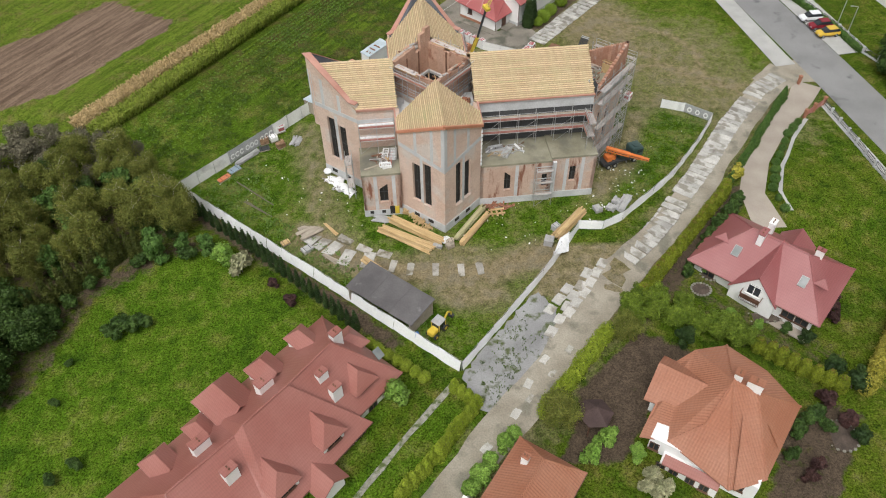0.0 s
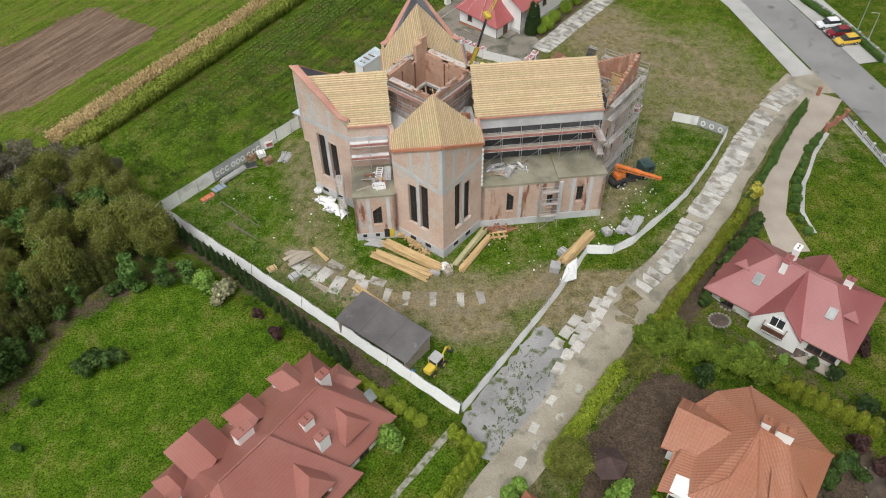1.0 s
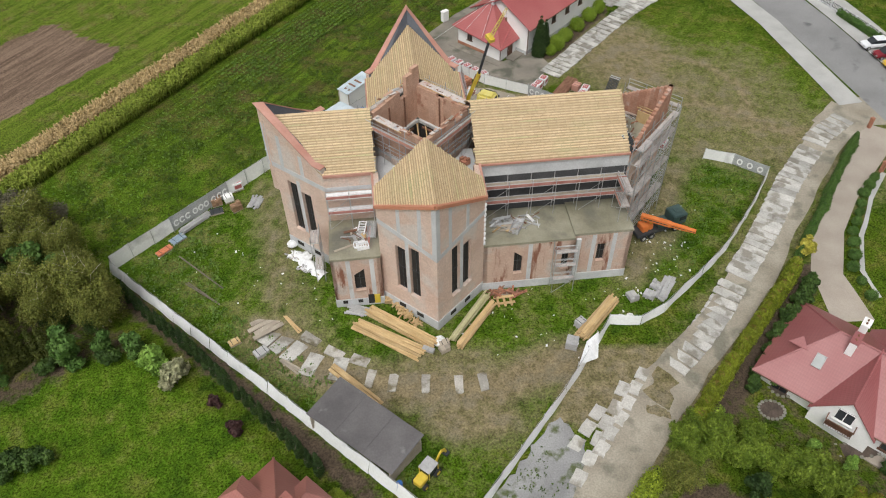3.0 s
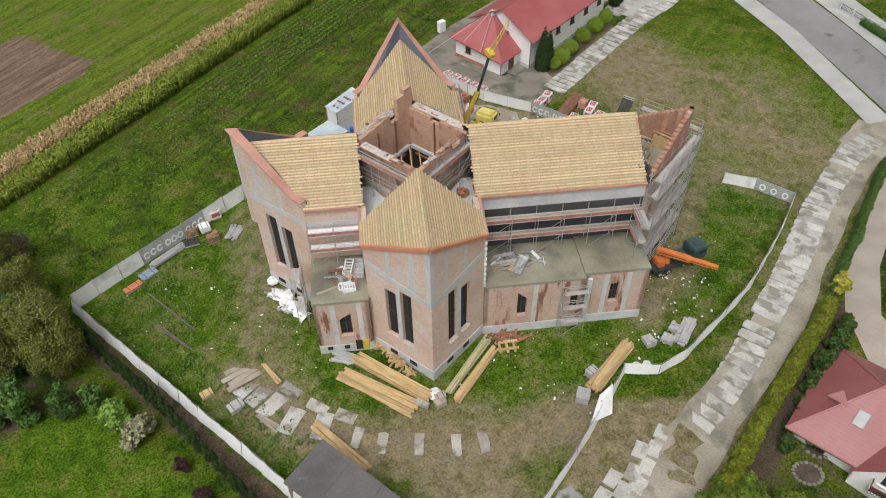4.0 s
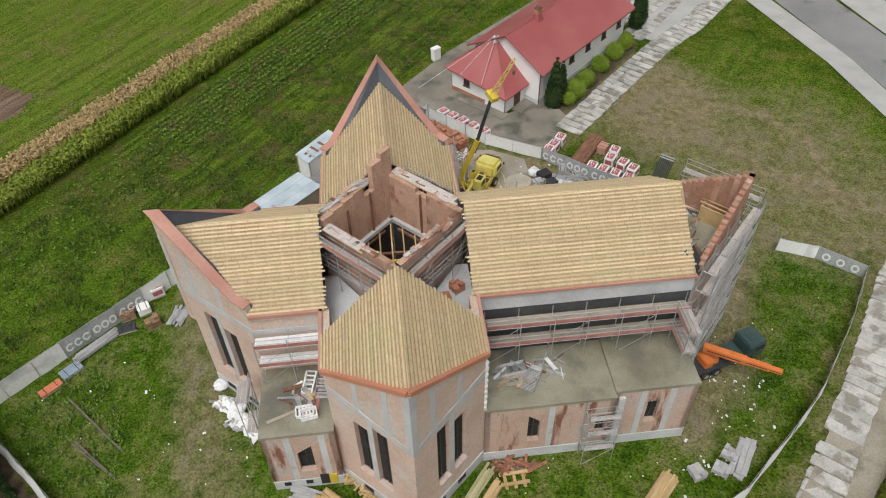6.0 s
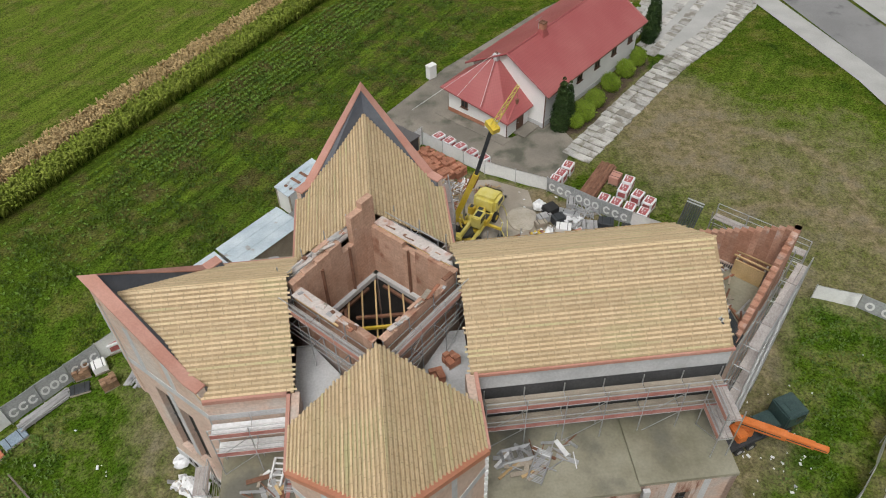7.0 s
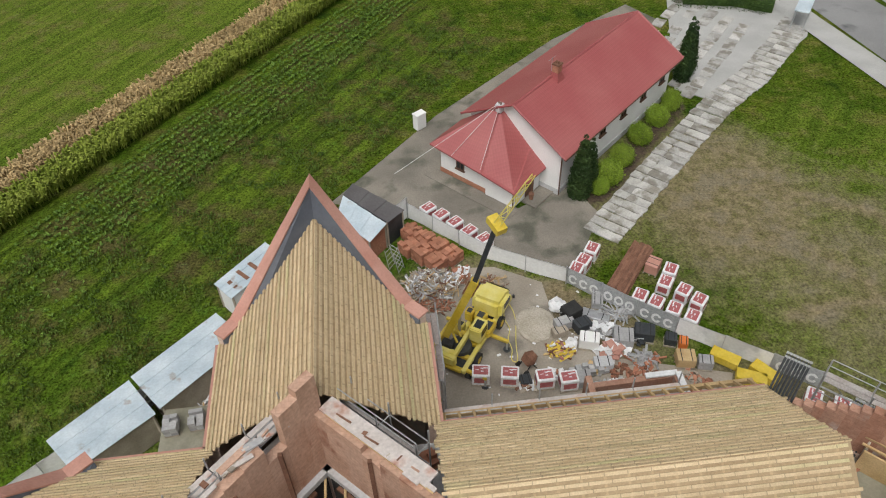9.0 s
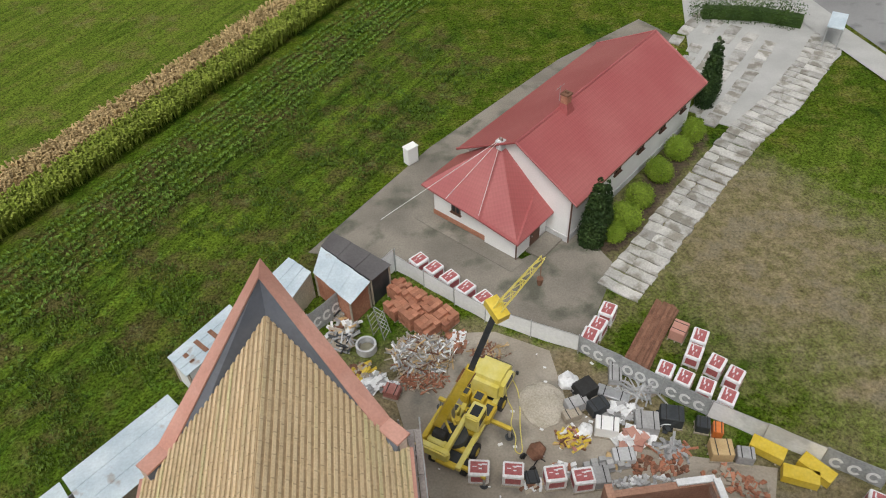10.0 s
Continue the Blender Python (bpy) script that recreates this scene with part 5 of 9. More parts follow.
plate("roof_slope", [(3.2, -6.9, 3.1), (5.0, -5.0, 3.15), (1.6, -0.6, 6.15), (1.5, -0.7, 6.15)], ORANGEROOF, T)
plate("canopy", [(-3.6, -7.1, 2.0), (2.0, -7.1, 2.0), (2.0, -6.1, 2.35), (-3.6, -6.1, 2.35)], BROWNROOF, T, 0.12, "brown tiled canopy")
part("sun_room", boxed(-3.8, 2.0, -6.9, -5.504, 0, 1.85), WHITE, T)
for x in (-3.6, -2.3, -0.6, 0.8):
    house_window(T, (x, -6.9), (1, 0), 0.95, 1.1, 0.5, BROWNFRAME)
for x in (-4.9, 3.6):
    house_window(T, (x, -5.5), (1, 0), 1.0, 1.2, 1.2, BROWNFRAME)
for x, y, w in ((-0.2, 2.7, 0.8), (1.5, 2.5, 1.5)):
    chimney(T, x, y, 5.4, 7.9, w, 0.8, WHITE, ORANGEROOF)
plate("roof_slope", [(4.0, 0.4, 5.0), (5.9, 2.4, 3.55), (5.6, -0.6, 3.6)], ORANGEROOF, T)

# low orange outbuilding
garage = thing("house", "low outbuilding with an orange clay-tile roof", "house", pose(7.2, 31.0, 0, 0, 0, 56.5))
part("wall", boxed(-7.5, 5.2, -3.2, 3.2, 0, 2.9), WHITE, garage)
roof_hip(garage, -8.0, 6.0, -3.7, 3.7, 2.8, 5.6, -8.0, 3.6, ORANGEROOF)
chimney(garage, 3.0, 1.6, 4.0, 5.6, 0.6, 0.7, WHITE, ORANGEROOF)
part("lean_to_roof", boxed(-6.0, -2.0, 3.8, 5.4, 2.0, 2.1), WHITE, garage)
part("lean_to_wall", boxed(-5.9, -2.1, 3.9, 5.3, 0, 1.996), GREYWOOD, garage)

# red-roofed chapel hall beyond the yard
hall = thing("house", "white hall with long red metal tile roof", "house", pose(9.0, 125.9, 0, 0, 0, 48.85))
part("wall", boxed(1.0, 20.6, -6.0, 3.8, 0, 4.6), WHITE, hall)
part("plinth", boxed(0.95, 20.65, -6.06, 3.86, 0, 0.6), CONCRETE, hall)
for x in (1.0, 20.3):
    bm = bmesh.new()
    v = [bm.verts.new((x + dx, y, z)) for dx in (0, 0.3) for y, z in ((-6.0, 4.6), (3.8, 4.6), (-1.15, 7.4))]
    for f in ((2, 1, 0), (3, 4, 5), (0, 1, 4, 3), (1, 2, 5, 4), (2, 0, 3, 5)):
        bm.faces.new([v[i] for i in f])
    part("gable", bm, WHITE, hall)
roof_hip(hall, 0.4, 21.3, -6.8, 4.5, 4.6, 7.75, 0.4, 21.3, REDROOF)
chimney(hall, 6.6, -1.4, 7.0, 8.8, 0.6, 0.6, WETBRICK, RUST)
bm = bmesh.new()
vs = [bm.verts.new((6.6 + i * 0.65, -1.4 + j * 0.65, 7.0)) for i, j in ((-1, -1), (1, -1), (1, 1), (-1, 1))] + [bm.verts.new((6.6 + i * 0.31, -1.4 + j * 0.31, 8.1)) for i, j in ((-1, -1), (1, -1), (1, 1), (-1, 1))]
for f in ((0, 1, 5, 4), (1, 2, 6, 5), (2, 3, 7, 6), (3, 0, 4, 7), (4, 5, 6, 7), (3, 2, 1, 0)):
    bm.faces.new([vs[i] for i in f])
part("flashing", bm, REDROOF, hall)
bm = bmesh.new()
beam(bm, (7.6, -0.2, 7.2), (7.6, -0.2, 8.6), 0.04, 0.04)
beam(bm, (7.0, -0.2, 8.5), (8.2, -0.2, 8.5), 0.03, 0.03)
part("aerial", bm, STEEL, hall)
for x in (4.2, 7.9, 11.6, 15.3, 19.0):
    house_window(hall, (x, -6.0), (1, 0), 1.0, 1.1, 2.6, BROWNFRAME)
bm = bmesh.new()
rod(bm, (1.0, -6.1, 0.0), (1.0, -6.1, 4.4), 0.06, 0.06, 6)
part("downpipe", bm, BROWNFRAME, hall)
annex = part("annex", boxed(-2.8, 0.99, -1.0, 4.3, 0, 3.0), WHITE, hall)
part("annex_plinth", boxed(-2.86, 0.98, -1.0, 4.36, 0, 0.5), WETBRICK, annex)
part("porch", boxed(-3.0, 0.99, -4.0, -1.004, 0, 2.5), WHITE, annex)
bm = bmesh.new()
rod(bm, (-3.05, -4.05, 0.0), (-3.05, -4.05, 2.4), 0.06, 0.06, 6)
part("downpipe", bm, BROWNFRAME, annex)
apex = (0.99, 0.6, 6.7)
low = (0.99, -2.9, 3.7)
for pts in ([(-3.6, 4.9, 3.3), (-3.6, -0.9, 2.75), apex], [(-3.6, -0.9, 2.75), (-3.7, -4.6, 2.4), low, apex], [(-3.7, -4.6, 2.4), (1.5, -4.6, 2.4), low], [(0.99, 4.9, 3.4), (-3.6, 4.9, 3.3), apex]):
    plate("roof_slope", pts, REDROOF, annex)
for s, e2 in (((-3.6, -0.9, 2.78), apex), ((-3.7, -4.6, 2.45), low)):
    bm = bmesh.new()
    cap(bm, s, e2, 0.07)
    part("hip_cap", bm, REDROOF, annex)
house_window(annex, (-2.8, 2.0), (0, 1), 0.9, 1.0, 1.3, BROWNFRAME, (-1, 0))
door = part("door", boxed(-1.2, 0.0, -4.08, -4.004, 0.1, 2.2), BROWNFRAME, annex)
part("door_handle", boxed(-1.1, -1.0, -4.14, -4.084, 1.0, 1.1), STEEL, door)
part("step", boxed(-1.8, 1.4, -5.6, -4.1, 0, 0.16), OLDASPHALT, annex)
chimney(hall, 0.7, 0.4, 6.3, 6.95, 0.5, 0.5, CONCRETE, CONCRETE)
part("kerb_walk", boxed(-4.3, -2.9, -4.6, 5.2, 0, 0.08), OLDASPHALT, hall)
for s, e2 in (((0.6, 0.4, 7.2), (-7.6, 5.6, 2.0)), ((0.6, 0.3, 7.2), (-3.4, -0.7, 2.95)), ((0.6, 0.4, 7.2), (-3.6, 2.4, 3.1))):
    bm = bmesh.new()
    rod(bm, s, e2, 0.02, 0.02, 4)
    part("cable", bm, PLASTIC, hall)

# houses at the far edges
def plain_house(x, y, rot, L, W, ze, zr, roofmat, label):
    h = thing("house", label, "house", pose(x, y, 0, 0, 0, rot))
    part("wall", boxed(-L / 2 + 0.5, L / 2 - 0.5, -W / 2 + 0.5, W / 2 - 0.5, 0, ze), WHITE, h)
    roof_hip(h, -L / 2, L / 2, -W / 2, W / 2, ze - 0.05, zr, -L / 2, L / 2, roofmat)
    for k in np.linspace(-L / 2 + 2, L / 2 - 2, 4):
        house_window(h, (k, -W / 2 + 0.5), (1, 0), 1.2, 1.2, 1.1, BROWNFRAME)
        house_window(h, (k, W / 2 - 0.5), (1, 0), 1.2, 1.2, 1.1, BROWNFRAME, (0, 1))
    return h


plain_house(89.0, 128.0, 12, 13, 10, 5.4, 9.0, FELT, "white two-storey house beyond the street")
plain_house(-93.0, 144.0, 50, 12, 9, 3.2, 6.5, BROWNROOF, "white farmhouse at the edge of the fields")

# ---- plants ----
def leaf_mesh(name, blobs, count, size, material, seed, squash=0.75, shell=0.55):
    """A crown of many small leaf cards on and in a cluster of round clumps."""
    rnd = np.random.RandomState(seed)
    blobs = np.array(blobs, float)
    share = blobs[:, 3] ** 2
    pick = rnd.choice(len(blobs), count, p=share / share.sum())
    way = rnd.normal(size=(count, 3))
    way /= np.linalg.norm(way, axis=1)[:, None]
    rad = shell + (1 - shell) * rnd.rand(count) ** 0.5
    rad *= 1 + 0.12 * rnd.randn(count)
    pos = blobs[pick, :3] + way * (blobs[pick, 3] * rad)[:, None] * np.array([1, 1, squash])
    pos[:, 2] = np.maximum(pos[:, 2], 0.05)
    nrm = way + rnd.normal(size=(count, 3)) * 0.55
    nrm /= np.linalg.norm(nrm, axis=1)[:, None]
    side = np.cross(nrm, rnd.normal(size=(count, 3)))
    side /= np.linalg.norm(side, axis=1)[:, None]
    up = np.cross(nrm, side)
    s = size * rnd.uniform(0.6, 1.4, (count, 1))
    quad = np.stack([pos - side * s * 0.5, pos - up * s * 0.85, pos + side * s * 0.5, pos + up * s * 0.85], 1).reshape(-1, 3)
    me = bpy.data.meshes.new(name)
    me.from_pydata(quad.tolist(), [], np.arange(count * 4).reshape(-1, 4).tolist())
    me.materials.append(material)
    return me


def trunk_mesh(name, height, radius, limbs, material, seed):
    rnd = random.Random(seed)
    bm = bmesh.new()
    p, r = Vector((0, 0, -0.1)), radius
    for i in range(4):
        q = Vector((rnd.uniform(-0.15, 0.15) * (i + 1), rnd.uniform(-0.15, 0.15) * (i + 1), height * (i + 1) / 4))
        rod(bm, p, q, r, r * 0.75, 7)
        if i:
            for _ in range(limbs):
                a = rnd.uniform(0, 2 * math.pi)
                e = q + Vector((math.cos(a), math.sin(a), rnd.uniform(0.5, 1.1))) * height * rnd.uniform(0.16, 0.3)
                rod(bm, q, e, r * 0.4, r * 0.1, 5)
        p, r = q, r * 0.75
    return finish(name, bm, material)


def plant(name, label, category, crown, trunk, group):
    ob = thing(name, label, category, Matrix.Identity(4), group)
    piece("trunk", trunk, ob)
    piece("crown", crown, ob)
    return ob


def crown_blobs(seed, height, spread, n, low=0.35):
    rnd = random.Random(seed)
    out = [(0, 0, height * 0.68, spread * 0.62)]
    for i in range(n):
        a, z = rnd.uniform(0, 2 * math.pi), rnd.uniform(low, 0.95)
        k = spread * (1.05 - 0.75 * abs(z - 0.55)) * rnd.uniform(0.35, 0.75)
        out.append((math.cos(a) * k, math.sin(a) * k, height * z, spread * rnd.uniform(0.25, 0.45)))
    return out


def planted(proto, spots, seed, lo=0.8, hi=1.25):
    """Stand the prototype on the first spot and copies of it on the rest."""
    rnd = random.Random(seed)
    for i, sp in enumerate(spots):
        x, y = sp[:2]
        k = (sp[2] if len(sp) > 2 else 1.0) * rnd.uniform(lo, hi)
        m = pose(x, y, -0.05, 0, 0, rnd.uniform(0, 360)) @ Matrix.Diagonal((k * rnd.uniform(0.9, 1.1), k * rnd.uniform(0.9, 1.1), k, 1))
        if i == 0:
            first = m
        else:
            copy_thing(proto, m)
    proto.matrix_basis = first


def spread_spots(poly, n, gap, seed):
    rnd = random.Random(seed)
    xs, ys = [p[0] for p in poly], [p[1] for p in poly]
    out = []
    for _ in range(n * 60):
        x, y = rnd.uniform(min(xs), max(xs)), rnd.uniform(min(ys), max(ys))
        if inside(np.array([x]), np.array([y]), poly)[0] and all(math.hypot(x - a, y - b) > gap for a, b in out):
            out.append((x, y))
            if len(out) == n:
                break
    return out


def line_spots(line, gap, jitter=0.0, seed=1):
    rnd = random.Random(seed)
    out = []
    for (x0, y0), (x1, y1) in zip(line, line[1:]):
        k = max(1, int(math.hypot(x1 - x0, y1 - y0) / gap))
        out += [(x0 + (x1 - x0) * i / k + rnd.uniform(-jitter, jitter), y0 + (y1 - y0) * i / k + rnd.uniform(-jitter, jitter)) for i in range(k)]
    return out


WOOD = [(-70, 64), (-62, 78), (-56, 84), (-46, 84), (-38, 80.4), (-33.5, 75.5), (-33.5, 70.8), (-38.5, 70.2), (-43, 67), (-48, 62), (-66, 58)]
olive = plant("tree", "olive-green birch with pale trunk in the thicket", "tree", leaf_mesh("crown", crown_blobs(11, 8.0, 2.9, 46, 0.2), 11000, 0.13, LEAF_OLIVE, 11, 1.0, 0.15), trunk_mesh("trunk", 7.2, 0.13, 3, BIRCH, 11), "thicket trees")
planted(olive, spread_spots(WOOD, 36, 2.4, 3) + [(-34.9, 70.9), (-36.2, 72.9), (-38.2, 75.8), (-41.0, 79.2)], 5, 0.6, 1.0)
darkt = plant("tree", "dense dark-green broadleaf tree in the thicket", "tree", leaf_mesh("crown", crown_blobs(12, 6.5, 3.2, 34, 0.15), 9000, 0.17, LEAF_DARK, 12), trunk_mesh("trunk", 5.2, 0.18, 3, BARK, 12), "thicket trees")
planted(darkt, spread_spots(WOOD, 14, 2.8, 8), 6, 0.4, 0.75)
grey = plant("tree", "thin grey-leaved bush with bare twigs", "tree", leaf_mesh("crown", crown_blobs(13, 4.6, 2.8, 14, 0.2), 3400, 0.16, LEAF_GREY, 13), trunk_mesh("trunk", 4.4, 0.08, 5, BARK, 13), "thicket bushes")
planted(grey, spread_spots([(-68, 80), (-64, 91), (-54, 90), (-44, 86), (-52, 76)], 26, 2.0, 4), 7, 0.6, 1.05)
CORNER = [(74.5, 106.0, 0.95), (75.5, 101.5, 1.0), (77.5, 109.5, 1.0), (79.0, 104.5, 1.1), (78.5, 98.0, 1.0)]
edge = plant("tree", "large dense dark-green tree at a garden's edge", "tree", leaf_mesh("crown", crown_blobs(14, 6.8, 3.6, 40, 0.08), 12000, 0.2, LEAF_DARK, 14), trunk_mesh("trunk", 4.6, 0.2, 3, BARK, 14), "garden edge trees")
planted(edge, [(-51.5, 56.0, 1.05), (-47.8, 53.5, 0.9), (-51.0, 49.0, 1.0), (-55.5, 52.5, 1.1), (-49.5, 45.5, 0.8), (-54, 42, 1.0), (-56, 58, 1.0), (-59, 47, 1.1)] + CORNER, 9, 0.9, 1.05)
midt = plant("tree", "fresh green young tree beside the thicket", "tree", leaf_mesh("crown", crown_blobs(15, 4.4, 2.0, 14, 0.1), 3600, 0.24, LEAF_MID, 15), trunk_mesh("trunk", 3.4, 0.09, 3, BARK, 15), "young trees")
planted(midt, [(-36.6, 66.2, 1.0), (-42.8, 64.6, 0.6), (-41.0, 76.0, 1.0), (-37.4, 74.6, 0.9), (-33.4, 67.2, 0.7), (-30.3, 67.4, 0.6), (-47, 70, 1.1), (-52, 74, 1.3), (-58, 70, 1.3), (-44, 78, 1.2), (-60, 78, 0.8), (-49, 64.5, 0.9)], 10, 0.9, 1.1)
limeb = plant("shrub", "bright lime-green shrub on the lawn", "shrub", leaf_mesh("crown", crown_blobs(16, 2.8, 1.5, 10, 0.15), 2600, 0.2, LEAF_LIGHT, 16), trunk_mesh("trunk", 2.0, 0.06, 3, BARK, 16), "garden shrubs")
planted(limeb, [(-28.0, 65.8, 1.1), (-5.4, 44.6, 1.1), (16.4, 38.6, 0.9), (14.6, 36.8, 0.9), (19.4, 37.0, 0.6), (32.6, 62.8, 0.6), (34.0, 55.6, 0.5), (36.5, 53.6, 0.5)], 11, 0.9, 1.1)
paleb = plant("shrub", "pale cream-leaved round shrub on the lawn", "shrub", leaf_mesh("crown", crown_blobs(17, 2.4, 1.5, 10, 0.15), 2400, 0.2, LEAF_PALE, 17), trunk_mesh("trunk", 1.6, 0.06, 3, BARK, 17), "garden shrubs")
planted(paleb, [(-25.4, 63.8, 1.1), (20.4, 34.6, 0.8), (21.2, 33.0, 0.8), (19.6, 33.4, 0.7)], 12, 0.95, 1.1)
bushd = plant("shrub", "dark evergreen bush on the mown lawn", "shrub", leaf_mesh("crown", crown_blobs(18, 2.2, 1.4, 12, 0.1), 2600, 0.18, LEAF_DARK, 18), trunk_mesh("trunk", 1.4, 0.06, 3, BARK, 18), "lawn bushes")
planted(bushd, [(-46.4, 55.8, 1.3), (-45.0, 58.6, 1.0), (-43.4, 61.6, 0.8), (-38.6, 65.4, 0.8), (-32.6, 66.4, 1.0), (-37.2, 54.8, 1.0), (-35.6, 55.4, 0.8), (-38.6, 53.8, 0.9), (-42.5, 50.1, 0.4), (-42.3, 44.8, 0.4), (-37.6, 37.4, 0.6), (-39.5, 35.8, 0.6), (39.6, 53.2, 0.6), (36.4, 39.8, 0.9), (35.0, 37.2, 0.7), (38.6, 41.6, 0.8), (39.8, 40.4, 0.7)], 13, 0.9, 1.1)
redb = plant("shrub", "small dark purple-leaved shrub", "shrub", leaf_mesh("crown", crown_blobs(19, 1.7, 1.0, 9, 0.15), 1500, 0.16, LEAF_RED, 19), trunk_mesh("trunk", 1.1, 0.05, 3, BARK, 19), "purple shrubs")
planted(redb, [(-18.6, 58.2, 1.0), (-21.1, 61.2, 0.8), (45.6, 54.6, 0.9), (46.2, 56.2, 0.9), (46.8, 57.8, 0.9), (40.6, 43.4, 1.2), (37.2, 36.0, 1.0), (42.0, 41.0, 1.0), (36.0, 34.6, 0.9)], 14, 0.9, 1.1)
willow = plant("tree", "drooping olive-green willow beside the lane hedge", "tree", leaf_mesh("crown", crown_blobs(20, 4.4, 2.2, 30, 0.15), 9000, 0.1, LEAF_OLIVE, 20), trunk_mesh("trunk", 3.0, 0.12, 3, BARK, 20), "lane-side willows")
planted(willow, [(12.0, 41.2, 1.0), (21.0, 52.4, 0.8)], 15, 0.95, 1.05)
lavish = plant("shrub", "feathery pale-green bush along the lane", "shrub", leaf_mesh("crown", crown_blobs(21, 2.2, 1.4, 10, 0.1), 2400, 0.17, LEAF_LIGHT, 21), trunk_mesh("trunk", 1.2, 0.05, 3, BARK, 21), "lane bushes")
planted(lavish, [(6.0, 38.6, 0.9), (7.0, 39.6, 0.8), (4.6, 36.6, 0.9), (3.6, 35.0, 0.9), (2.4, 33.4, 0.9)], 16, 0.9, 1.1)
bigsh = plant("shrub", "dense dark-green shrub in the garden border", "shrub", leaf_mesh("crown", crown_blobs(22, 3.2, 1.8, 24, 0.08), 7000, 0.13, LEAF_FRESH, 22), trunk_mesh("trunk", 1.8, 0.08, 3, BARK, 22), "border shrubs")
planted(bigsh, line_spots([(22.4, 56.0), (25.0, 55.6), (28.2, 54.4), (35.4, 51.2)], 1.35, 0.35, 3) + [(23.6, 57.4), (25.6, 57.2), (22.8, 54.6), (28.4, 56.2)], 17, 0.7, 1.0)
spruce = plant("tree", "blue-green rounded conifer in the garden", "tree", leaf_mesh("crown", crown_blobs(23, 2.8, 1.5, 10, 0.1), 3000, 0.15, LEAF_THUJA, 23), trunk_mesh("trunk", 1.6, 0.08, 3, BARK, 23), "garden conifers")
planted(spruce, [(27.6, 51.4, 1.0), (41.4, 51.6, 0.7), (44.4, 45.4, 1.1), (43.0, 47.4, 0.9), (42.4, 39.0, 0.8)], 18, 0.95, 1.05)


def cone_blobs(height, radius):
    return [(0, 0, height * z, radius * (1.02 - z) ** 0.6 * (0.7 + 0.3 * min(1, z * 5))) for z in np.linspace(0.06, 0.97, 9)]


thuja = plant("thuja", "dark-green columnar thuja in a clipped row", "hedge plant", leaf_mesh("crown", cone_blobs(3.5, 0.5), 2200, 0.1, LEAF_THUJA, 30, 1.0, 0.75), trunk_mesh("trunk", 2.2, 0.05, 1, BARK, 30), "thuja row by the fence")
planted(thuja, line_spots([(-33.0, 74.4), (-30.7, 72.2), (-24.7, 67.4), (-17.1, 60.3), (-9.4, 53.2)], 1.2, 0.05, 5), 19, 0.85, 1.1)
tallt = plant("thuja", "tall olive-green thuja in a row below the birches", "hedge plant", leaf_mesh("crown", cone_blobs(5.2, 0.75), 3400, 0.11, leaves("shaded_thuja", (0.05, 0.066, 0.012), (0.095, 0.11, 0.024)), 38, 1.0, 0.75), trunk_mesh("trunk", 3.2, 0.06, 1, BARK, 38), "thuja row by the thicket")
planted(tallt, line_spots([(-48.6, 56.6), (-46.0, 60.4), (-43.8, 63.4), (-41.2, 66.6), (-38.2, 68.0)], 0.95, 0.08, 10), 27, 0.8, 1.15)
thuja2 = plant("thuja", "olive-green thuja in a clipped garden hedge", "hedge plant", leaf_mesh("crown", [(0, 0, 0.5, 0.72), (0, 0, 1.0, 0.72), (0, 0, 1.5, 0.66), (0, 0, 2.05, 0.48)], 4600, 0.11, leaves("hedge_thuja", (0.13, 0.165, 0.012), (0.225, 0.265, 0.024)), 31, 1.0, 0.8), trunk_mesh("trunk", 1.8, 0.05, 1, BARK, 31), "thuja hedges")
piece("browned_top", leaf_mesh("browned_top", [(0.1, 0, 2.42, 0.3)], 70, 0.09, LEAF_RUSTY, 39, 0.6, 0.75), thuja2)
planted(thuja2, line_spots([(24.0, 58.2), (26.2, 61.0), (31.6, 67.6), (36.6, 73.6), (40.0, 77.8)], 1.3, 0.05, 6) + line_spots([(35.6, 50.4), (39.6, 47.4), (43.8, 44.4)], 1.2, 0.05, 16), 20, 0.98, 1.1)
under = plant("shrub", "dark-green laurel bush behind the lane hedge", "shrub", leaf_mesh("crown", crown_blobs(44, 1.9, 1.05, 12, 0.1), 3000, 0.14, LEAF_DARK, 44), trunk_mesh("trunk", 1.2, 0.05, 3, BARK, 44), "laurels behind the hedge")
planted(under, line_spots([(30.2, 62.4), (34.2, 67.2), (39.0, 73.2), (41.6, 76.6)], 1.35, 0.2, 15), 45, 0.8, 1.1)
thuja3 = plant("thuja", "slim dark thuja beside the driveway", "hedge plant", leaf_mesh("crown", cone_blobs(2.6, 0.7), 2000, 0.11, LEAF_MID, 32, 1.0, 0.75), trunk_mesh("trunk", 1.8, 0.05, 1, BARK, 32), "driveway hedge")
planted(thuja3, line_spots([(40.8, 79.4), (44.6, 84.6), (49.6, 92.0), (55.4, 100.2)], 0.9, 0.1, 7), 21, 0.75, 1.05)
gold = plant("shrub", "golden-yellow conifer beside the lane hedge", "shrub", leaf_mesh("crown", crown_blobs(33, 2.8, 1.1, 8, 0.1), 2000, 0.16, LEAF_YELLOW, 33), trunk_mesh("trunk", 1.4, 0.05, 2, BARK, 33), "golden conifers")
planted(gold, [(41.4, 79.6, 1.0)], 22, 1, 1.01)
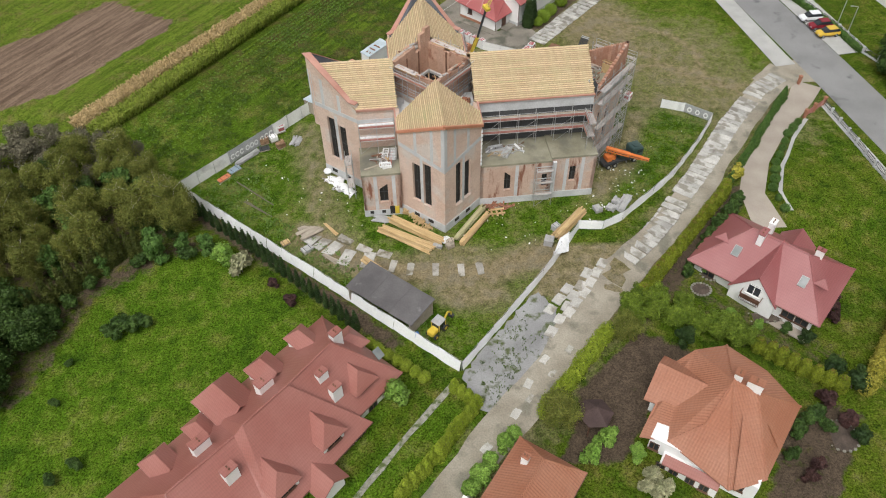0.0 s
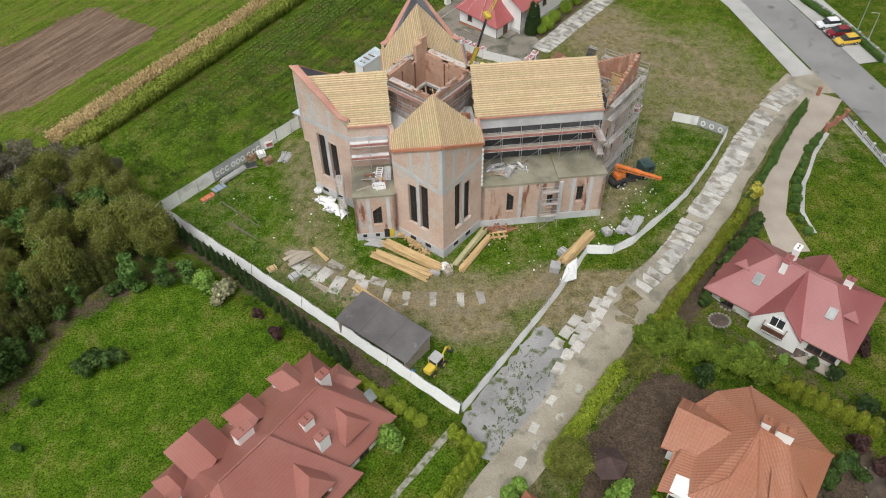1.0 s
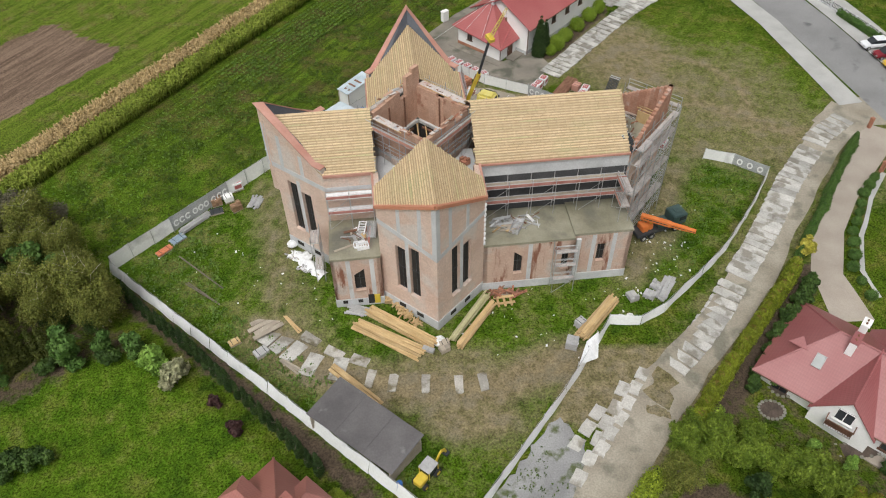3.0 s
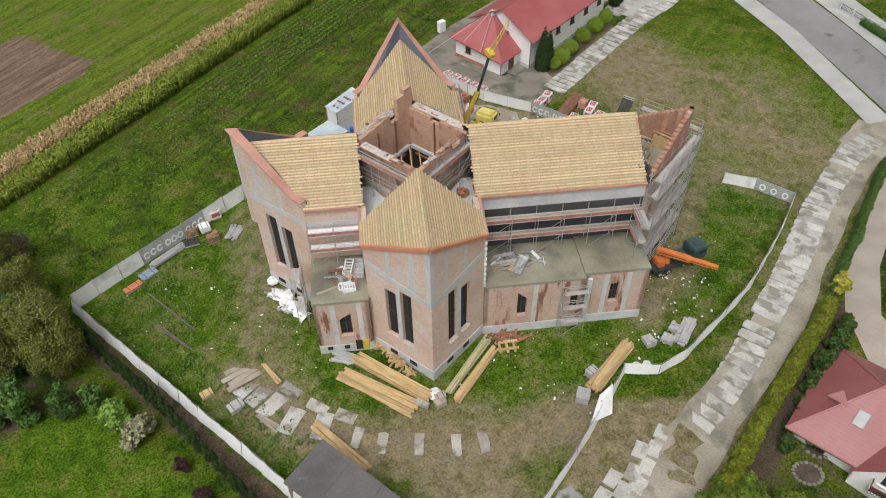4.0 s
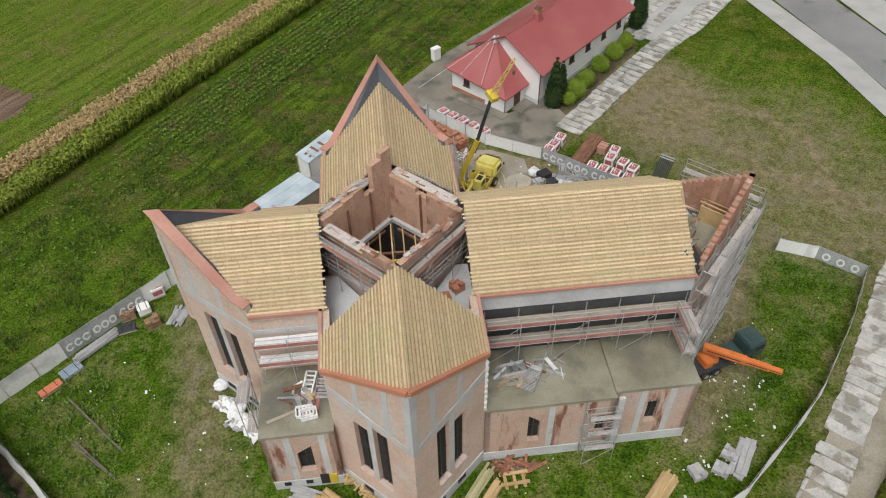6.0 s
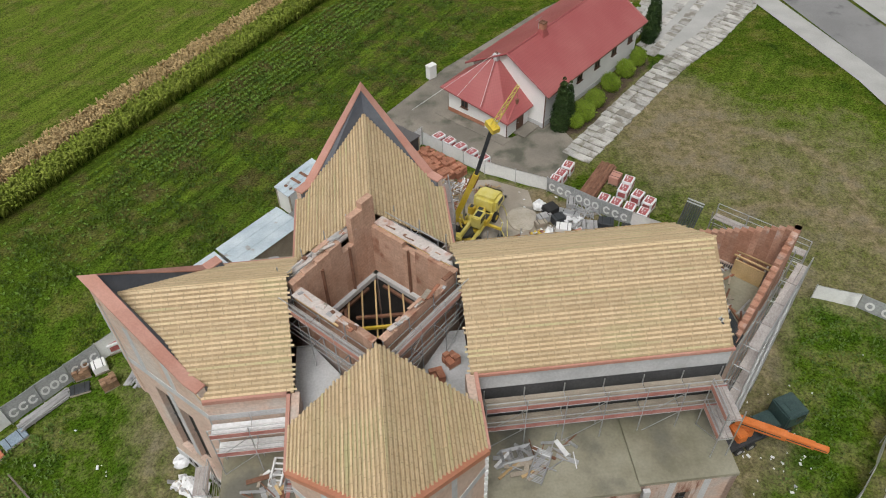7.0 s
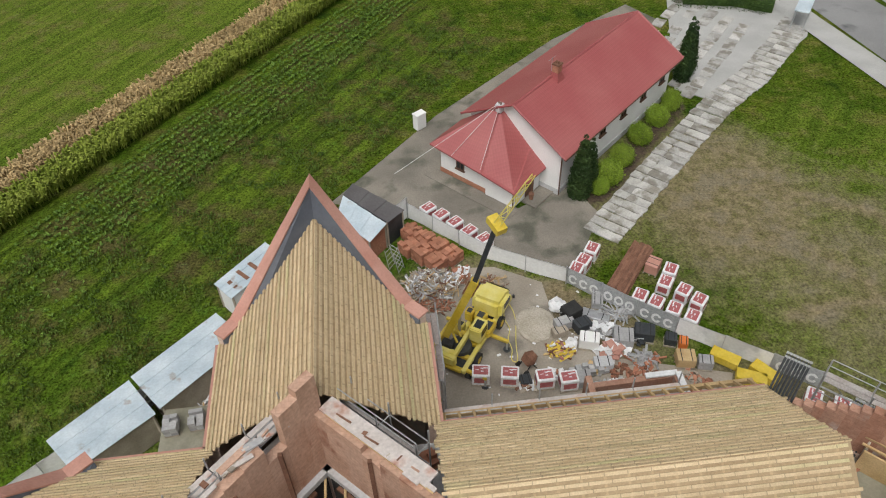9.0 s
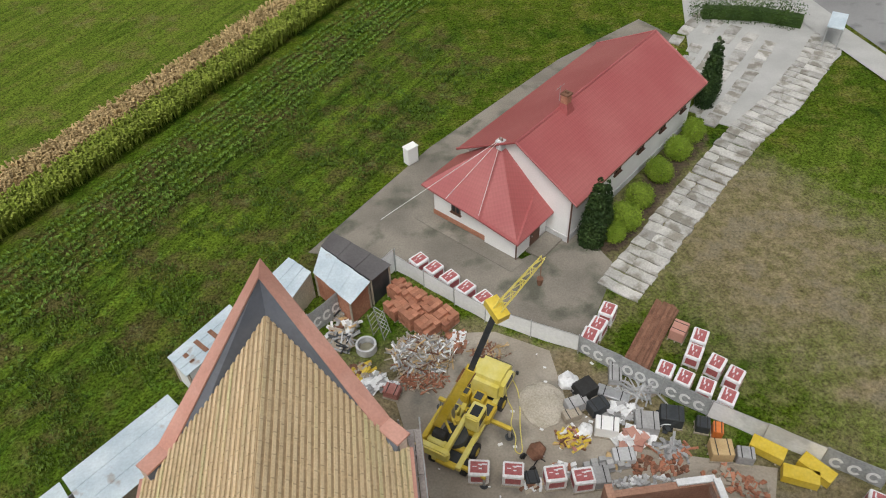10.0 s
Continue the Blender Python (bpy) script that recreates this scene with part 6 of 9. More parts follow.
tall = plant("tree", "tall dark-green columnar cypress beside the hall", "tree", leaf_mesh("crown", cone_blobs(6.8, 1.1), 8000, 0.13, LEAF_THUJA, 34, 1.0, 0.75), trunk_mesh("trunk", 4.0, 0.1, 1, BARK, 34), "cypresses by the hall")
planted(tall, [(16.0, 122.4, 0.95), (17.0, 123.6, 0.8), (29.6, 140.8, 1.1), (30.4, 142.0, 0.95)], 23, 0.95, 1.05)
LEAF_BALL = leaves("clipped_ball_foliage", (0.16, 0.25, 0.02), (0.24, 0.34, 0.038))
ball = plant("topiary", "round clipped green box ball beside the hall", "topiary", leaf_mesh("crown", [(0, 0, 1.0, 1.0)], 5500, 0.075, LEAF_BALL, 35, 1.0, 0.95), trunk_mesh("trunk", 0.8, 0.06, 1, BARK, 35), "clipped balls by the hall")
planted(ball, [(17.9, 122.9, 0.75), (18.9, 124.3, 1.15), (20.6, 126.9, 1.0), (22.9, 130.1, 1.0), (25.2, 133.0, 1.0), (27.2, 135.6, 1.0)], 24, 0.97, 1.03)
cube = plant("topiary", "clipped lime-green round bush in a garden row", "topiary", leaf_mesh("crown", [(0, 0, 0.6, 0.66)], 2600, 0.085, LEAF_LIME, 36, 0.95, 0.85), trunk_mesh("trunk", 0.5, 0.05, 1, BARK, 36), "clipped bushes by the fence")
planted(cube, line_spots([(-8.6, 51.6), (-1.2, 46.0)], 1.25, 0.05, 8), 25, 0.92, 1.05)
small_ball = plant("topiary", "small round box ball edging the driveway", "topiary", leaf_mesh("crown", [(0, 0, 0.5, 0.56)], 1400, 0.075, LEAF_MID, 37, 0.95, 0.85), trunk_mesh("trunk", 0.4, 0.04, 1, BARK, 37), "box balls by the driveway")
planted(small_ball, line_spots([(46.4, 73.2), (46.2, 77.4), (48.4, 83.0), (52.2, 89.4), (56.0, 93.8)], 1.7, 0.08, 9), 26, 0.9, 1.15)


def hedge(label, line, width, height, material, seed, density=1100):
    """A clipped hedge along a line: a solid dark-green core under a dense skin of leaves."""
    ob = thing("hedge", label, "hedge", Matrix.Identity(4))
    blobs = []
    rnd = random.Random(seed)
    for x, y in line_spots(line, width * 0.45, 0.08, seed):
        for z in (0.3, 0.75):
            blobs.append((x, y, height * z, width * rnd.uniform(0.46, 0.6)))
    length = sum(math.hypot(b[0] - a[0], b[1] - a[1]) for a, b in zip(line, line[1:]))
    piece("crown", leaf_mesh("crown", blobs, int(length * density), 0.115, material, seed, 0.9, 0.8), ob)
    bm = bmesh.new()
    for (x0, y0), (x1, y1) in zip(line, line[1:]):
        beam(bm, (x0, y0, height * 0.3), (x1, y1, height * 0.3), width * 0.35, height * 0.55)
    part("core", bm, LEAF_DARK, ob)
    return ob


hedge("clipped lime-green hedge between the garden and the lane", [(10.6, 42.2), (14.0, 46.4), (17.4, 50.6), (19.6, 53.4)], 1.7, 1.7, LEAF_LIME, 41)
hedge("tall golden-yellow clipped hedge", [(45.4, 44.6), (48.6, 48.6), (52.0, 53.0), (58, 62)], 1.6, 2.6, LEAF_YELLOW, 43)
thuja4 = plant("thuja", "fresh yellow-green thuja in the garden hedge", "hedge plant", leaf_mesh("crown", cone_blobs(2.6, 0.85), 3000, 0.11, LEAF_LIME, 48, 1.0, 0.75), trunk_mesh("trunk", 1.8, 0.05, 1, BARK, 48), "garden path hedge")
planted(thuja4, line_spots([(1.0, 45.4), (3.4, 43.4), (-0.2, 38.2), (-5.2, 32.4)], 0.9, 0.08, 12), 28, 0.85, 1.1)
hedge("low green hedge along the pavement fence", [(66, 133), (70.5, 120), (72, 112)], 0.9, 1.0, LEAF_MID, 45)
hedge("dark green shrubbery on the forecourt bed", [(34, 158), (40, 157), (44, 155)], 3.0, 2.2, LEAF_DARK, 47, 500)


def row_crop(name, label, material, strips, seed, height, leaf, lean):
    """Rows of blade-leaved plants: crossed tapering leaves round each stalk."""
    rnd = np.random.RandomState(seed)
    pts = []
    for (x0, y0), (x1, y1), count in strips:
        t = (np.arange(count) + rnd.rand(count) * 0.6) / count
        pts.append(np.stack([x0 + (x1 - x0) * t + rnd.randn(count) * 0.07, y0 + (y1 - y0) * t + rnd.randn(count) * 0.07], 1))
    p = np.concatenate(pts)
    k, per = len(p), 5
    base = np.repeat(p, per, 0)
    m = len(base)
    a = rnd.rand(m) * 2 * np.pi
    z0 = rnd.rand(m) * height * 0.5
    d = np.stack([np.cos(a), np.sin(a)], 1)
    n = np.stack([-d[:, 1], d[:, 0]], 1) * leaf * 0.25
    h = height * (0.75 + 0.5 * rnd.rand(m))
    reach = lean * (0.5 + rnd.rand(m))
    v = np.zeros((m, 4, 3))
    v[:, 0, :2], v[:, 0, 2] = base - n * 0.4, z0
    v[:, 1, :2], v[:, 1, 2] = base + d * reach[:, None] * 0.5 - n, z0 + h * 0.5
    v[:, 2, :2], v[:, 2, 2] = base + d * reach[:, None], z0 + h * (0.5 if lean > 0.3 else 0.62)
    v[:, 3, :2], v[:, 3, 2] = base + d * reach[:, None] * 0.5 + n, z0 + h * 0.5
    me = bpy.data.meshes.new(name)
    me.from_pydata(v.reshape(-1, 3).tolist(), [], np.arange(m * 4).reshape(-1, 4).tolist())
    me.materials.append(material)
    return tagged(new(name, me), label, "crop", "", "stuff")


def parallel(a, b, offs, gap):
    (x0, y0), (x1, y1) = a, b
    L = math.hypot(x1 - x0, y1 - y0)
    nx, ny = -(y1 - y0) / L, (x1 - x0) / L
    return [((x0 + nx * o, y0 + ny * o), (x1 + nx * o, y1 + ny * o), int(L / gap)) for o in offs]


CA, CB = (-51.6, 91.4), (-4.0, 168.5)
row_crop("maize_strip", "narrow strip of green ripening maize", CORN_GREEN, parallel(CA, CB, [0.0, 0.4, 0.8, 1.2, 1.6, 2.0, 2.4], 0.17), 51, 2.0, 0.42, 0.46)
row_crop("maize_strip", "narrow strip of dry tan maize", CORN_DRY, parallel((-52.6, 91.8), CB, [2.9, 3.3, 3.7, 4.1, 4.5, 4.9, 5.3], 0.17), 52, 1.8, 0.42, 0.46)
row_crop("beet_rows", "rows of leafy green beet plants", CROP, parallel((-33.5, 119.5), (-2.0, 170.5), [-1.3 - 0.86 * k for k in range(9)], 0.5), 53, 0.3, 0.42, 0.26)
row_crop("beet_rows", "thin rows of small beet plants", CROP, parallel((-50.0, 92.8), (-33.8, 119.0), [-1.6 - 0.95 * k for k in range(12)], 1.2), 54, 0.22, 0.36, 0.22)


def weeds(label, poly, count, seed, material, size, patchy=False):
    """Loose tufts of blades over a patch of ground, in drifts where patchy."""
    rnd = np.random.RandomState(seed)
    lo, hi = np.min(poly, 0), np.max(poly, 0)
    p = lo + rnd.rand(count * 4, 2) * (hi - lo)
    p = p[inside(p[:, 0], p[:, 1], poly)]
    if patchy:
        p = p[[noise.noise(Vector((x * 0.28, y * 0.28, 3.0))) + 0.5 * noise.noise(Vector((x * 0.9, y * 0.9, 7.0))) > 0.05 for x, y in p]]
    p = p[:count]
    base = np.repeat(p, 4, 0) + rnd.randn(len(p) * 4, 2) * 0.12
    m = len(base)
    a = rnd.rand(m) * 2 * np.pi
    d = np.stack([np.cos(a), np.sin(a)], 1)
    s = size * (0.5 + rnd.rand(m))[:, None]
    n = np.stack([-d[:, 1], d[:, 0]], 1) * s * 0.3
    v = np.zeros((m, 4, 3))
    v[:, 0, :2], v[:, 0, 2] = base, -0.05
    v[:, 1, :2], v[:, 1, 2] = base + d * s * 0.5 - n, 0.14 + s[:, 0] * 0.3
    v[:, 2, :2], v[:, 2, 2] = base + d * s, 0.08
    v[:, 3, :2], v[:, 3, 2] = base + d * s * 0.5 + n, 0.14 + s[:, 0] * 0.3
    me = bpy.data.meshes.new("weeds")
    me.from_pydata(v.reshape(-1, 3).tolist(), [], np.arange(m * 4).reshape(-1, 4).tolist())
    me.materials.append(material)
    return tagged(new("weeds", me), label, "weeds", "", "stuff")


weeds("tufts of rough grass in the field", [(-50, 88), (-36, 79.8), (-1, 121.5), (-6, 125), (10, 148), (-4, 160)], 9000, 61, FIELDWEED, 0.21, True)
weeds("tufts of rough grass beside the site fence", [(-34.5, 79), (-2, 52), (-1.6, 58), (-22, 73), (-27, 86)], 900, 62, WEED, 0.24)
weeds("low weeds rooted in the gravel", [(9.6, 56.6), (4.8, 50.8), (3.0, 47.0), (5.2, 43.0), (8.0, 46.6), (11.6, 52.2)], 110, 64, FIELDWEED, 0.17)
weeds("tufts of rough grass inside the fence", [(24, 73.5), (28, 77.5), (41, 94), (34, 96), (29, 86), (25, 78)], 250, 63, WEED, 0.2)

# ---- fence round the site ----
def fence_run(line, height, label, printed=(), seed=1, lean=0.0):
    """Steel posts carrying slack banner-mesh panels; printed marks the panels with a dark lettered band."""
    rnd = random.Random(seed)
    ob = thing("fence", label, "fence", Matrix.Identity(4))
    stops = line_spots(line, 2.6, 0.05, seed) + [line[-1]]
    mesh = bmesh.new()
    rod(mesh, (0, 0, -0.1), (0, 0, height + 0.12), 0.035, 0.035, 6)
    post = finish("post", mesh, STEEL)
    for x, y in stops:
        piece("post", post, ob, pose(x, y, 0, rnd.uniform(-2, 2), rnd.uniform(-2, 2), 0))
    for i, (a, b) in enumerate(zip(stops, stops[1:])):
        a, b = Vector(a), Vector(b)
        d = (b - a).normalized()
        n = Vector((-d.y, d.x))
        bm = bmesh.new()
        cols, rows = 6, 4
        grid = []
        ph = rnd.uniform(0, 6)
        for c in range(cols + 1):
            t = c / cols
            sag = 0.07 * math.sin(math.pi * t) * rnd.uniform(0.5, 1.3)
            p = a.lerp(b, t)
            grid.append([])
            for r in range(rows + 1):
                z = 0.06 + (height - sag - 0.06) * r / rows
                off = 0.04 * math.sin(ph + 5 * t + 2 * r / rows) + 0.05 + lean * (1 - r / rows)
                grid[-1].append(bm.verts.new((p.x + n.x * off, p.y + n.y * off, z)))
        for c in range(cols):
            for r in range(rows):
                bm.faces.new((grid[c][r], grid[c + 1][r], grid[c + 1][r + 1], grid[c][r + 1]))
        dark = i in printed
        pan = part("banner_panel", bm, BANNERDARK if dark else BANNER, ob, "dark printed banner mesh" if dark else "")
        if dark:
            for k in (0.2, 0.5, 0.8):
                p = a.lerp(b, k)
                side = -1 if (Vector((0, 60)) - p).dot(n) < 0 else 1
                for s in (-1, 1):
                    q = p + n * (0.17 * s + 0.05)
                    bm = bmesh.new()
                    gap = 2 if (i + int(k * 10)) % 3 else 0
                    arc = [2 * math.pi * (v + gap / 2) / 14 for v in range(15 - gap)]
                    ring = [[bm.verts.new((q.x + d.x * math.cos(w) * rr, q.y + d.y * math.cos(w) * rr, height * 0.5 + math.sin(w) * rr * 1.25)) for w in arc] for rr in (0.2, 0.38)]
                    for v in range(len(arc) - 1):
                        bm.faces.new((ring[0][v], ring[0][v + 1], ring[1][v + 1], ring[1][v]))
                    part("print_shape", bm, BANNER, pan)
        bm = bmesh.new()
        rod(bm, (a.x, a.y, height - 0.02), (b.x, b.y, height - 0.02), 0.02, 0.02, 5)
        part("top_rail", bm, STEEL, ob)
    return ob


fence_run([(1.9, 48.1), (-5.8, 54.3), (-16.0, 62.7), (-25.0, 69.9), (-36.1, 78.9)], 1.6, "white banner-mesh fence beside the thuja row", (), 1, 0.4)
fence_run([(-36.1, 78.9), (-27.2, 89.2), (-18.0, 100.0), (0.9, 120.2)], 2.3, "white banner-mesh fence along the field", (3, 4, 5, 9, 10, 11, 16, 17), 2)
fence_run([(0.9, 120.2), (7.4, 114.9), (13.5, 112.0)], 1.7, "pale banner-mesh fence behind the yard", (), 3)
fence_run([(13.5, 112.0), (20.7, 106.6), (29.4, 101.5)], 1.8, "pale banner-mesh fence with faded print", (0, 1, 2, 5, 6), 4)
fence_run([(34.6, 97.0), (38.0, 95.8), (41.5, 93.2)], 1.7, "banner-mesh fence beside the open ground", (1, 2), 5)
fence_run([(41.5, 93.2), (38.2, 87.8), (32.9, 80.6), (29.2, 76.8), (24.0, 71.9), (21.2, 70.2), (18.0, 70.4)], 1.5, "white banner-mesh fence along the lane", (), 6, 0.1)
fence_run([(18.0, 70.4), (16.3, 67.8), (14.2, 64.6), (12.4, 61.9), (7.7, 55.7), (1.9, 48.1)], 1.45, "white banner-mesh fence beside the gravel", (), 7, 0.15)
loose = thing("banner_sheet", "loose white banner sheet hung slack over the fence", "sheet", pose(15.2, 66.1, 0, 0, 0, 57))
part("sheet", sheet([(-2.2, 0.1, 1.3), (0.2, -1.0, 0.5), (2.3, 0.05, 1.75), (0.5, 0.55, 1.8)], 0.02), PLASTIC, loose)
for x in (-2.15, 0.1, 2.25):
    bm = bmesh.new()
    rod(bm, (x, 0.16, 0), (x, 0.16, 1.85), 0.04)
    part("post", bm, STEEL, loose)


# ---- scaffolds ----
def scaffold(name_label, m, bays, bay, depth, levels, rise, z0, plank_mat=PLANK, toe=None, decks=None, boards=3):
    ob = thing("scaffold", name_label, "scaffold", m, "site scaffolds")
    top = z0 + rise * levels + 0.9
    mesh = bmesh.new()
    rod(mesh, (0, 0, z0), (0, 0, top), 0.04, 0.04, 6)
    std = finish("standard", mesh, STEEL)
    mesh = bmesh.new()
    rod(mesh, (0, 0, 0), (bay, 0, 0), 0.03, 0.03, 6)
    led = finish("ledger", mesh, STEEL)
    mesh = bmesh.new()
    rod(mesh, (0, 0, 0), (0, depth, 0), 0.03, 0.03, 6)
    trans = finish("transom", mesh, STEEL)
    board = finish("deck_board", boxed(0.03, bay - 0.03, 0, depth / 3 - 0.03, 0, 0.05), plank_mat)
    toeb = finish("toe_board", boxed(0.03, bay - 0.03, -0.05, -0.02, 0.06, 0.4), toe or plank_mat)
    for i in range(bays + 1):
        for y in (0, depth):
            piece("standard", std, ob, pose(i * bay, y, 0))
        for k in range(1, levels + 1):
            piece("transom", trans, ob, pose(i * bay, 0, z0 + k * rise))
    for i in range(bays):
        for k in range(1, levels + 1):
            z = z0 + k * rise
            for y in (0, depth):
                piece("ledger", led, ob, pose(i * bay, y, z))
            piece("guard_rail", led, ob, pose(i * bay, 0, z + 0.5))
            piece("guard_rail", led, ob, pose(i * bay, 0, z + 0.95))
            if decks is None or k in decks:
                for b in range(boards):
                    piece("deck_board", board, ob, pose(i * bay, depth * b / 3, z + 0.04))
                if toe:
                    piece("toe_board", toeb, ob, pose(i * bay, 0, z + 0.04))
        if i % 2 == 0:
            for k in range(levels):
                bm = bmesh.new()
                rod(bm, (i * bay, -0.03, z0 + k * rise), ((i + 1) * bay, -0.03, z0 + (k + 1) * rise), 0.025, 0.025, 5)
                part("brace", bm, STEEL, ob)
    return ob


CH = pose(-1.15, 85.28, 0, 0, 0, 5.6)
scaffold("grey steel scaffold with red toe boards along the nave wall", CH @ pose(5.9, -6.6, 0), 6, 2.45, 1.0, 2, 2.0, 6.86, GREYWOOD, REDSTEEL)
scaffold("short steel scaffold at the end of the nave", CH @ pose(19.6, -6.6, 0, 0, 0, -90), 1, 2.4, 1.0, 2, 2.0, 7.1, PLANK, COPING)
scaffold("tall steel scaffold round the raw brick prow", CH @ pose(21.9, -6.4, 0, 0, 0, 46), 4, 2.1, 1.1, 7, 2.0, 0.0, PLANK, None, (2, 4, 6, 7), 2)
scaffold("steel scaffold beside the prow's far wall", CH @ pose(28.3, 1.0, 0, 0, 0, 136), 3, 2.1, 1.0, 7, 2.0, 0.0, PLANK, None, (5, 7), 2)
scaffold("small steel scaffold tower against the aisle", CH @ pose(12.6, -11.75, 0), 1, 2.3, 1.0, 3, 2.0, 0.0, PLANK, None, (1, 2, 3), 1)
scaffold("steel scaffold with white boards above the aisle roof", CH @ pose(-10.2, -6.6, 0), 2, 2.3, 1.0, 2, 2.0, 7.26, PLASTIC, REDSTEEL)
scaffold("steel scaffold hung with white film at the corner", CH @ pose(-11.6, -7.2, 0, 0, 0, 90), 1, 2.0, 0.9, 3, 2.0, 0.0, PLANK, PLASTIC, (1, 3))
scaffold("steel scaffold along the tower's open wall", CH @ pose(-5.6, -1.0, 0, 0, 0, -45), 3, 2.2, 0.9, 2, 1.9, 11.95, PLANK, COPING, (2,), 2)
scaffold("steel scaffold beside the tower and the nave", CH @ pose(0.9, -5.6, 0, 0, 0, 45), 3, 2.2, 0.9, 2, 1.9, 11.95, PLANK, COPING, (2,), 2)
scaffold("steel scaffold inside the tower's back wall", CH @ pose(1.0, 5.6, 0, 0, 0, -45), 2, 2.2, 0.8, 2, 1.9, 11.95, PLANK, None, (2,), 1)
scaffold("steel scaffold with planks behind the tower", CH @ pose(-5.2, 0.9, 0, 0, 0, 45), 3, 2.0, 0.9, 2, 1.9, 11.95, PALEBOARD, None, (1, 2), 3)
scaffold("steel scaffold with pale boards along the far eave", CH @ pose(5.7, 6.35, 0), 5, 2.4, 0.9, 2, 2.6, 6.42, PALEBOARD, COPING, (2,), 3)
scaffold("narrow steel scaffold beside the north arm", CH @ pose(5.9, 8.4, 0, 0, 0, 90), 2, 2.2, 0.9, 3, 2.0, 6.5, PLANK, REDSTEEL, (3,))
# white coping boards on the tower walls
for p, q, z in (((0.5, 4.9), (4.6, 0.8), 16.66), ((-4.6, -0.5), (-2.2, -2.9), 16.46)):
    ob = thing("coping_board", "pale dusty formwork sheet lying on the brickwork", "board", CH)
    bm = bmesh.new()
    beam(bm, (*p, z + 0.06), (*q, z + 0.06), 0.8, 0.1)
    part("sheet", bm, PALEBOARD, ob)
    bm = bmesh.new()
    beam(bm, (p[0], p[1] - 0.5, z + 0.02), (q[0], q[1] - 0.5, z + 0.02), 0.1, 0.1)
    part("batten", bm, TIMBER, ob)


# ---- stacks, pallets and clutter ----
def pallet_base(parent, w=1.2, d=1.0, mat=None):
    for y in (-d / 2 + 0.06, 0, d / 2 - 0.06):
        part("runner", boxed(-w / 2, w / 2, y - 0.05, y + 0.05, 0, 0.1), mat or GREYWOOD, parent)
    for i in range(5):
        x = -w / 2 + w * (i + 0.5) / 5
        part("slat", boxed(x - 0.07, x + 0.07, -d / 2, d / 2, 0.102, 0.124), mat or GREYWOOD, parent)


def wrapped_pallet(m, h=1.05, seed=0):
    ob = thing("brick_pallet", "pallet of bricks in white film with red print", "pallet", m, "wrapped brick pallets")
    pallet_base(ob, 1.3, 1.1)
    bm = boxed(-0.62, 0.62, -0.52, 0.52, 0.13, 0.13 + h)
    bmesh.ops.bevel(bm, geom=bm.edges[:], offset=0.05, segments=2, affect="EDGES")
    w = part("wrapped_load", bm, PLASTIC, ob)
    part("print", boxed(-0.5, 0.5, -0.36, 0.36, 0.134 + h, 0.139 + h), PALLETRED, w)
    for i in range(6):
        x, y = random.uniform(-0.4, 0.3), random.uniform(-0.3, 0.2)
        part("print_bar", boxed(x, x + random.uniform(0.1, 0.34), y, y + random.uniform(0.04, 0.1), 0.141 + h, 0.144 + h), PLASTIC, w)
    for y in (-0.524, 0.524):
        part("print", boxed(-0.45, 0.45, y - 0.004, y + 0.004, 0.4, 0.95), PALLETRED, w)
    for x in (-0.624, 0.624):
        part("print", boxed(x - 0.004, x + 0.004, -0.36, 0.36, 0.4, 0.95), PALLETRED, w)
    return ob


spots = [(2.7, 120.3), (3.8, 119.4), (4.95, 118.4), (6.1, 117.3), (7.3, 116.3), (18.7, 109.6), (19.75, 108.9), (20.95, 108.2), (22.1, 107.4), (20.9, 110.9), (22.1, 110.0), (23.0, 109.0), (21.6, 112.2), (15.0, 113.5), (15.9, 114.8), (14.3, 112.6), (28.3, 100.2), (29.9, 99.5)]
first = wrapped_pallet(pose(*spots[0], 0.0, 0, 0, 40))
for i, (x, y) in enumerate(spots[1:]):
    copy_thing(first, pose(x, y, 0, 0, 0, (40 if i < 4 else 57) + random.uniform(-5, 5)))
for x, y in ((6.3, 103.0), (8.3, 102.8), (10.7, 102.5), (12.3, 102.3)):
    copy_thing(first, pose(x, y, 0, 0, 0, random.uniform(-8, 8)))
copy_thing(first, pose(-24.6, 92.7, 0, 0, 0, 30))


def brick_stack(m, nx, ny, nz, material, label, size=(0.5, 0.25, 0.24), group="", loss=0.06, mess=3.0):
    """A stack of separate blocks, a little out of line, on a pallet."""
    ob = thing("block_stack", label, "block stack", m, group)
    w, d = nx * size[0], ny * size[1]
    pallet_base(ob, w, d)
    me = finish("brick", boxed(-size[0] / 2 + 0.006, size[0] / 2 - 0.006, -size[1] / 2 + 0.006, size[1] / 2 - 0.006, 0, size[2] - 0.008), material)
    for k in range(nz):
        for i in range(nx):
            for j in range(ny):
                if k == nz - 1 and random.random() < loss * 6:
                    continue
                piece("brick", me, ob, pose((i + 0.5) * size[0] - w / 2 + random.uniform(-0.02, 0.02), (j + 0.5) * size[1] - d / 2, 0.126 + k * size[2], 0, 0, random.uniform(-mess, mess)))
    return ob


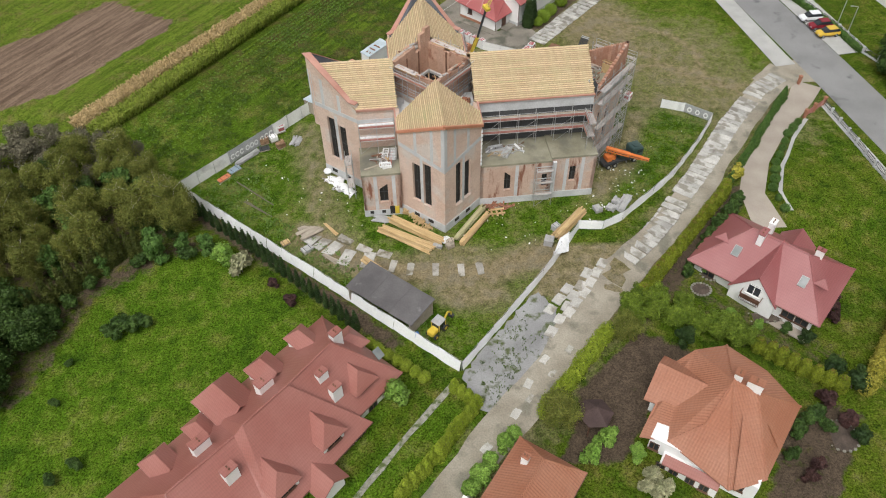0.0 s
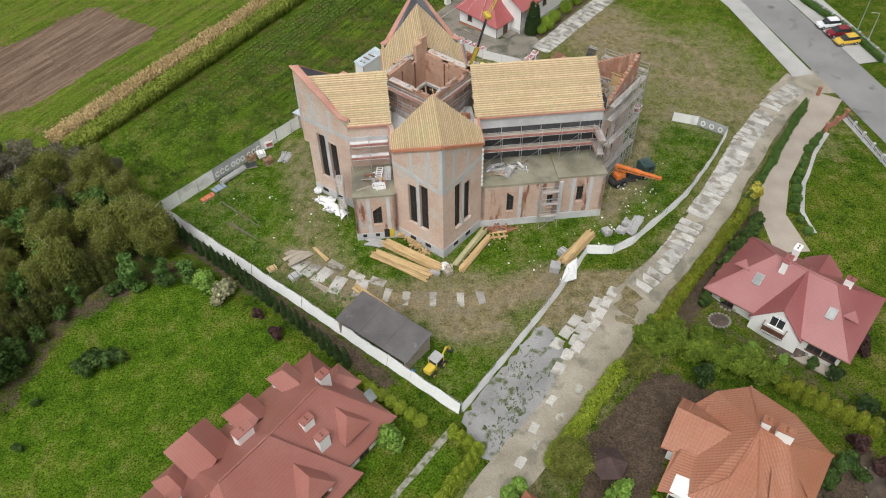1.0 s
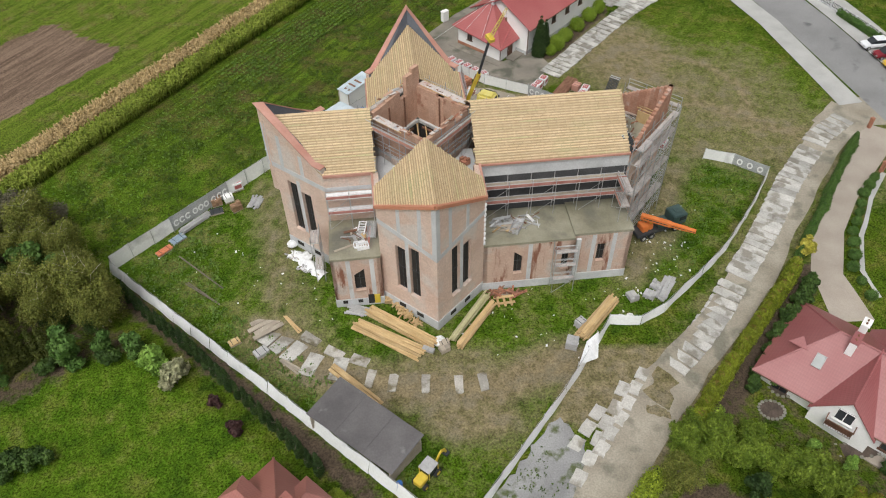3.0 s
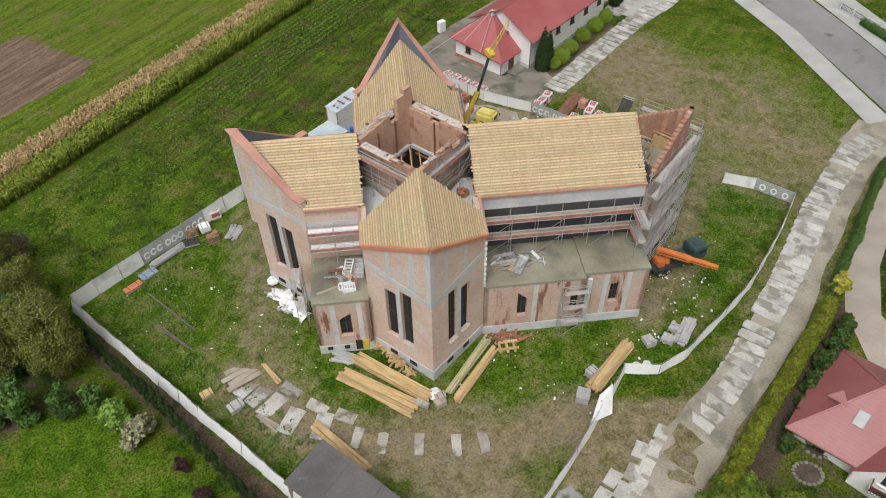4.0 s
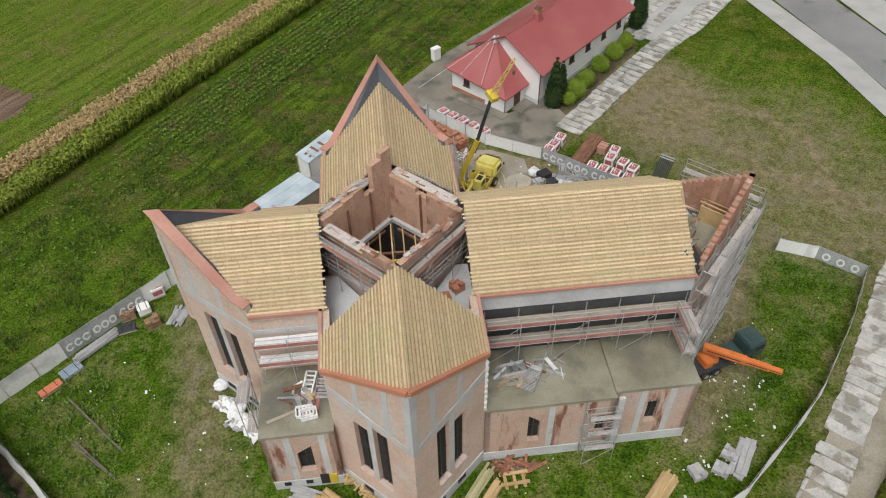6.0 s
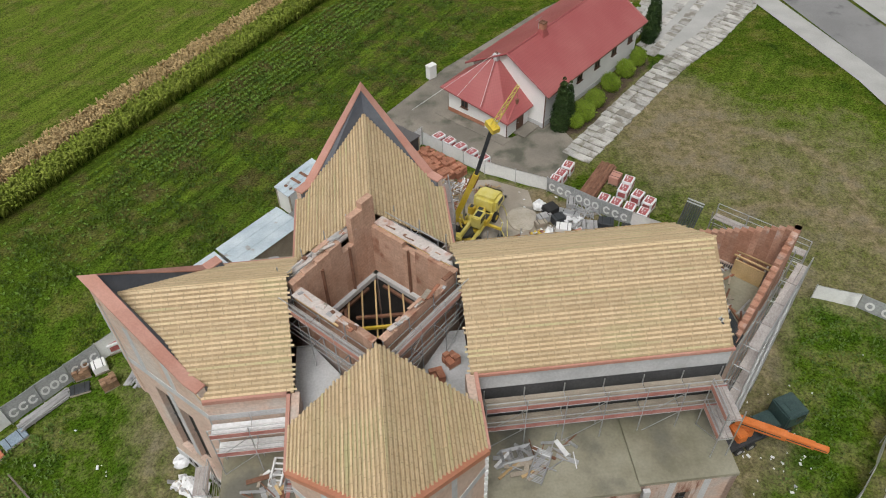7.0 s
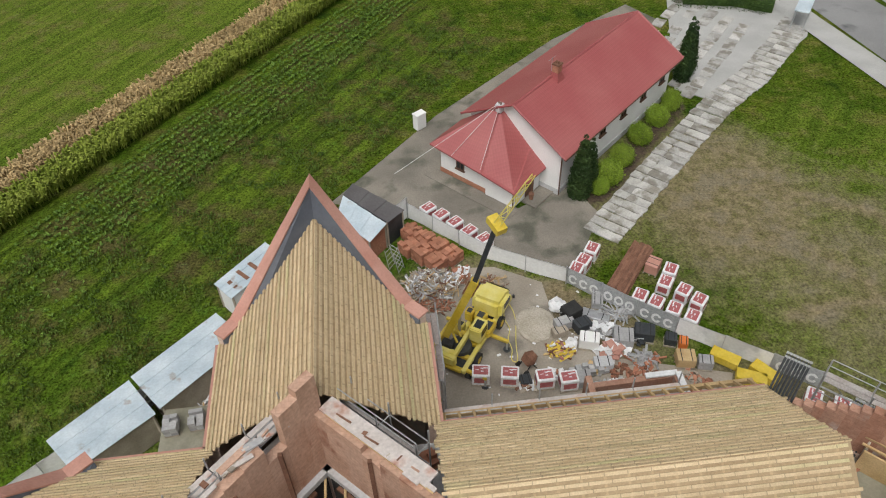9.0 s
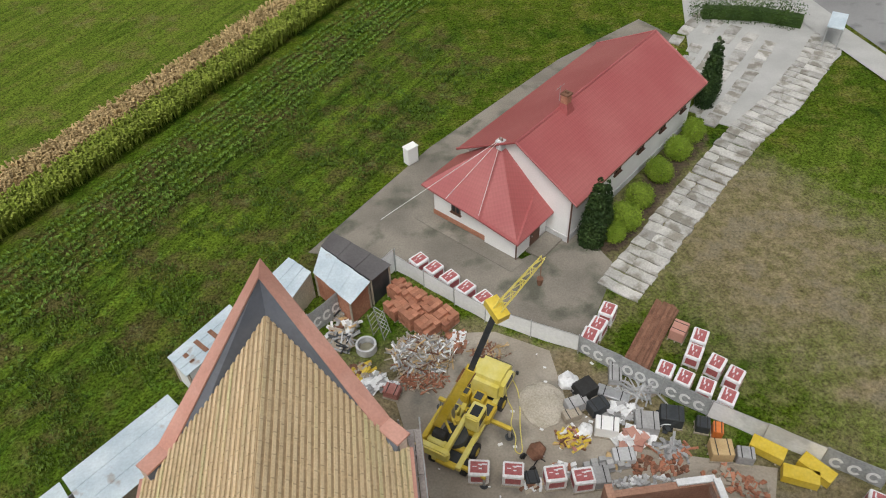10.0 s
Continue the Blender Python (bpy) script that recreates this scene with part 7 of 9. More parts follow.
RAWRED = surf("bright_clay_brick", (0.33, 0.135, 0.08), (0.43, 0.2, 0.125), 1.2, 8, 0.9, 0.25, spread=0.15, piece=0.2)
GREYBLOCK = surf("grey_concrete_block", (0.33, 0.33, 0.33), (0.42, 0.42, 0.42), 1.0, 8, 0.9, 0.25, spread=0.12, piece=0.15)
for x, y, r, nz in ((1.3, 117.6, 42, 5), (2.4, 116.7, 40, 5), (3.5, 115.8, 41, 5), (4.6, 114.9, 43, 4), (1.1, 116.0, 38, 4), (2.2, 115.1, 42, 5), (3.3, 114.2, 40, 4)):
    brick_stack(pose(x, y, 0, 0, 0, r), 3, 4, nz, RAWRED, "stack of loose red clay bricks in the yard", (0.46, 0.33, 0.24), "red brick stacks", 0.04, 4)
for x, y, r in ((-26.6, 89.8, 25), (-24.0, 88.8, 35)):
    brick_stack(pose(x, y, 0, 0, 0, r), 3, 3, 4, surf("brown_offcuts", (0.22, 0.13, 0.08), (0.32, 0.2, 0.12), 1, 9, 0.85, 0.3, piece=0.25), "crate of brown timber offcuts beside the fence", (0.42, 0.3, 0.24), "red brick stacks", 0.12, 6)
for x, y, r in ((21.1, 73.8, 20), (24.0, 75.2, 50), (23.0, 74.0, 55)):
    brick_stack(pose(x, y, 0, 0, 0, r), 2, 4, 3, GREYBLOCK, "stack of grey concrete blocks on the grass", (0.5, 0.3, 0.22), "grey block stacks", 0.15, 5)
for a, b in ((-9.6, 11.4), (-8.2, 11.6), (-6.8, 11.2)):
    brick_stack(CH @ pose(a, b, 6.4, 0, 0, 4), 2, 4, 3, GREYBLOCK, "stack of grey blocks on the aisle roof", (0.4, 0.26, 0.22), "grey block stacks")
for a, b, r in ((4.2, -3.4, 30), (3.2, -4.6, 10), (4.6, 4.2, 20)):
    brick_stack(CH @ pose(a, b, 11.9, 0, 0, r), 2, 3, 3, RAWRED, "stack of red clay bricks on the crossing slab", (0.42, 0.28, 0.24), "red brick stacks", 0.1, 5)
for x, y in ((13.9, 103.4), (14.9, 103.6), (13.0, 103.2)):
    brick_stack(pose(x, y, 0, 0, 0, 8), 2, 3, 2, GREYBLOCK, "low stack of grey blocks in the yard", (0.4, 0.3, 0.24), "grey block stacks")


def bundle(m, n, length, w, h, rows, material, label, name="timber_pile", fan=1.2, group=""):
    """A pile of separate long pieces, layer on layer, with ragged ends."""
    ob = thing(name, label, "pile", m, group)
    mesh = finish("plank", boxed(-length / 2, length / 2, -w / 2, w / 2, 0, h), material)
    for k in range(rows):
        for i in range(n - k // 2):
            piece("plank", mesh, ob, pose(random.uniform(-0.35, 0.35), (i - (n - k // 2) / 2 + 0.5) * w * 1.06, 0.1 + k * (h + 0.012), 0, 0, random.uniform(-fan, fan)))
    for x in (-length * 0.3, length * 0.3):
        part("bearer", boxed(x - 0.06, x + 0.06, -n * w * 0.53, n * w * 0.53, 0, 0.096), GREYWOOD, ob)
    return ob


DARKPOLE = surf("dark_weathered_pole", (0.12, 0.10, 0.08), (0.18, 0.155, 0.125), 1, 9, 0.9, 0.3)
bundle(pose(-3.5, 70.2, 0, 0, 0, -34), 6, 8.2, 0.2, 0.14, 4, TIMBER, "pile of new pale roof timbers on bearers", group="timber piles")
bundle(pose(-4.9, 68.85, 0, 0, 0, -31), 7, 8.0, 0.22, 0.1, 2, TIMBER, "fanned pile of pale sawn planks", fan=3.0, group="timber piles")
bundle(pose(3.65, 71.45, 0, 0, 0, 57), 4, 7.0, 0.18, 0.14, 4, surf("greenish_timber", (0.36, 0.34, 0.18), (0.45, 0.42, 0.25), 0.8, 12, 0.8, 0.2, piece=0.15), "pile of greenish treated timbers by the wall", group="timber piles")
bundle(pose(4.3, 70.45, 0, 0, 0, 56), 4, 6.8, 0.2, 0.12, 3, TIMBER, "narrow pile of new pale timbers", group="timber piles")
bundle(pose(16.9, 70.95, 0, 0, 0, 50), 7, 6.4, 0.18, 0.13, 5, TIMBER, "tall pile of pale timbers beside the fence", group="timber piles")
bundle(pose(-17.6, 70.95, 0, 0, 0, 36), 4, 3.4, 0.55, 0.06, 1, GREYWOOD, "weathered boards laid over the ground", fan=3, group="timber piles")
bundle(pose(-15.0, 71.0, 0, 0, 0, -50), 2, 3.0, 0.2, 0.1, 1, TIMBER, "two pale planks lying on the dirt", fan=6, group="timber piles")
bundle(pose(18.6, 113.0, 0, 0, 0, 58), 8, 6.4, 0.2, 0.12, 3, RUST, "bundle of rusty brown steel sections", "steel_pile", 2.0)
bundle(pose(-28.5, 86.4, 0, 0, 0, 50), 6, 4.0, 0.14, 0.1, 3, GREYBLOCK, "bundle of grey posts beside the fence", "post_pile", 2.0)
bundle(pose(-21.8, 90.0, 0, 0, 0, 70), 6, 1.8, 0.24, 0.1, 2, GREYBLOCK, "jumbled pale concrete posts on the grass", "post_pile", 16)
bundle(pose(24.9, 75.0, 0, 0, 0, 56), 3, 3.4, 0.4, 0.14, 2, GREYBLOCK, "grey concrete beams on the grass", "post_pile", 4)
bundle(pose(-25.2, 77.6, 0, 0, 0, -41), 1, 10.5, 0.13, 0.12, 1, DARKPOLE, "long grey poles lying in the grass", "pole_pile", 1)
bundle(pose(-24.4, 74.6, 0, 0, 0, -38), 2, 7.5, 0.11, 0.1, 1, DARKPOLE, "dark weathered poles lying in the weeds", "pole_pile", 3)
bundle(pose(-7.9, 63.2, 0, 0, 0, -42), 3, 6.4, 0.3, 0.12, 2, TIMBER, "pale planks lying along the open shed", fan=2, group="timber piles")
bundle(pose(-14.2, 65.4, 0, 0, 0, -35), 3, 3.2, 0.2, 0.1, 1, GREYWOOD, "brown weathered planks in the grass", fan=8, group="timber piles")
bundle(pose(-8.2, 72.6, 0, 0, 0, -18), 6, 2.0, 0.2, 0.1, 2, GREYBLOCK, "short grey boards by the plinth", "timber_pile", 8)
ob = thing("firewood_heap", "heap of short split offcuts against the plinth", "wood heap", pose(-3.4, 72.3, 0, 0, 0, -45))
offcut = finish("offcut", boxed(-0.4, 0.4, -0.07, 0.07, -0.06, 0.06), TIMBER)
for i in range(70):
    t, k = random.uniform(-2.6, 2.6), random.random()
    piece("offcut", offcut, ob, pose(t, random.uniform(-0.6, 0.6) * (1 - k * 0.6), 0.1 + k * 0.6, random.uniform(-30, 30), random.uniform(-25, 25), random.uniform(0, 180)))


def scrap(label, x, y, rx, ry, n, high, mats, seed, size=(1.4, 0.16, 0.1)):
    """A heap of loose boards, tubes and lumps thrown together."""
    rnd = random.Random(seed)
    ob = thing("scrap_heap", label, "heap", pose(x, y, 0))
    meshes = [finish("scrap_board", boxed(-size[0] / 2 * k, size[0] / 2 * k, -size[1] / 2, size[1] / 2, -size[2] / 2, size[2] / 2), m) for m in mats for k in (0.5, 1.0)]
    bm = bmesh.new()
    bmesh.ops.create_icosphere(bm, subdivisions=2, radius=1)
    for v in bm.verts:
        v.co = Vector((v.co.x * rx * 0.85, v.co.y * ry * 0.85, max(v.co.z, -0.02) * high * 0.75)) * (1 + 0.15 * noise.noise(v.co * 3))
    part("mound", bm, GREYWOOD, ob)
    rest = {}
    for i in range(n):
        r, a = math.sqrt(rnd.random()), rnd.uniform(0, 2 * math.pi)
        px, py = r * math.cos(a) * rx, r * math.sin(a) * ry
        m = pose(px, py, 0.08 + high * (1 - r * r) * rnd.uniform(0.75, 1.05), rnd.uniform(-25, 25), rnd.uniform(-30, 30), rnd.uniform(0, 180))
        if i < 16:
            piece("scrap_board", rnd.choice(meshes), ob, m)
            continue
        k, L = rnd.choice(range(len(mats))), rnd.choice((0.3, 0.5, 0.8, 1.0)) * size[0] / 2
        w, h = size[1] * rnd.uniform(0.5, 1.3) / 2, size[2] / 2
        rest.setdefault(k, bmesh.new())
        box(rest[k], -L, L, -w, w, -h, h, m)
    for k, bm in rest.items():
        tagged(part("debris", bm, mats[k], ob), kind="stuff")
    return ob


scrap("tangled heap of broken timber and rubble", 3.0, 112.0, 2.2, 1.9, 420, 0.9, [GREYWOOD, TIMBER, GREYBLOCK, RUST, GREYWOOD, STEEL, PLASTIC], 3, (1.1, 0.1, 0.06))
scrap("low heap of broken red bricks and offcuts", 3.0, 110.0, 1.6, 0.9, 170, 0.4, [RAWRED, RUST, WETBRICK, GREYWOOD], 4, (0.7, 0.09, 0.07))
scrap("heap of boards, film and grey sheets", -15.6, 80.9, 1.4, 0.7, 30, 0.3, [PLASTIC, GREYBLOCK], 5, (0.6, 0.35, 0.06))
scrap("heap of white sacks and film by the wall", -14.1, 79.0, 1.3, 0.6, 40, 0.3, [PLASTIC, GREYBLOCK, GREYBLOCK], 6, (0.5, 0.35, 0.05))
scrap("crumpled white film and red scrap on the heap", 5.2, 113.2, 0.8, 1.0, 50, 0.4, [PLASTIC, PLASTIC, RAWRED, RUST], 13, (0.7, 0.3, 0.05))
scrap("litter of boards and brick bits by the crane", 7.6, 112.2, 1.4, 0.8, 60, 0.25, [GREYWOOD, RUST, TIMBER], 14, (1.0, 0.1, 0.06))
scrap("jumble of red scrap, film and pallet boards", 12.2, 105.3, 1.0, 0.8, 60, 0.4, [RUST, PLASTIC, REDSTEEL, YELLOW, TIMBER], 15, (0.8, 0.16, 0.08))
scrap("crumpled pink and white film over crates", 15.8, 105.1, 1.2, 0.7, 40, 0.7, [PLASTIC, PLASTIC, COPING], 16, (0.9, 0.5, 0.05))
scrap("crumpled white film on grey crates", 15.6, 107.0, 0.9, 0.7, 26, 0.8, [PLASTIC, GREYBLOCK], 17, (1.0, 0.45, 0.05))
scrap("spread of red brick spoil in the yard", 17.0, 103.3, 1.8, 0.7, 70, 0.2, [WETBRICK, RAWRED, RUST], 18, (0.45, 0.22, 0.1))
scrap("clutter of white pieces along the new wall", 16.2, 102.2, 2.2, 0.5, 60, 0.3, [PLASTIC, GREYBLOCK, CONCRETE], 19, (0.6, 0.2, 0.1))
scrap("white junk and grey sheets beside the north wall", -0.2, 110.0, 0.9, 0.8, 36, 0.4, [PLASTIC, GREYBLOCK, STEEL], 20, (0.9, 0.35, 0.06))
scrap("odd yellow and orange boards by the wall", -1.2, 110.8, 0.9, 0.7, 24, 0.3, [YELLOW, RUST, GREYWOOD], 21, (1.3, 0.2, 0.08))
scrap("bent grey frames and planks behind the arm", -2.8, 113.4, 1.2, 0.9, 40, 0.4, [STEEL, GREYWOOD, DARKSTEEL], 22, (1.4, 0.1, 0.06))
scrap("jumbled boards and pale tubes between the sheds", -11.6, 101.4, 1.6, 1.0, 60, 0.5, [GREYWOOD, PLASTIC, STEEL, TIMBER], 23, (1.4, 0.14, 0.07))
BOARDS = [GREYWOOD, TIMBER, RUST, STEEL, PLASTIC]
for x, y, rx, ry, k, high, mats, what, size in (
        (12.0, 105.2, 0.7, 0.5, 26, 0.5, [RUST, TIMBER, YELLOW], "rusty trestles and orange boards in the yard", (1.1, 0.12, 0.08)),
        (13.2, 108.5, 0.7, 0.5, 30, 0.7, [STEEL, DARKSTEEL, BLACK], "dark steel clamps heaped in the yard", (0.7, 0.1, 0.1)),
        (15.3, 107.1, 0.8, 0.7, 30, 0.5, [PLASTIC, GREYBLOCK], "crumpled white sheeting in the yard", (0.8, 0.5, 0.04)),
        (16.8, 108.5, 1.5, 0.5, 40, 0.4, [STEEL, GREYBLOCK], "grey tubes and props beside the fence", (1.9, 0.1, 0.08)),
        (18.1, 106.3, 0.9, 0.6, 30, 0.6, [DARKSTEEL, BLACK, STEEL], "dark wire baskets beside the fence", (0.7, 0.3, 0.06)),
        (14.8, 103.7, 0.9, 0.5, 26, 0.3, [CONCRETE, TIMBER, GREYBLOCK], "pale slabs and timber in the yard", (0.8, 0.4, 0.08)),
        (18.0, 104.4, 1.2, 0.6, 40, 0.3, [GREYBLOCK, STEEL, RAWRED], "grey kerb stones and brick bits", (1.3, 0.16, 0.12)),
        (9.6, 102.4, 0.7, 0.5, 20, 0.2, BOARDS, "loose boards and tubs by the eave", (0.8, 0.2, 0.08)),
        (11.4, 103.4, 0.7, 0.4, 20, 0.25, [RAWRED, PLASTIC, STEEL], "red offcuts and film by the eave", (0.6, 0.2, 0.08)),
        (-2.6, 114.6, 1.1, 0.9, 44, 0.5, BOARDS, "old crates and boards beside the brick shed", (1.0, 0.25, 0.07)),
        (-3.2, 116.0, 0.8, 0.5, 24, 0.5, [DARKSTEEL, STEEL, GREYWOOD], "bent frames leaning at the shed", (1.2, 0.1, 0.06)),
        (0.9, 109.4, 0.7, 0.5, 24, 0.5, [REDSTEEL, PLASTIC, STEEL], "red tub with white scraps by the wall", (0.6, 0.3, 0.06)),
        (-1.0, 110.6, 0.8, 0.4, 18, 0.3, [YELLOW, TIMBER], "yellow boards stacked by the wall", (1.4, 0.18, 0.06)),
        (22.0, 101.8, 1.2, 0.7, 36, 0.3, [RAWRED, GREYWOOD, WETBRICK], "brown rubble beside the yellow panels", (0.5, 0.2, 0.1))):
    scrap(what, x, y, rx, ry, k, high, mats, int(x * 7 + y), size)
scrap("small pile of red brick rubble", 20.6, 102.4, 1.2, 0.9, 50, 0.35, [RAWRED, GREYWOOD], 7, (0.4, 0.2, 0.14))
scrap("heap of rusty brown boards along the plinth", 7.8, 74.75, 2.0, 0.35, 26, 0.3, [RUST, WETBRICK, RUST], 8, (2.2, 0.2, 0.06))
trestle = thing("trestle", "pale timber trestle lying on the grass", "trestle", pose(7.4, 73.7, 0, 0, 0, 8))
for y in (-0.42, 0.42):
    part("rail", boxed(-1.1, 1.1, y - 0.12, y + 0.12, 0.12, 0.26), TIMBER, trestle)
for x in (-0.7, 0.0, 0.7):
    part("crosspiece", boxed(x - 0.12, x + 0.12, -0.75, 0.75, 0.0, 0.116), TIMBER, trestle)
brick_stack(pose(0.9, 67.35, 0, 0, 0, 28), 2, 2, 2, GREYWOOD, "brown block of stacked boards beside the white sack", (0.5, 0.4, 0.25), "", 0.0, 5)
brick_stack(pose(-0.7, 67.3, 0, 0, 0, -25), 2, 1, 1, GREYBLOCK, "grey block lying before the timber piles", (0.6, 0.5, 0.3), "", 0.0, 5)
brick_stack(pose(13.8, 67.6, 0, 0, 0, -18), 2, 3, 3, GREYBLOCK, "film-grey stack of blocks beside the timber pile", (0.6, 0.4, 0.3), "", 0.0, 3)


def crate(name, label, x, y, w, d, h, material, rot=0, z=0.0, topmat=None):
    """A loaded crate or block of material on its pallet, edges softened, with straps over it."""
    ob = thing(name, label, "crate", pose(x, y, z, 0, 0, rot))
    pallet_base(ob, w, d)
    bm = boxed(-w / 2 + 0.04, w / 2 - 0.04, -d / 2 + 0.04, d / 2 - 0.04, 0.128, 0.128 + h)
    bmesh.ops.bevel(bm, geom=bm.edges[:], offset=0.04, segments=1, affect="EDGES")
    part("load", bm, material, ob)
    for k in (-0.25, 0.25):
        part("strap", boxed(k * w - 0.03, k * w + 0.03, -d / 2 + 0.03, d / 2 - 0.03, 0.13 + h, 0.138 + h), topmat or BLACK, ob)
    return ob


for x, y, w, d, h, mt, r, what in (
        (13.4, 108.6, 1.4, 1.2, 0.9, BLACK, 30, "black plastic bin of fittings in the yard"), (12.7, 107.6, 1.5, 0.9, 0.7, GREYBLOCK, 20, "grey slabs stacked on a pallet"),
        (14.0, 107.3, 1.3, 1.0, 0.8, DARKSTEEL, 25, "dark steel formwork crate in the yard"), (12.3, 106.8, 1.2, 0.8, 0.6, GREYWOOD, 20, "grey crate of fittings in the yard"),
        (14.3, 105.8, 1.5, 1.1, 0.9, WHITE, -12, "pale stone block on a pallet"), (16.8, 106.0, 1.5, 1.4, 0.8, GREYBLOCK, -8, "grey slabs stacked on a pallet"),
        (18.4, 106.4, 1.5, 1.2, 0.9, DARKSTEEL, -12, "dark steel mesh crate beside the fence"), (20.2, 105.8, 0.9, 0.9, 0.7, DARKSTEEL, -15, "dark crate beside the fence"),
        (21.0, 105.4, 0.7, 0.9, 0.7, ORANGE, -15, "orange-brown crate beside the fence"), (20.8, 104.0, 1.4, 1.2, 0.8, TIMBER, -4, "tan timber crate in the yard"),
        (22.1, 103.6, 1.1, 0.9, 0.8, GREYBLOCK, -10, "grey crate of tiles in the yard"), (15.0, 103.9, 1.4, 1.0, 0.5, CONCRETE, 2, "pale concrete slabs on a pallet"),
        (13.2, 102.5, 1.5, 1.2, 0.7, GREYBLOCK, 4, "grey concrete blocks on a pallet"), (12.1, 102.4, 0.5, 1.1, 0.5, PALLETRED, 4, "narrow red box beside the blocks"),
        (9.4, 102.7, 0.9, 0.9, 0.35, DARKSTEEL, 10, "low square steel mortar tub"), (20.5, 113.1, 1.3, 1.1, 0.9, COPING, 57, "open pallet of pinkish clay blocks"),
        (15.2, 108.4, 2.2, 0.9, 0.25, STEEL, -25, "bundle of grey metal sheets beside the fence"), (15.6, 110.0, 0.9, 1.9, 0.6, GREYBLOCK, -10, "ribbed grey formwork leaning at the fence"),
        (1.0, 109.0, 1.1, 0.9, 0.6, REDSTEEL, -20, "dull red steel box by the wall"),
        (-31.1, 81.8, 2.0, 0.9, 0.2, surf("orange_sheet", (0.55, 0.17, 0.08), (0.6, 0.22, 0.12), 1, 8, 0.6, 0.1), 48, "orange-red box lying on the grass"), (-30.0, 83.7, 1.9, 1.2, 0.15, surf("blue_grey_sheet", (0.22, 0.29, 0.36), (0.28, 0.35, 0.42), 1, 8, 0.5, 0.1), 48, "blue-grey sheets stacked on the grass"),
        (-25.3, 90.5, 1.2, 1.1, 0.7, WHITE, 30, "white block on a pallet beside the fence"), (-26.4, 88.4, 1.6, 1.1, 0.12, DARKSTEEL, 20, "dark sheeting folded on the grass"),
        (-17.6, 67.2, 1.5, 1.1, 0.4, GREYBLOCK, 40, "grey concrete block on a pallet"), (-20.6, 68.6, 1.2, 0.9, 0.2, TIMBER, 35, "small pallet of tan boards"),
        (15.0, 70.2, 1.1, 0.9, 0.8, GREYBLOCK, 40, "grey block bin beside the timber pile"), (0.9, 67.9, 1.1, 0.8, 0.6, GREYWOOD, 20, "brown crate beside the timber pile")):
    crate("crate", what, x, y, w, d, h, mt, r)


def soft_box(x0, x1, y0, y1, z0, z1, r=0.08):
    bm = boxed(x0, x1, y0, y1, z0, z1)
    bmesh.ops.bevel(bm, geom=bm.edges[:], offset=r, segments=2, affect="EDGES")
    return bm


def sack(m, r, h, label, material=None):
    """A slumped round sack or film-wrapped lump."""
    bm = bmesh.new()
    bmesh.ops.create_icosphere(bm, subdivisions=3, radius=1)
    for v in bm.verts:
        k = 1 + 0.22 * noise.noise(v.co * 1.8) + 0.08 * noise.noise(v.co * 5)
        v.co = Vector((v.co.x * r * k, v.co.y * r * k, (max(v.co.z, -0.85) + 0.85) * h / 1.85 * k))
    ob = thing("sack", label, "sack", m)
    part("bag", bm, material or PLASTIC, ob)
    bm = bmesh.new()
    rod(bm, (0, 0, h * 0.9), (0.05, 0.02, h * 1.12), r * 0.18, r * 0.26, 7)
    part("neck", bm, material or PLASTIC, ob)
    return ob


for x, y, r, h in ((0.45, 68.2, 0.65, 0.75), (12.4, 109.4, 0.65, 0.9), (13.0, 105.8, 0.45, 0.7), (-14.6, 80.4, 0.7, 0.7), (-16.4, 82.6, 0.6, 0.6), (19.4, 70.9, 0.5, 0.5), (20.4, 71.2, 0.4, 0.4)):
    sack(pose(x, y, 0, 0, 0, x * 40), r, h, "white film-wrapped sack on the ground")
for x, y, rot in ((23.6, 104.0, -35), (24.9, 102.2, -20), (26.0, 102.6, -50)):
    ob = thing("formwork_stack", "stack of bright yellow formwork panels", "panel stack", pose(x, y, 0, 0, 0, rot), "yellow panel stacks")
    for k in range(5):
        part("panel", boxed(-1.0, 1.0, -0.45, 0.45, 0.1 + k * 0.13, 0.21 + k * 0.13), YELLOW, ob)
    for xx in (-0.7, 0.7):
        part("bearer", boxed(xx - 0.05, xx + 0.05, -0.5, 0.5, 0, 0.096), GREYWOOD, ob)

tarp = thing("tarpaulin", "white tarpaulin draped over stacked boards by the wall", "tarpaulin", pose(-14.0, 79.3, 0, 0, 0, -44))
bm = bmesh.new()
rows_t = []
for i in range(17):
    x = -2.4 + 0.3 * i
    rows_t.append([bm.verts.new((x, 0.72 * y * (1 + 0.2 * math.sin(i * 1.7)), max(0.04, h * (1 + 0.35 * noise.noise(Vector((x * 1.3, y * 3, 1)))) * (0.45 + 0.55 * math.sin(math.pi * (i + 1) / 18))))) for y, h in ((-0.95, 0.03), (-0.6, 0.35), (-0.2, 0.6), (0.2, 0.66), (0.6, 0.5), (0.9, 0.05))])
for a, b in zip(rows_t, rows_t[1:]):
    for k in range(5):
        bm.faces.new((a[k], a[k + 1], b[k + 1], b[k]))
part("sheet", bm, PLASTIC, tarp)
part("board_stack", boxed(-2.0, 2.0, -0.4, 0.4, 0, 0.3), GREYWOOD, tarp)
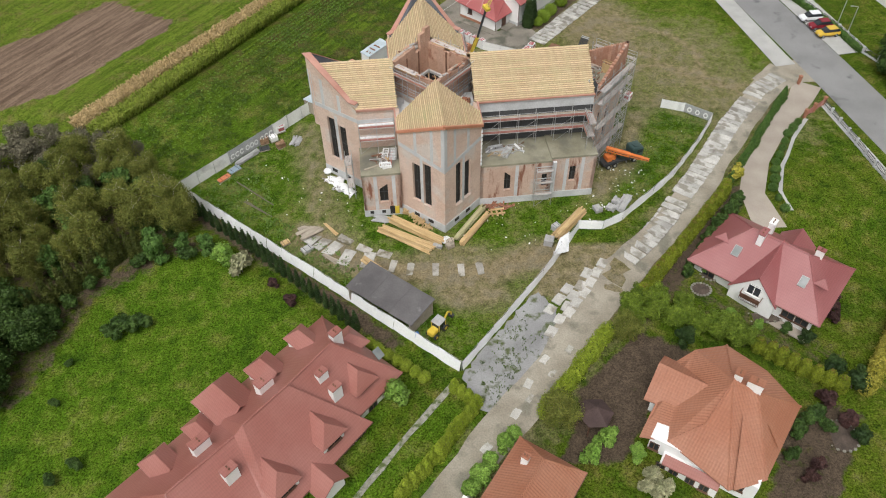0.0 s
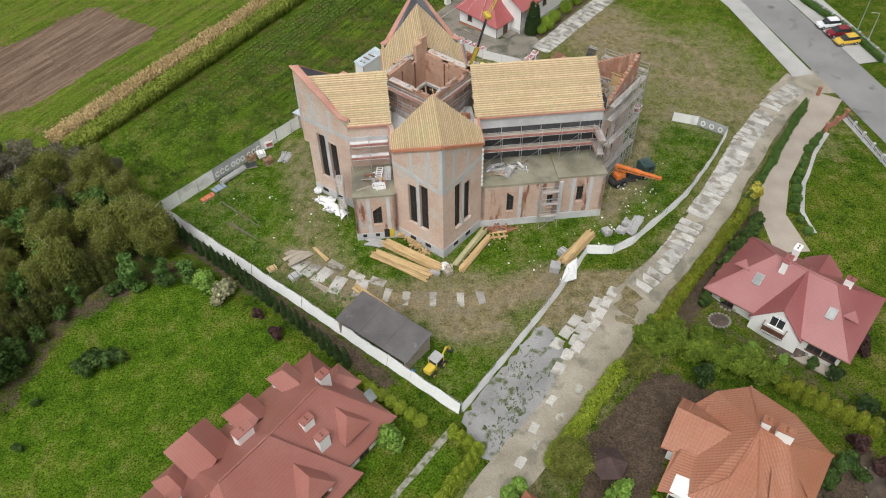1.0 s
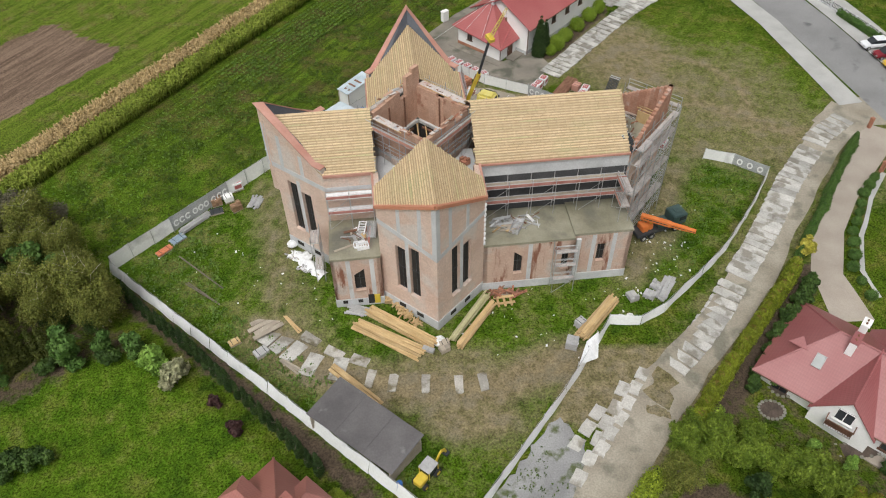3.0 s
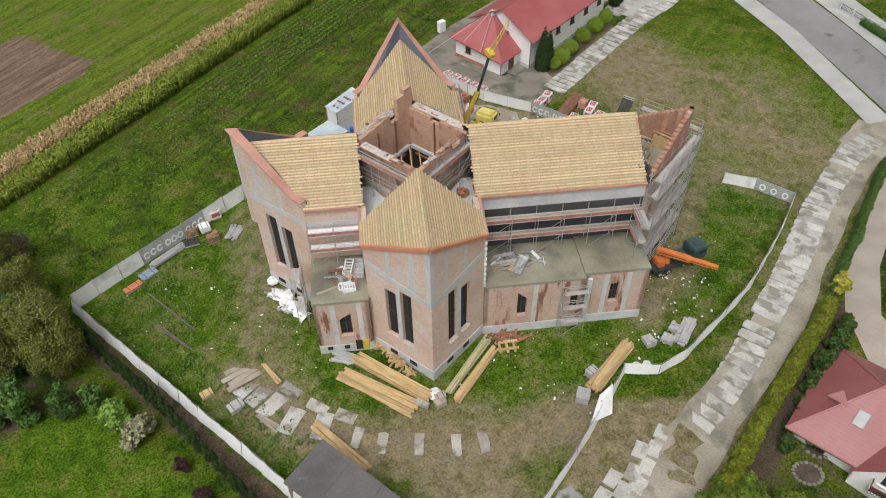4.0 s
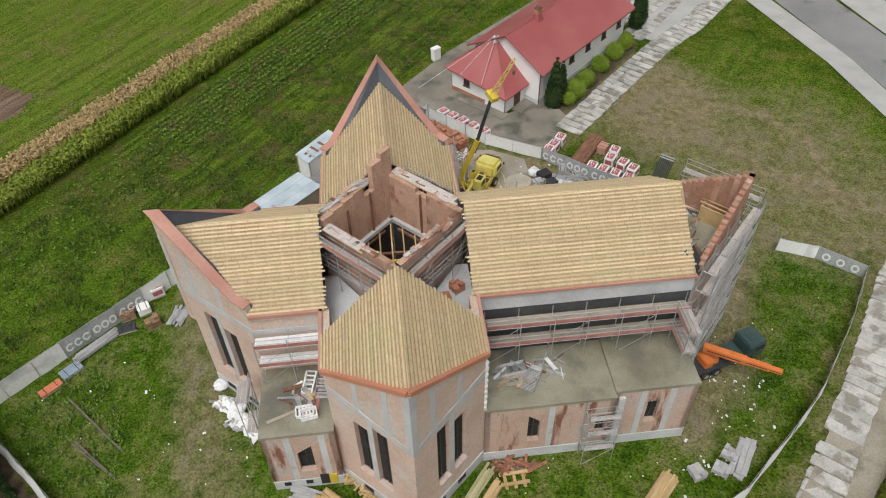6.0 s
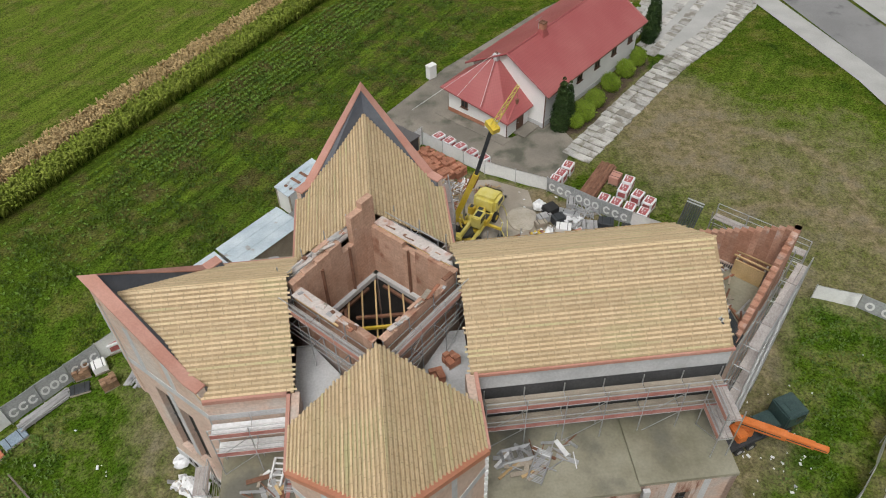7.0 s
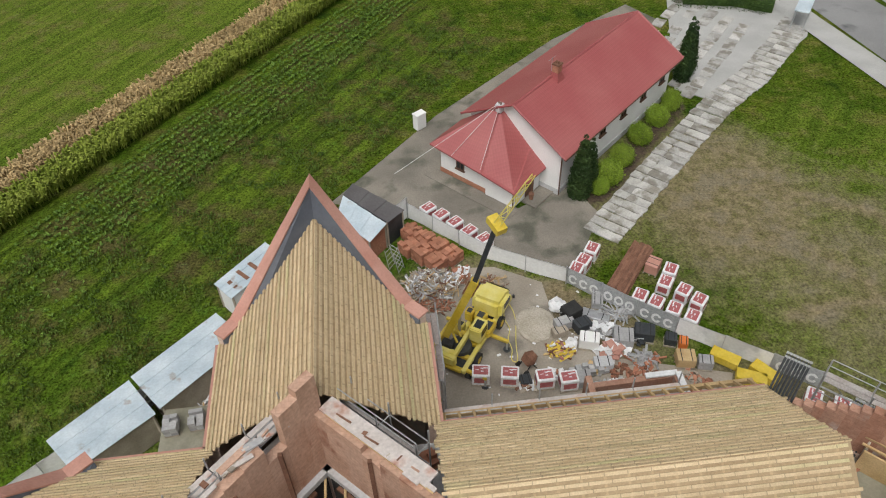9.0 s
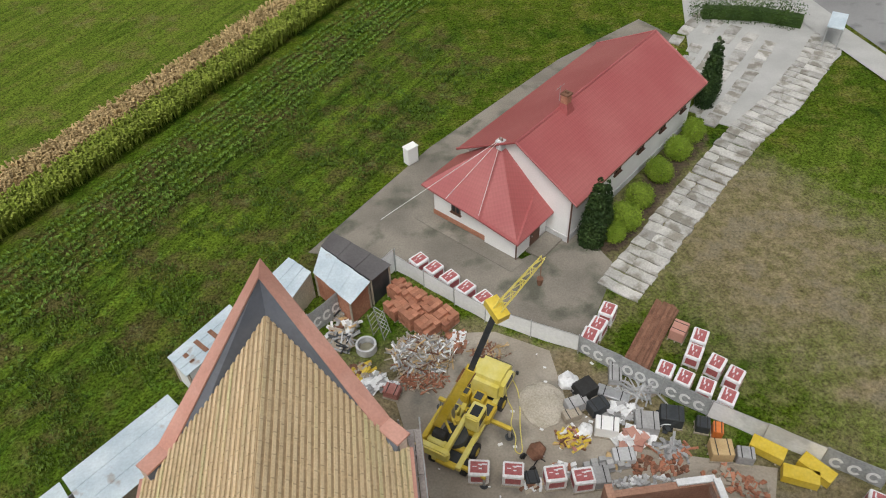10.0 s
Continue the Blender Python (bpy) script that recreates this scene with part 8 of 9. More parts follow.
for a, b, r, w, d, what in ((-7.0, -6.9, 80, 1.9, 0.7, "white slatted bed frame lying on the flat roof"), (-7.3, -9.3, 5, 1.2, 0.8, "white steel trestle lying on the flat roof")):
    ob = thing("bed_frame", what, "frame", CH @ pose(a, b, 7.25, 0, 0, r), "white frames on the roof")
    for y in (-d / 2, d / 2):
        part("rail", boxed(-w / 2, w / 2, y - 0.06, y + 0.06, 0.02, 0.22), PLASTIC, ob)
    for k in range(6):
        x = -w / 2 + w * k / 5
        part("slat", boxed(x - 0.05, x + 0.05, -d / 2 + 0.062, d / 2 - 0.062, 0.1, 0.16), PLASTIC, ob)
for a, b, r, mt in ((-6.6, -8.0, 82, RUST), (-6.3, -8.0, 84, REDSTEEL), (-7.6, -8.2, 75, GREYWOOD), (-8.6, -9.4, 20, GREYWOOD)):
    ob = thing("plank", "dirty plank lying on the flat roof", "plank", CH @ pose(a, b, 7.25, 0, 0, r), "planks on the roof")
    part("board", boxed(-1.4, 1.4, -0.12, 0.12, 0.01, 0.07), mt, ob)
for k in range(9):
    part("foam_pad", soft_box(5.12, 5.42, -10.56, -10.26, 6.9 + k * 0.66, 7.42 + k * 0.66), PLASTIC, church)

# sand heap, hose, mixer, well ring
bm = bmesh.new()
bmesh.ops.create_icosphere(bm, subdivisions=4, radius=1)
for v in bm.verts:
    v.co = Vector((v.co.x * 1.5, v.co.y * 1.7, max(v.co.z, -0.05) * 0.4)) * (1 + 0.12 * noise.noise(v.co * 2.5))
ob = part("sand_heap", bm, SAND)
ob.matrix_basis = pose(10.6, 107.9, 0)
tagged(ob, "low heap of pale building sand", "sand heap", "", "stuff")
curve = bpy.data.curves.new("hose", "CURVE")
curve.dimensions, curve.bevel_depth = "3D", 0.035
sp = curve.splines.new("NURBS")
pts = [(8.6, 109.8), (8.1, 108.6), (9.0, 107.6), (8.3, 106.6), (8.9, 105.6), (8.4, 104.6), (9.2, 104.2), (8.9, 106.2), (9.4, 109.0), (8.8, 110.0)]
sp.points.add(len(pts) - 1)
for p, (x, y) in zip(sp.points, pts):
    p.co = (x, y, 0.05, 1)
sp.use_endpoint_u = True
curve.materials.append(PALEYELLOW)
tagged(new("hose", curve), "pale yellow hose looped on the yard floor", "hose")
mixer = thing("cement_mixer", "rust-red drum cement mixer on a black stand", "mixer", pose(9.7, 104.0, 0, 0, 0, 30))
bm = bmesh.new()
rod(bm, (-0.35, 0, 0.75), (0.1, 0, 1.0), 0.36, 0.55, 12)
rod(bm, (0.1, 0, 1.0), (0.55, 0, 1.25), 0.55, 0.28, 12)
part("drum", bm, RUST, mixer)
for a, b in (((-0.5, -0.4, 0), (0, -0.4, 0.9)), ((0.5, -0.4, 0), (0, -0.4, 0.9)), ((-0.5, 0.4, 0), (0, 0.4, 0.9)), ((0.5, 0.4, 0), (0, 0.4, 0.9))):
    bm = bmesh.new()
    rod(bm, a, b, 0.04)
    part("leg", bm, BLACK, mixer)
for y in (-0.5, 0.5):
    bm = bmesh.new()
    rod(bm, (-0.5, y - 0.06, 0.22), (-0.5, y + 0.06, 0.22), 0.22, 0.22, 12)
    part("wheel", bm, BLACK, mixer)
ring = thing("well_ring", "round concrete well ring on the grass", "well ring", pose(-0.9, 112.8, 0))
for k, (ra, rb, z0, z1) in enumerate(((0.72, 0.58, 0.0, 0.62),)):
    bm = bmesh.new()
    seg = 28
    loops = [[bm.verts.new((r * math.cos(2 * math.pi * i / seg), r * math.sin(2 * math.pi * i / seg), z)) for i in range(seg)] for r, z in ((ra, z0), (ra, z1), (rb, z1), (rb, z0))]
    for a in range(4):
        for i in range(seg):
            bm.faces.new((loops[a][i], loops[a][(i + 1) % seg], loops[(a + 1) % 4][(i + 1) % seg], loops[(a + 1) % 4][i]))
    part("ring", bm, CONCRETE, ring)
part("base", prism([(0.56 * math.cos(i * 0.6283), 0.56 * math.sin(i * 0.6283)) for i in range(10)], 0, 0.08), WETSLAB, ring)
truss = thing("lattice_frame", "grey steel lattice frame leaning in the yard", "frame", pose(0.5, 113.9, 0, 0, 0, 60))
for x, y in ((-0.4, 0), (0.4, 0), (-0.4, 0.9), (0.4, 0.9)):
    bm = bmesh.new()
    rod(bm, (x, y, 0), (x * 0.9, y * 0.9 + 0.4, 2.0), 0.035)
    part("post", bm, STEEL, truss)
for k in range(5):
    bm = bmesh.new()
    z = k * 0.45 + 0.1
    rod(bm, (-0.4, 0.4 * z / 2, z), (0.4, 0.4 * z / 2, z + 0.3), 0.025)
    rod(bm, (-0.4, 0.9 + 0.2 * z / 2, z), (0.4, 0.9 + 0.2 * z / 2, z), 0.025)
    rod(bm, (0.4, 0.1 + 0.4 * z / 2, z), (0.4, 0.9 + 0.3 * z / 2, z + 0.2), 0.025)
    part("brace", bm, STEEL, truss)

# loose gear on the tower's walls
rnd = random.Random(45)
for p, q, z, what in (((-0.6, 4.5), (-4.4, 0.7), 17.3, "boards and ragged sheets along the tower wall"), ((0.8, 4.3), (4.5, 0.6), 16.65, "broken bricks and boards along the tower wall"), ((4.5, -0.6), (0.9, -4.2), 16.65, "pale boards and tubes along the tower wall"), ((-4.4, -0.7), (-0.8, -4.3), 16.5, "grey boards and mortar tubs along the tower wall")):
    ob = thing("wall_clutter", what, "clutter", CH)
    for i in range(16):
        f, r, L = rnd.random(), rnd.uniform(-0.25, 0.25) + math.atan2(q[1] - p[1], q[0] - p[0]), rnd.choice((0.12, 0.2, 0.4, 0.7))
        x, y = p[0] + (q[0] - p[0]) * f + rnd.uniform(-0.25, 0.25), p[1] + (q[1] - p[1]) * f + rnd.uniform(-0.25, 0.25)
        bm = bmesh.new()
        beam(bm, (x - L * math.cos(r), y - L * math.sin(r), z + rnd.uniform(0, 0.1)), (x + L * math.cos(r), y + L * math.sin(r), z + rnd.uniform(0.02, 0.16)), rnd.choice((0.08, 0.2, 0.3)), 0.07)
        part("piece", bm, rnd.choice((GREYWOOD, PALEBOARD, RAWRED, RUST, GREYBLOCK, TOWERBRICK)), ob)

# clutter on the aisle roofs
for a, b, z, what in ((7.9, -8.0, 6.85, "galvanised scaffold frames lying on the flat roof"), (10.4, -7.6, 6.85, "jumble of film, tubes and boards on the flat roof"), (-7.6, -7.8, 7.25, "jumble of boards and white tubs on the flat roof")):
    rnd = random.Random(int(a * 10))
    ob = thing("roof_clutter", what, "clutter", CH @ pose(a, b, z))
    for i in range(16):
        bm = bmesh.new()
        x, y, r = rnd.uniform(-1.1, 1.1), rnd.uniform(-0.9, 0.9), rnd.uniform(0, math.pi)
        L = rnd.uniform(0.3, 0.9)
        beam(bm, (x - L * math.cos(r), y - L * math.sin(r), 0.06 + 0.05 * (i % 4)), (x + L * math.cos(r), y + L * math.sin(r), 0.06 + 0.05 * (i % 3)), rnd.choice((0.06, 0.18, 0.3)), 0.08)
        part("piece", bm, rnd.choice((STEEL, PLASTIC, GREYWOOD, STEEL, RUST, TIMBER)), ob)
for a, b, z, r in ((7.6, -7.4, 6.85, 8), (9.0, -8.4, 6.85, 60), (-6.0, -7.4, 7.25, 84)):
    ob = thing("frame_stack", "stack of galvanised scaffold frames lying flat", "scaffold frames", CH @ pose(a, b, z, 0, 0, r), "stacked scaffold frames")
    for k in range(5):
        for y in (-0.45, 0.45):
            bm = bmesh.new()
            rod(bm, (-1.0 + 0.05 * k, y, 0.06 + 0.09 * k), (1.0 + 0.05 * k, y, 0.06 + 0.09 * k), 0.035, 0.035, 6)
            part("tube", bm, STEEL, ob)
        for x in (-0.9, -0.3, 0.3, 0.9):
            bm = bmesh.new()
            rod(bm, (x + 0.05 * k, -0.45, 0.06 + 0.09 * k), (x + 0.05 * k, 0.45, 0.06 + 0.09 * k), 0.028, 0.028, 6)
            part("rung", bm, STEEL, ob)
tubf = thing("mortar_tub", "white plastic frame tub on the flat roof", "tub", CH @ pose(-7.0, -9.6, 7.25, 0, 0, 10))
for x0, x1, y0, y1 in ((-0.6, 0.6, -0.4, -0.32), (-0.6, 0.6, 0.32, 0.4), (-0.6, -0.52, -0.32, 0.32), (0.52, 0.6, -0.32, 0.32)):
    part("side", boxed(x0, x1, y0, y1, 0, 0.4), PLASTIC, tubf)
part("base", boxed(-0.5, 0.5, -0.3, 0.3, 0, 0.06), GREYWOOD, tubf)
for a, b, z, r, h in ((21.5, 4.9, 13.05, -42, 2.4), (23.9, 2.6, 12.0, -46, 2.6), (21.3, -4.4, 12.9, 45, 1.8)):
    ob = thing("prop_bundle", "bundle of black steel props leaning on the wall", "props", CH @ pose(a, b, z, 0, 0, r), "prop bundles")
    for i in range(16):
        bm = bmesh.new()
        x, k = (i % 8 - 3.5) * 0.15, i // 8
        rod(bm, (x, -0.5 + k * 0.16, 0.05 + k * 0.1), (x + 0.05, 0.75 + k * 0.16, h * 0.8 + k * 0.12), 0.055, 0.055, 6)
        pr = part("prop", bm, DARKSTEEL, ob)
        bm = bmesh.new()
        rod(bm, (x + 0.051, 0.77 + k * 0.16, h * 0.81 + k * 0.12), (x + 0.056, 0.83 + k * 0.16, h * 0.84 + k * 0.12), 0.075, 0.075, 6)
        part("head_plate", bm, STEEL, pr)
ob = thing("formwork_box", "tan timber formwork box standing in the prow", "formwork", CH @ pose(24.9, 1.2, 12.0, 0, 0, -46))
for x0, x1, y0, y1, z0, z1, mt in ((-1.0, 1.0, 0.5, 0.6, 0, 1.6, TIMBER), (-1.0, 1.0, -0.6, -0.5, 0, 1.4, TIMBER), (-1.0, -0.9, -0.496, 0.496, 0, 1.5, GREYWOOD), (0.9, 1.0, -0.496, 0.496, 0, 1.5, PALEBOARD)):
    part("side_board", boxed(x0, x1, y0, y1, z0, z1), mt, ob)
for y in (-0.45, 0.0, 0.45):
    part("strut", boxed(-1.2, 1.2, y - 0.05, y + 0.05, 1.604, 1.7), TIMBER, ob)
rnd = random.Random(44)
for cx, cy, what in ((22.6, 1.6, "loose boards and bricks on the prow floor"), (22.4, -1.8, "dirty boards and rubble on the prow floor")):
    ob = thing("floor_debris", what, "debris", CH @ pose(cx, cy, 12.0))
    for i in range(34):
        bm = bmesh.new()
        x, y, r, L = rnd.uniform(-1.3, 1.3), rnd.uniform(-1.3, 1.3), rnd.uniform(0, 3.1), rnd.choice((0.15, 0.2, 0.6, 0.9))
        beam(bm, (x - L * math.cos(r), y - L * math.sin(r), 0.07), (x + L * math.cos(r), y + L * math.sin(r), 0.09), 0.12, 0.1)
        part("piece", bm, rnd.choice((GREYWOOD, RUST, GREYBLOCK, RAWRED, STEEL)), ob)
# rafter tails and lookouts on the far eave of the nave
for i in range(22):
    bm = bmesh.new()
    beam(bm, (5.6 + i * 0.72, 5.0, 13.55), (5.6 + i * 0.72, 6.35, 12.6), 0.11, 0.16)
    part("rafter_tail", bm, TIMBER, church)
part("eave_beam", boxed(5.4, 21.0, 6.3, 6.48, 12.32, 12.56), TIMBER, church)


# ---- sheds ----
def shed(label, pts, zs, roofmat, wallmat, group="", open_front=False):
    """A lean-to shed over four plan corners with a height for each roof corner."""
    c = Vector((sum(p[0] for p in pts) / 4, sum(p[1] for p in pts) / 4))
    ob = thing("shed", label, "shed", pose(c.x, c.y, 0), group)
    q = [Vector(p) - c for p in pts]
    k = 6
    for i in range(k):
        a0, a1 = q[0].lerp(q[1], i / k), q[0].lerp(q[1], (i + 1) / k)
        b0, b1 = q[3].lerp(q[2], i / k), q[3].lerp(q[2], (i + 1) / k)
        z = lambda t, lo, hi: lo + (hi - lo) * t
        za0, za1 = z(i / k, zs[0], zs[1]), z((i + 1) / k, zs[0], zs[1])
        zb0, zb1 = z(i / k, zs[3], zs[2]), z((i + 1) / k, zs[3], zs[2])
        dz = 0.045 * (i % 2)
        part("roof_sheet", sheet([(a0.x, a0.y, za0 + dz), (a1.x, a1.y, za1 + dz), (b1.x, b1.y, zb1 + dz), (b0.x, b0.y, zb0 + dz)], 0.05), roofmat, ob)
    r = [v * 0.93 for v in q]
    for i in range(4):
        if open_front and i == 0:
            continue
        j = (i + 1) % 4
        d = (r[j] - r[i]).normalized()
        n = Vector((-d.y, d.x)) * 0.08
        cs = [r[i], r[j], r[j] + n, r[i] + n]
        hs = [zs[i] - 0.08, zs[j] - 0.08, zs[j] - 0.08, zs[i] - 0.08]
        part("wall", prism([(v.x, v.y) for v in cs], 0, hs), wallmat, ob)
    for v, zz in zip(r, zs):
        part("post", boxed(v.x - 0.07, v.x + 0.07, v.y - 0.07, v.y + 0.07, 0, zz - 0.07), GREYWOOD, ob)
    return ob


shed("long open timber shed with grey felt roof", [(-11.8, 58.8), (-3.8, 52.6), (-1.0, 56.0), (-8.9, 62.3)], (2.3, 2.3, 3.0, 3.0), FELT, GREYWOOD, "", True)
shed("small shed with pale blue-white tin roof", [(-8.1, 117.5), (-6.0, 115.5), (-4.9, 117.8), (-6.7, 119.4)], (2.4, 2.4, 2.6, 2.6), TIN, surf("cream_boards", (0.5, 0.46, 0.36), (0.57, 0.53, 0.43), 0.8, 9, 0.8, 0.2), "tin sheds")
shed("brick shed with pale tin lean-to roof", [(-4.8, 118.0), (-1.9, 114.9), (-0.6, 116.6), (-4.4, 120.2)], (2.4, 2.3, 2.7, 2.8), TIN, WETBRICK, "tin sheds")
shed("shed with dark weathered felt-sheet roof", [(-4.4, 120.3), (-0.5, 116.7), (0.8, 118.3), (-3.7, 121.9)], (2.8, 2.7, 2.6, 2.7), FELT, DARKSTEEL, "tin sheds")
shed("long lean-to with weathered tin roof", [(-17.5, 102.5), (-14.6, 99.5), (-9.9, 105.0), (-12.8, 108.0)], (2.3, 2.8, 2.8, 2.3), TIN, GREYWOOD, "tin sheds")
shed("long lean-to with pale blue tin roof", [(-21.6, 97.8), (-18.8, 95.2), (-14.8, 99.2), (-17.6, 102.3)], (2.2, 2.7, 2.7, 2.2), TIN, GREYWOOD, "tin sheds")
shed("white container shed with rust-striped tin roof", [(-13.4, 110.4), (-11.8, 108.8), (-8.6, 113.0), (-10.2, 114.8)], (2.7, 2.7, 2.7, 2.7), TIN, WHITE, "tin sheds")
for k in range(3):
    ob = thing("rusty_sheet", "strip of rusted tin lying on the shed roof", "tin sheet", pose(-12.2 + k * 0.75, 110.4 + k * 0.85, 2.75, 0, 0, 139), "rusted tin strips")
    part("sheet", boxed(-0.75, 0.55, -0.16, 0.16, 0, 0.03), RUST, ob)
barrel = thing("barrel", "blue plastic water barrel beside the shed", "barrel", pose(-3.2, 52.6, 0))
bm = bmesh.new()
rod(bm, (0, 0, 0), (0, 0, 0.45), 0.27, 0.31, 14)
rod(bm, (0, 0, 0.45), (0, 0, 0.9), 0.31, 0.27, 14)
part("body", bm, BLUE, barrel)
bm = bmesh.new()
rod(bm, (0, 0, 0.902), (0, 0, 0.95), 0.29, 0.28, 14)
part("lid", bm, BLUE, barrel)
for i, (x, y) in enumerate(((-9.9, 108.2), (-10.6, 107.6))):
    b2 = copy_thing(barrel, pose(x, y, 0))
    tagged(b2, "blue plastic barrel behind the tin sheds")
gz = thing("gazebo", "small dark hexagonal garden gazebo with felt roof", "gazebo", pose(15.6, 41.0, 0))
hexa = [(1.9 * math.cos(i * math.pi / 3), 1.9 * math.sin(i * math.pi / 3)) for i in range(6)]
for i in range(6):
    a, b = hexa[i], hexa[(i + 1) % 6]
    part("roof_panel", sheet([(*a, 2.1), (*b, 2.1), (0, 0, 3.3)], 0.06), surf("dark_shingle", (0.05, 0.03, 0.028), (0.085, 0.055, 0.05), 0.6, 7, 0.85, 0.3) if i == 0 else bpy.data.materials["dark_shingle"], gz)
    part("post", boxed(a[0] * 0.9 - 0.06, a[0] * 0.9 + 0.06, a[1] * 0.9 - 0.06, a[1] * 0.9 + 0.06, 0, 2.1), BROWNFRAME, gz)
cabinet = thing("utility_cabinet", "white utility cabinet standing on the field edge", "cabinet", pose(1.9, 133.5, 0, 0, 0, 40))
part("body", boxed(-0.55, 0.55, -0.35, 0.35, 0.1, 1.7), WHITE, cabinet)
part("base", boxed(-0.5, 0.5, -0.3, 0.3, 0, 0.098), CONCRETE, cabinet)
part("lid", boxed(-0.6, 0.6, -0.4, 0.4, 1.704, 1.78), WHITE, cabinet)
part("door", boxed(-0.48, 0.48, -0.38, -0.354, 0.25, 1.6), WHITE, cabinet)


# ---- machines ----
def wheel(parent, x, y, r, w, rim=None, axis="y"):
    bm = bmesh.new()
    rod(bm, (x, y - w / 2, r), (x, y + w / 2, r), r, r, 18)
    wh = part("wheel", bm, BLACK, parent)
    bm = bmesh.new()
    s = 1 if y > 0 else -1
    rod(bm, (x, y + s * (w / 2 + 0.004), r), (x, y + s * (w / 2 + 0.03), r), r * 0.55, r * 0.5, 14)
    part("rim", bm, rim or STEEL, wh)
    return wh


def soft(bm, r=0.06):
    bmesh.ops.bevel(bm, geom=bm.edges[:], offset=r, segments=2, affect="EDGES")
    return bm


crane = thing("truck_crane", "faded yellow truck crane with raised boom", "crane", pose(5.8, 106.0, 0, 0, 0, 61))
for y in (-0.8, 0.8):
    part("chassis_rail", soft(boxed(-3.0, 4.2, y - 0.16, y + 0.16, 0.8, 1.15), 0.04), PALEYELLOW, crane)
for x in (-2.9, -1.7, -0.4, 0.9, 2.0):
    part("cross_member", soft(boxed(x - 0.18, x + 0.18, -0.636, 0.636, 0.82, 1.1), 0.03), YELLOW, crane)
part("underbody", boxed(-2.6, 3.6, -0.6, 0.6, 0.55, 0.75), DARKSTEEL, crane)
for x in (-2.4, -1.2, 2.6):
    for y in (-1.05, 1.05):
        wheel(crane, x, y, 0.52, 0.34, YELLOW)
bm = bmesh.new()
prof = [(2.1, 1.15), (4.5, 1.15), (4.65, 1.8), (4.15, 2.6), (2.3, 2.7)]
va = [bm.verts.new((x, -1.2, z)) for x, z in prof]
vb = [bm.verts.new((x, 1.2, z)) for x, z in prof]
bm.faces.new(va[::-1])
bm.faces.new(vb)
for i in range(5):
    bm.faces.new((va[i], va[(i + 1) % 5], vb[(i + 1) % 5], vb[i]))
cab = part("driver_cab", soft(bm, 0.3), PALEYELLOW, crane)
part("windscreen", sheet([(4.64, -0.9, 1.9), (4.64, 0.9, 1.9), (4.28, 0.9, 2.5), (4.28, -0.9, 2.5)], 0.02), GLASS, cab)
for y in (-1.21, 1.21):
    part("side_window", boxed(2.9, 3.9, y - 0.01, y + 0.01, 1.75, 2.3), GLASS, cab)
    part("headlight", boxed(4.5, 4.64, y * 0.7 - 0.12, y * 0.7 + 0.12, 1.3, 1.5), STEEL, cab)
    part("mirror", boxed(4.1, 4.2, y * 1.15 - 0.08, y * 1.15 + 0.08, 1.9, 2.2), DARKSTEEL, cab)
for x, y, w, d, h, mt in ((1.5, 0.9, 0.7, 0.6, 0.9, YELLOW), (1.6, 0.05, 0.9, 0.8, 0.75, YELLOW), (1.0, -0.85, 1.3, 0.75, 0.65, YELLOW), (0.2, 0.95, 0.6, 0.5, 0.8, PALEYELLOW), (0.4, 0.1, 0.7, 0.5, 0.5, DARKSTEEL)):
    lk = part("engine_cover", soft(boxed(x - w / 2, x + w / 2, y - d / 2, y + d / 2, 1.154, 1.154 + h), 0.09), mt, crane)
    part("vent", boxed(x - w * 0.3, x + w * 0.3, y - d * 0.3, y + d * 0.3, 1.158 + h, 1.175 + h), DARKSTEEL, lk)
bm = bmesh.new()
rod(bm, (-1.2, 0.3, 1.154), (-1.2, 0.3, 1.45), 0.85, 0.8, 18)
part("turntable", bm, DARKSTEEL, crane)
slew = part("superstructure", soft(boxed(-2.6, 0.1, 0.0, 0.28, 1.454, 1.95), 0.05), PALEYELLOW, crane)
part("side_frame", soft(boxed(-2.6, -0.2, 1.5, 1.78, 1.454, 2.2), 0.05), YELLOW, slew)
part("cross_frame", soft(boxed(-2.5, -2.1, 0.284, 1.496, 1.454, 1.9), 0.05), PALEYELLOW, slew)
part("cross_frame", soft(boxed(-0.6, -0.2, 0.284, 1.496, 1.454, 1.8), 0.05), YELLOW, slew)
part("counterweight", soft(boxed(-3.1, -2.64, -0.2, 1.8, 1.3, 2.1), 0.1), PALEYELLOW, slew)
oc = part("operator_cab", soft(boxed(-0.6, 0.7, -0.95, -0.05, 1.454, 2.75), 0.08), PALEYELLOW, slew)
part("roof_glass", boxed(-0.3, 0.45, -0.8, -0.25, 2.754, 2.77), GLASS, oc)
part("side_window", boxed(-0.4, 0.5, -0.97, -0.955, 2.0, 2.6), GLASS, oc)
bm = bmesh.new()
rod(bm, (-1.9, 0.5, 2.0), (-1.9, 1.3, 2.0), 0.32, 0.32, 14)
part("winch_drum", bm, BLACK, slew)
for z0, z1, x in ((1.9, 2.7, -1.5), (1.9, 2.5, -0.9)):
    bm = bmesh.new()
    beam(bm, (x, 0.4, z0), (x + 0.5, 1.2, z1), 0.14, 0.14)
    part("stay", bm, YELLOW, slew)
bm = bmesh.new()
rod(bm, (-2.9, 2.0, 0.55), (-2.9, 2.4, 0.55), 0.55, 0.55, 18)
part("spare_wheel", bm, BLACK, crane)
CI = crane.matrix_basis.inverted()
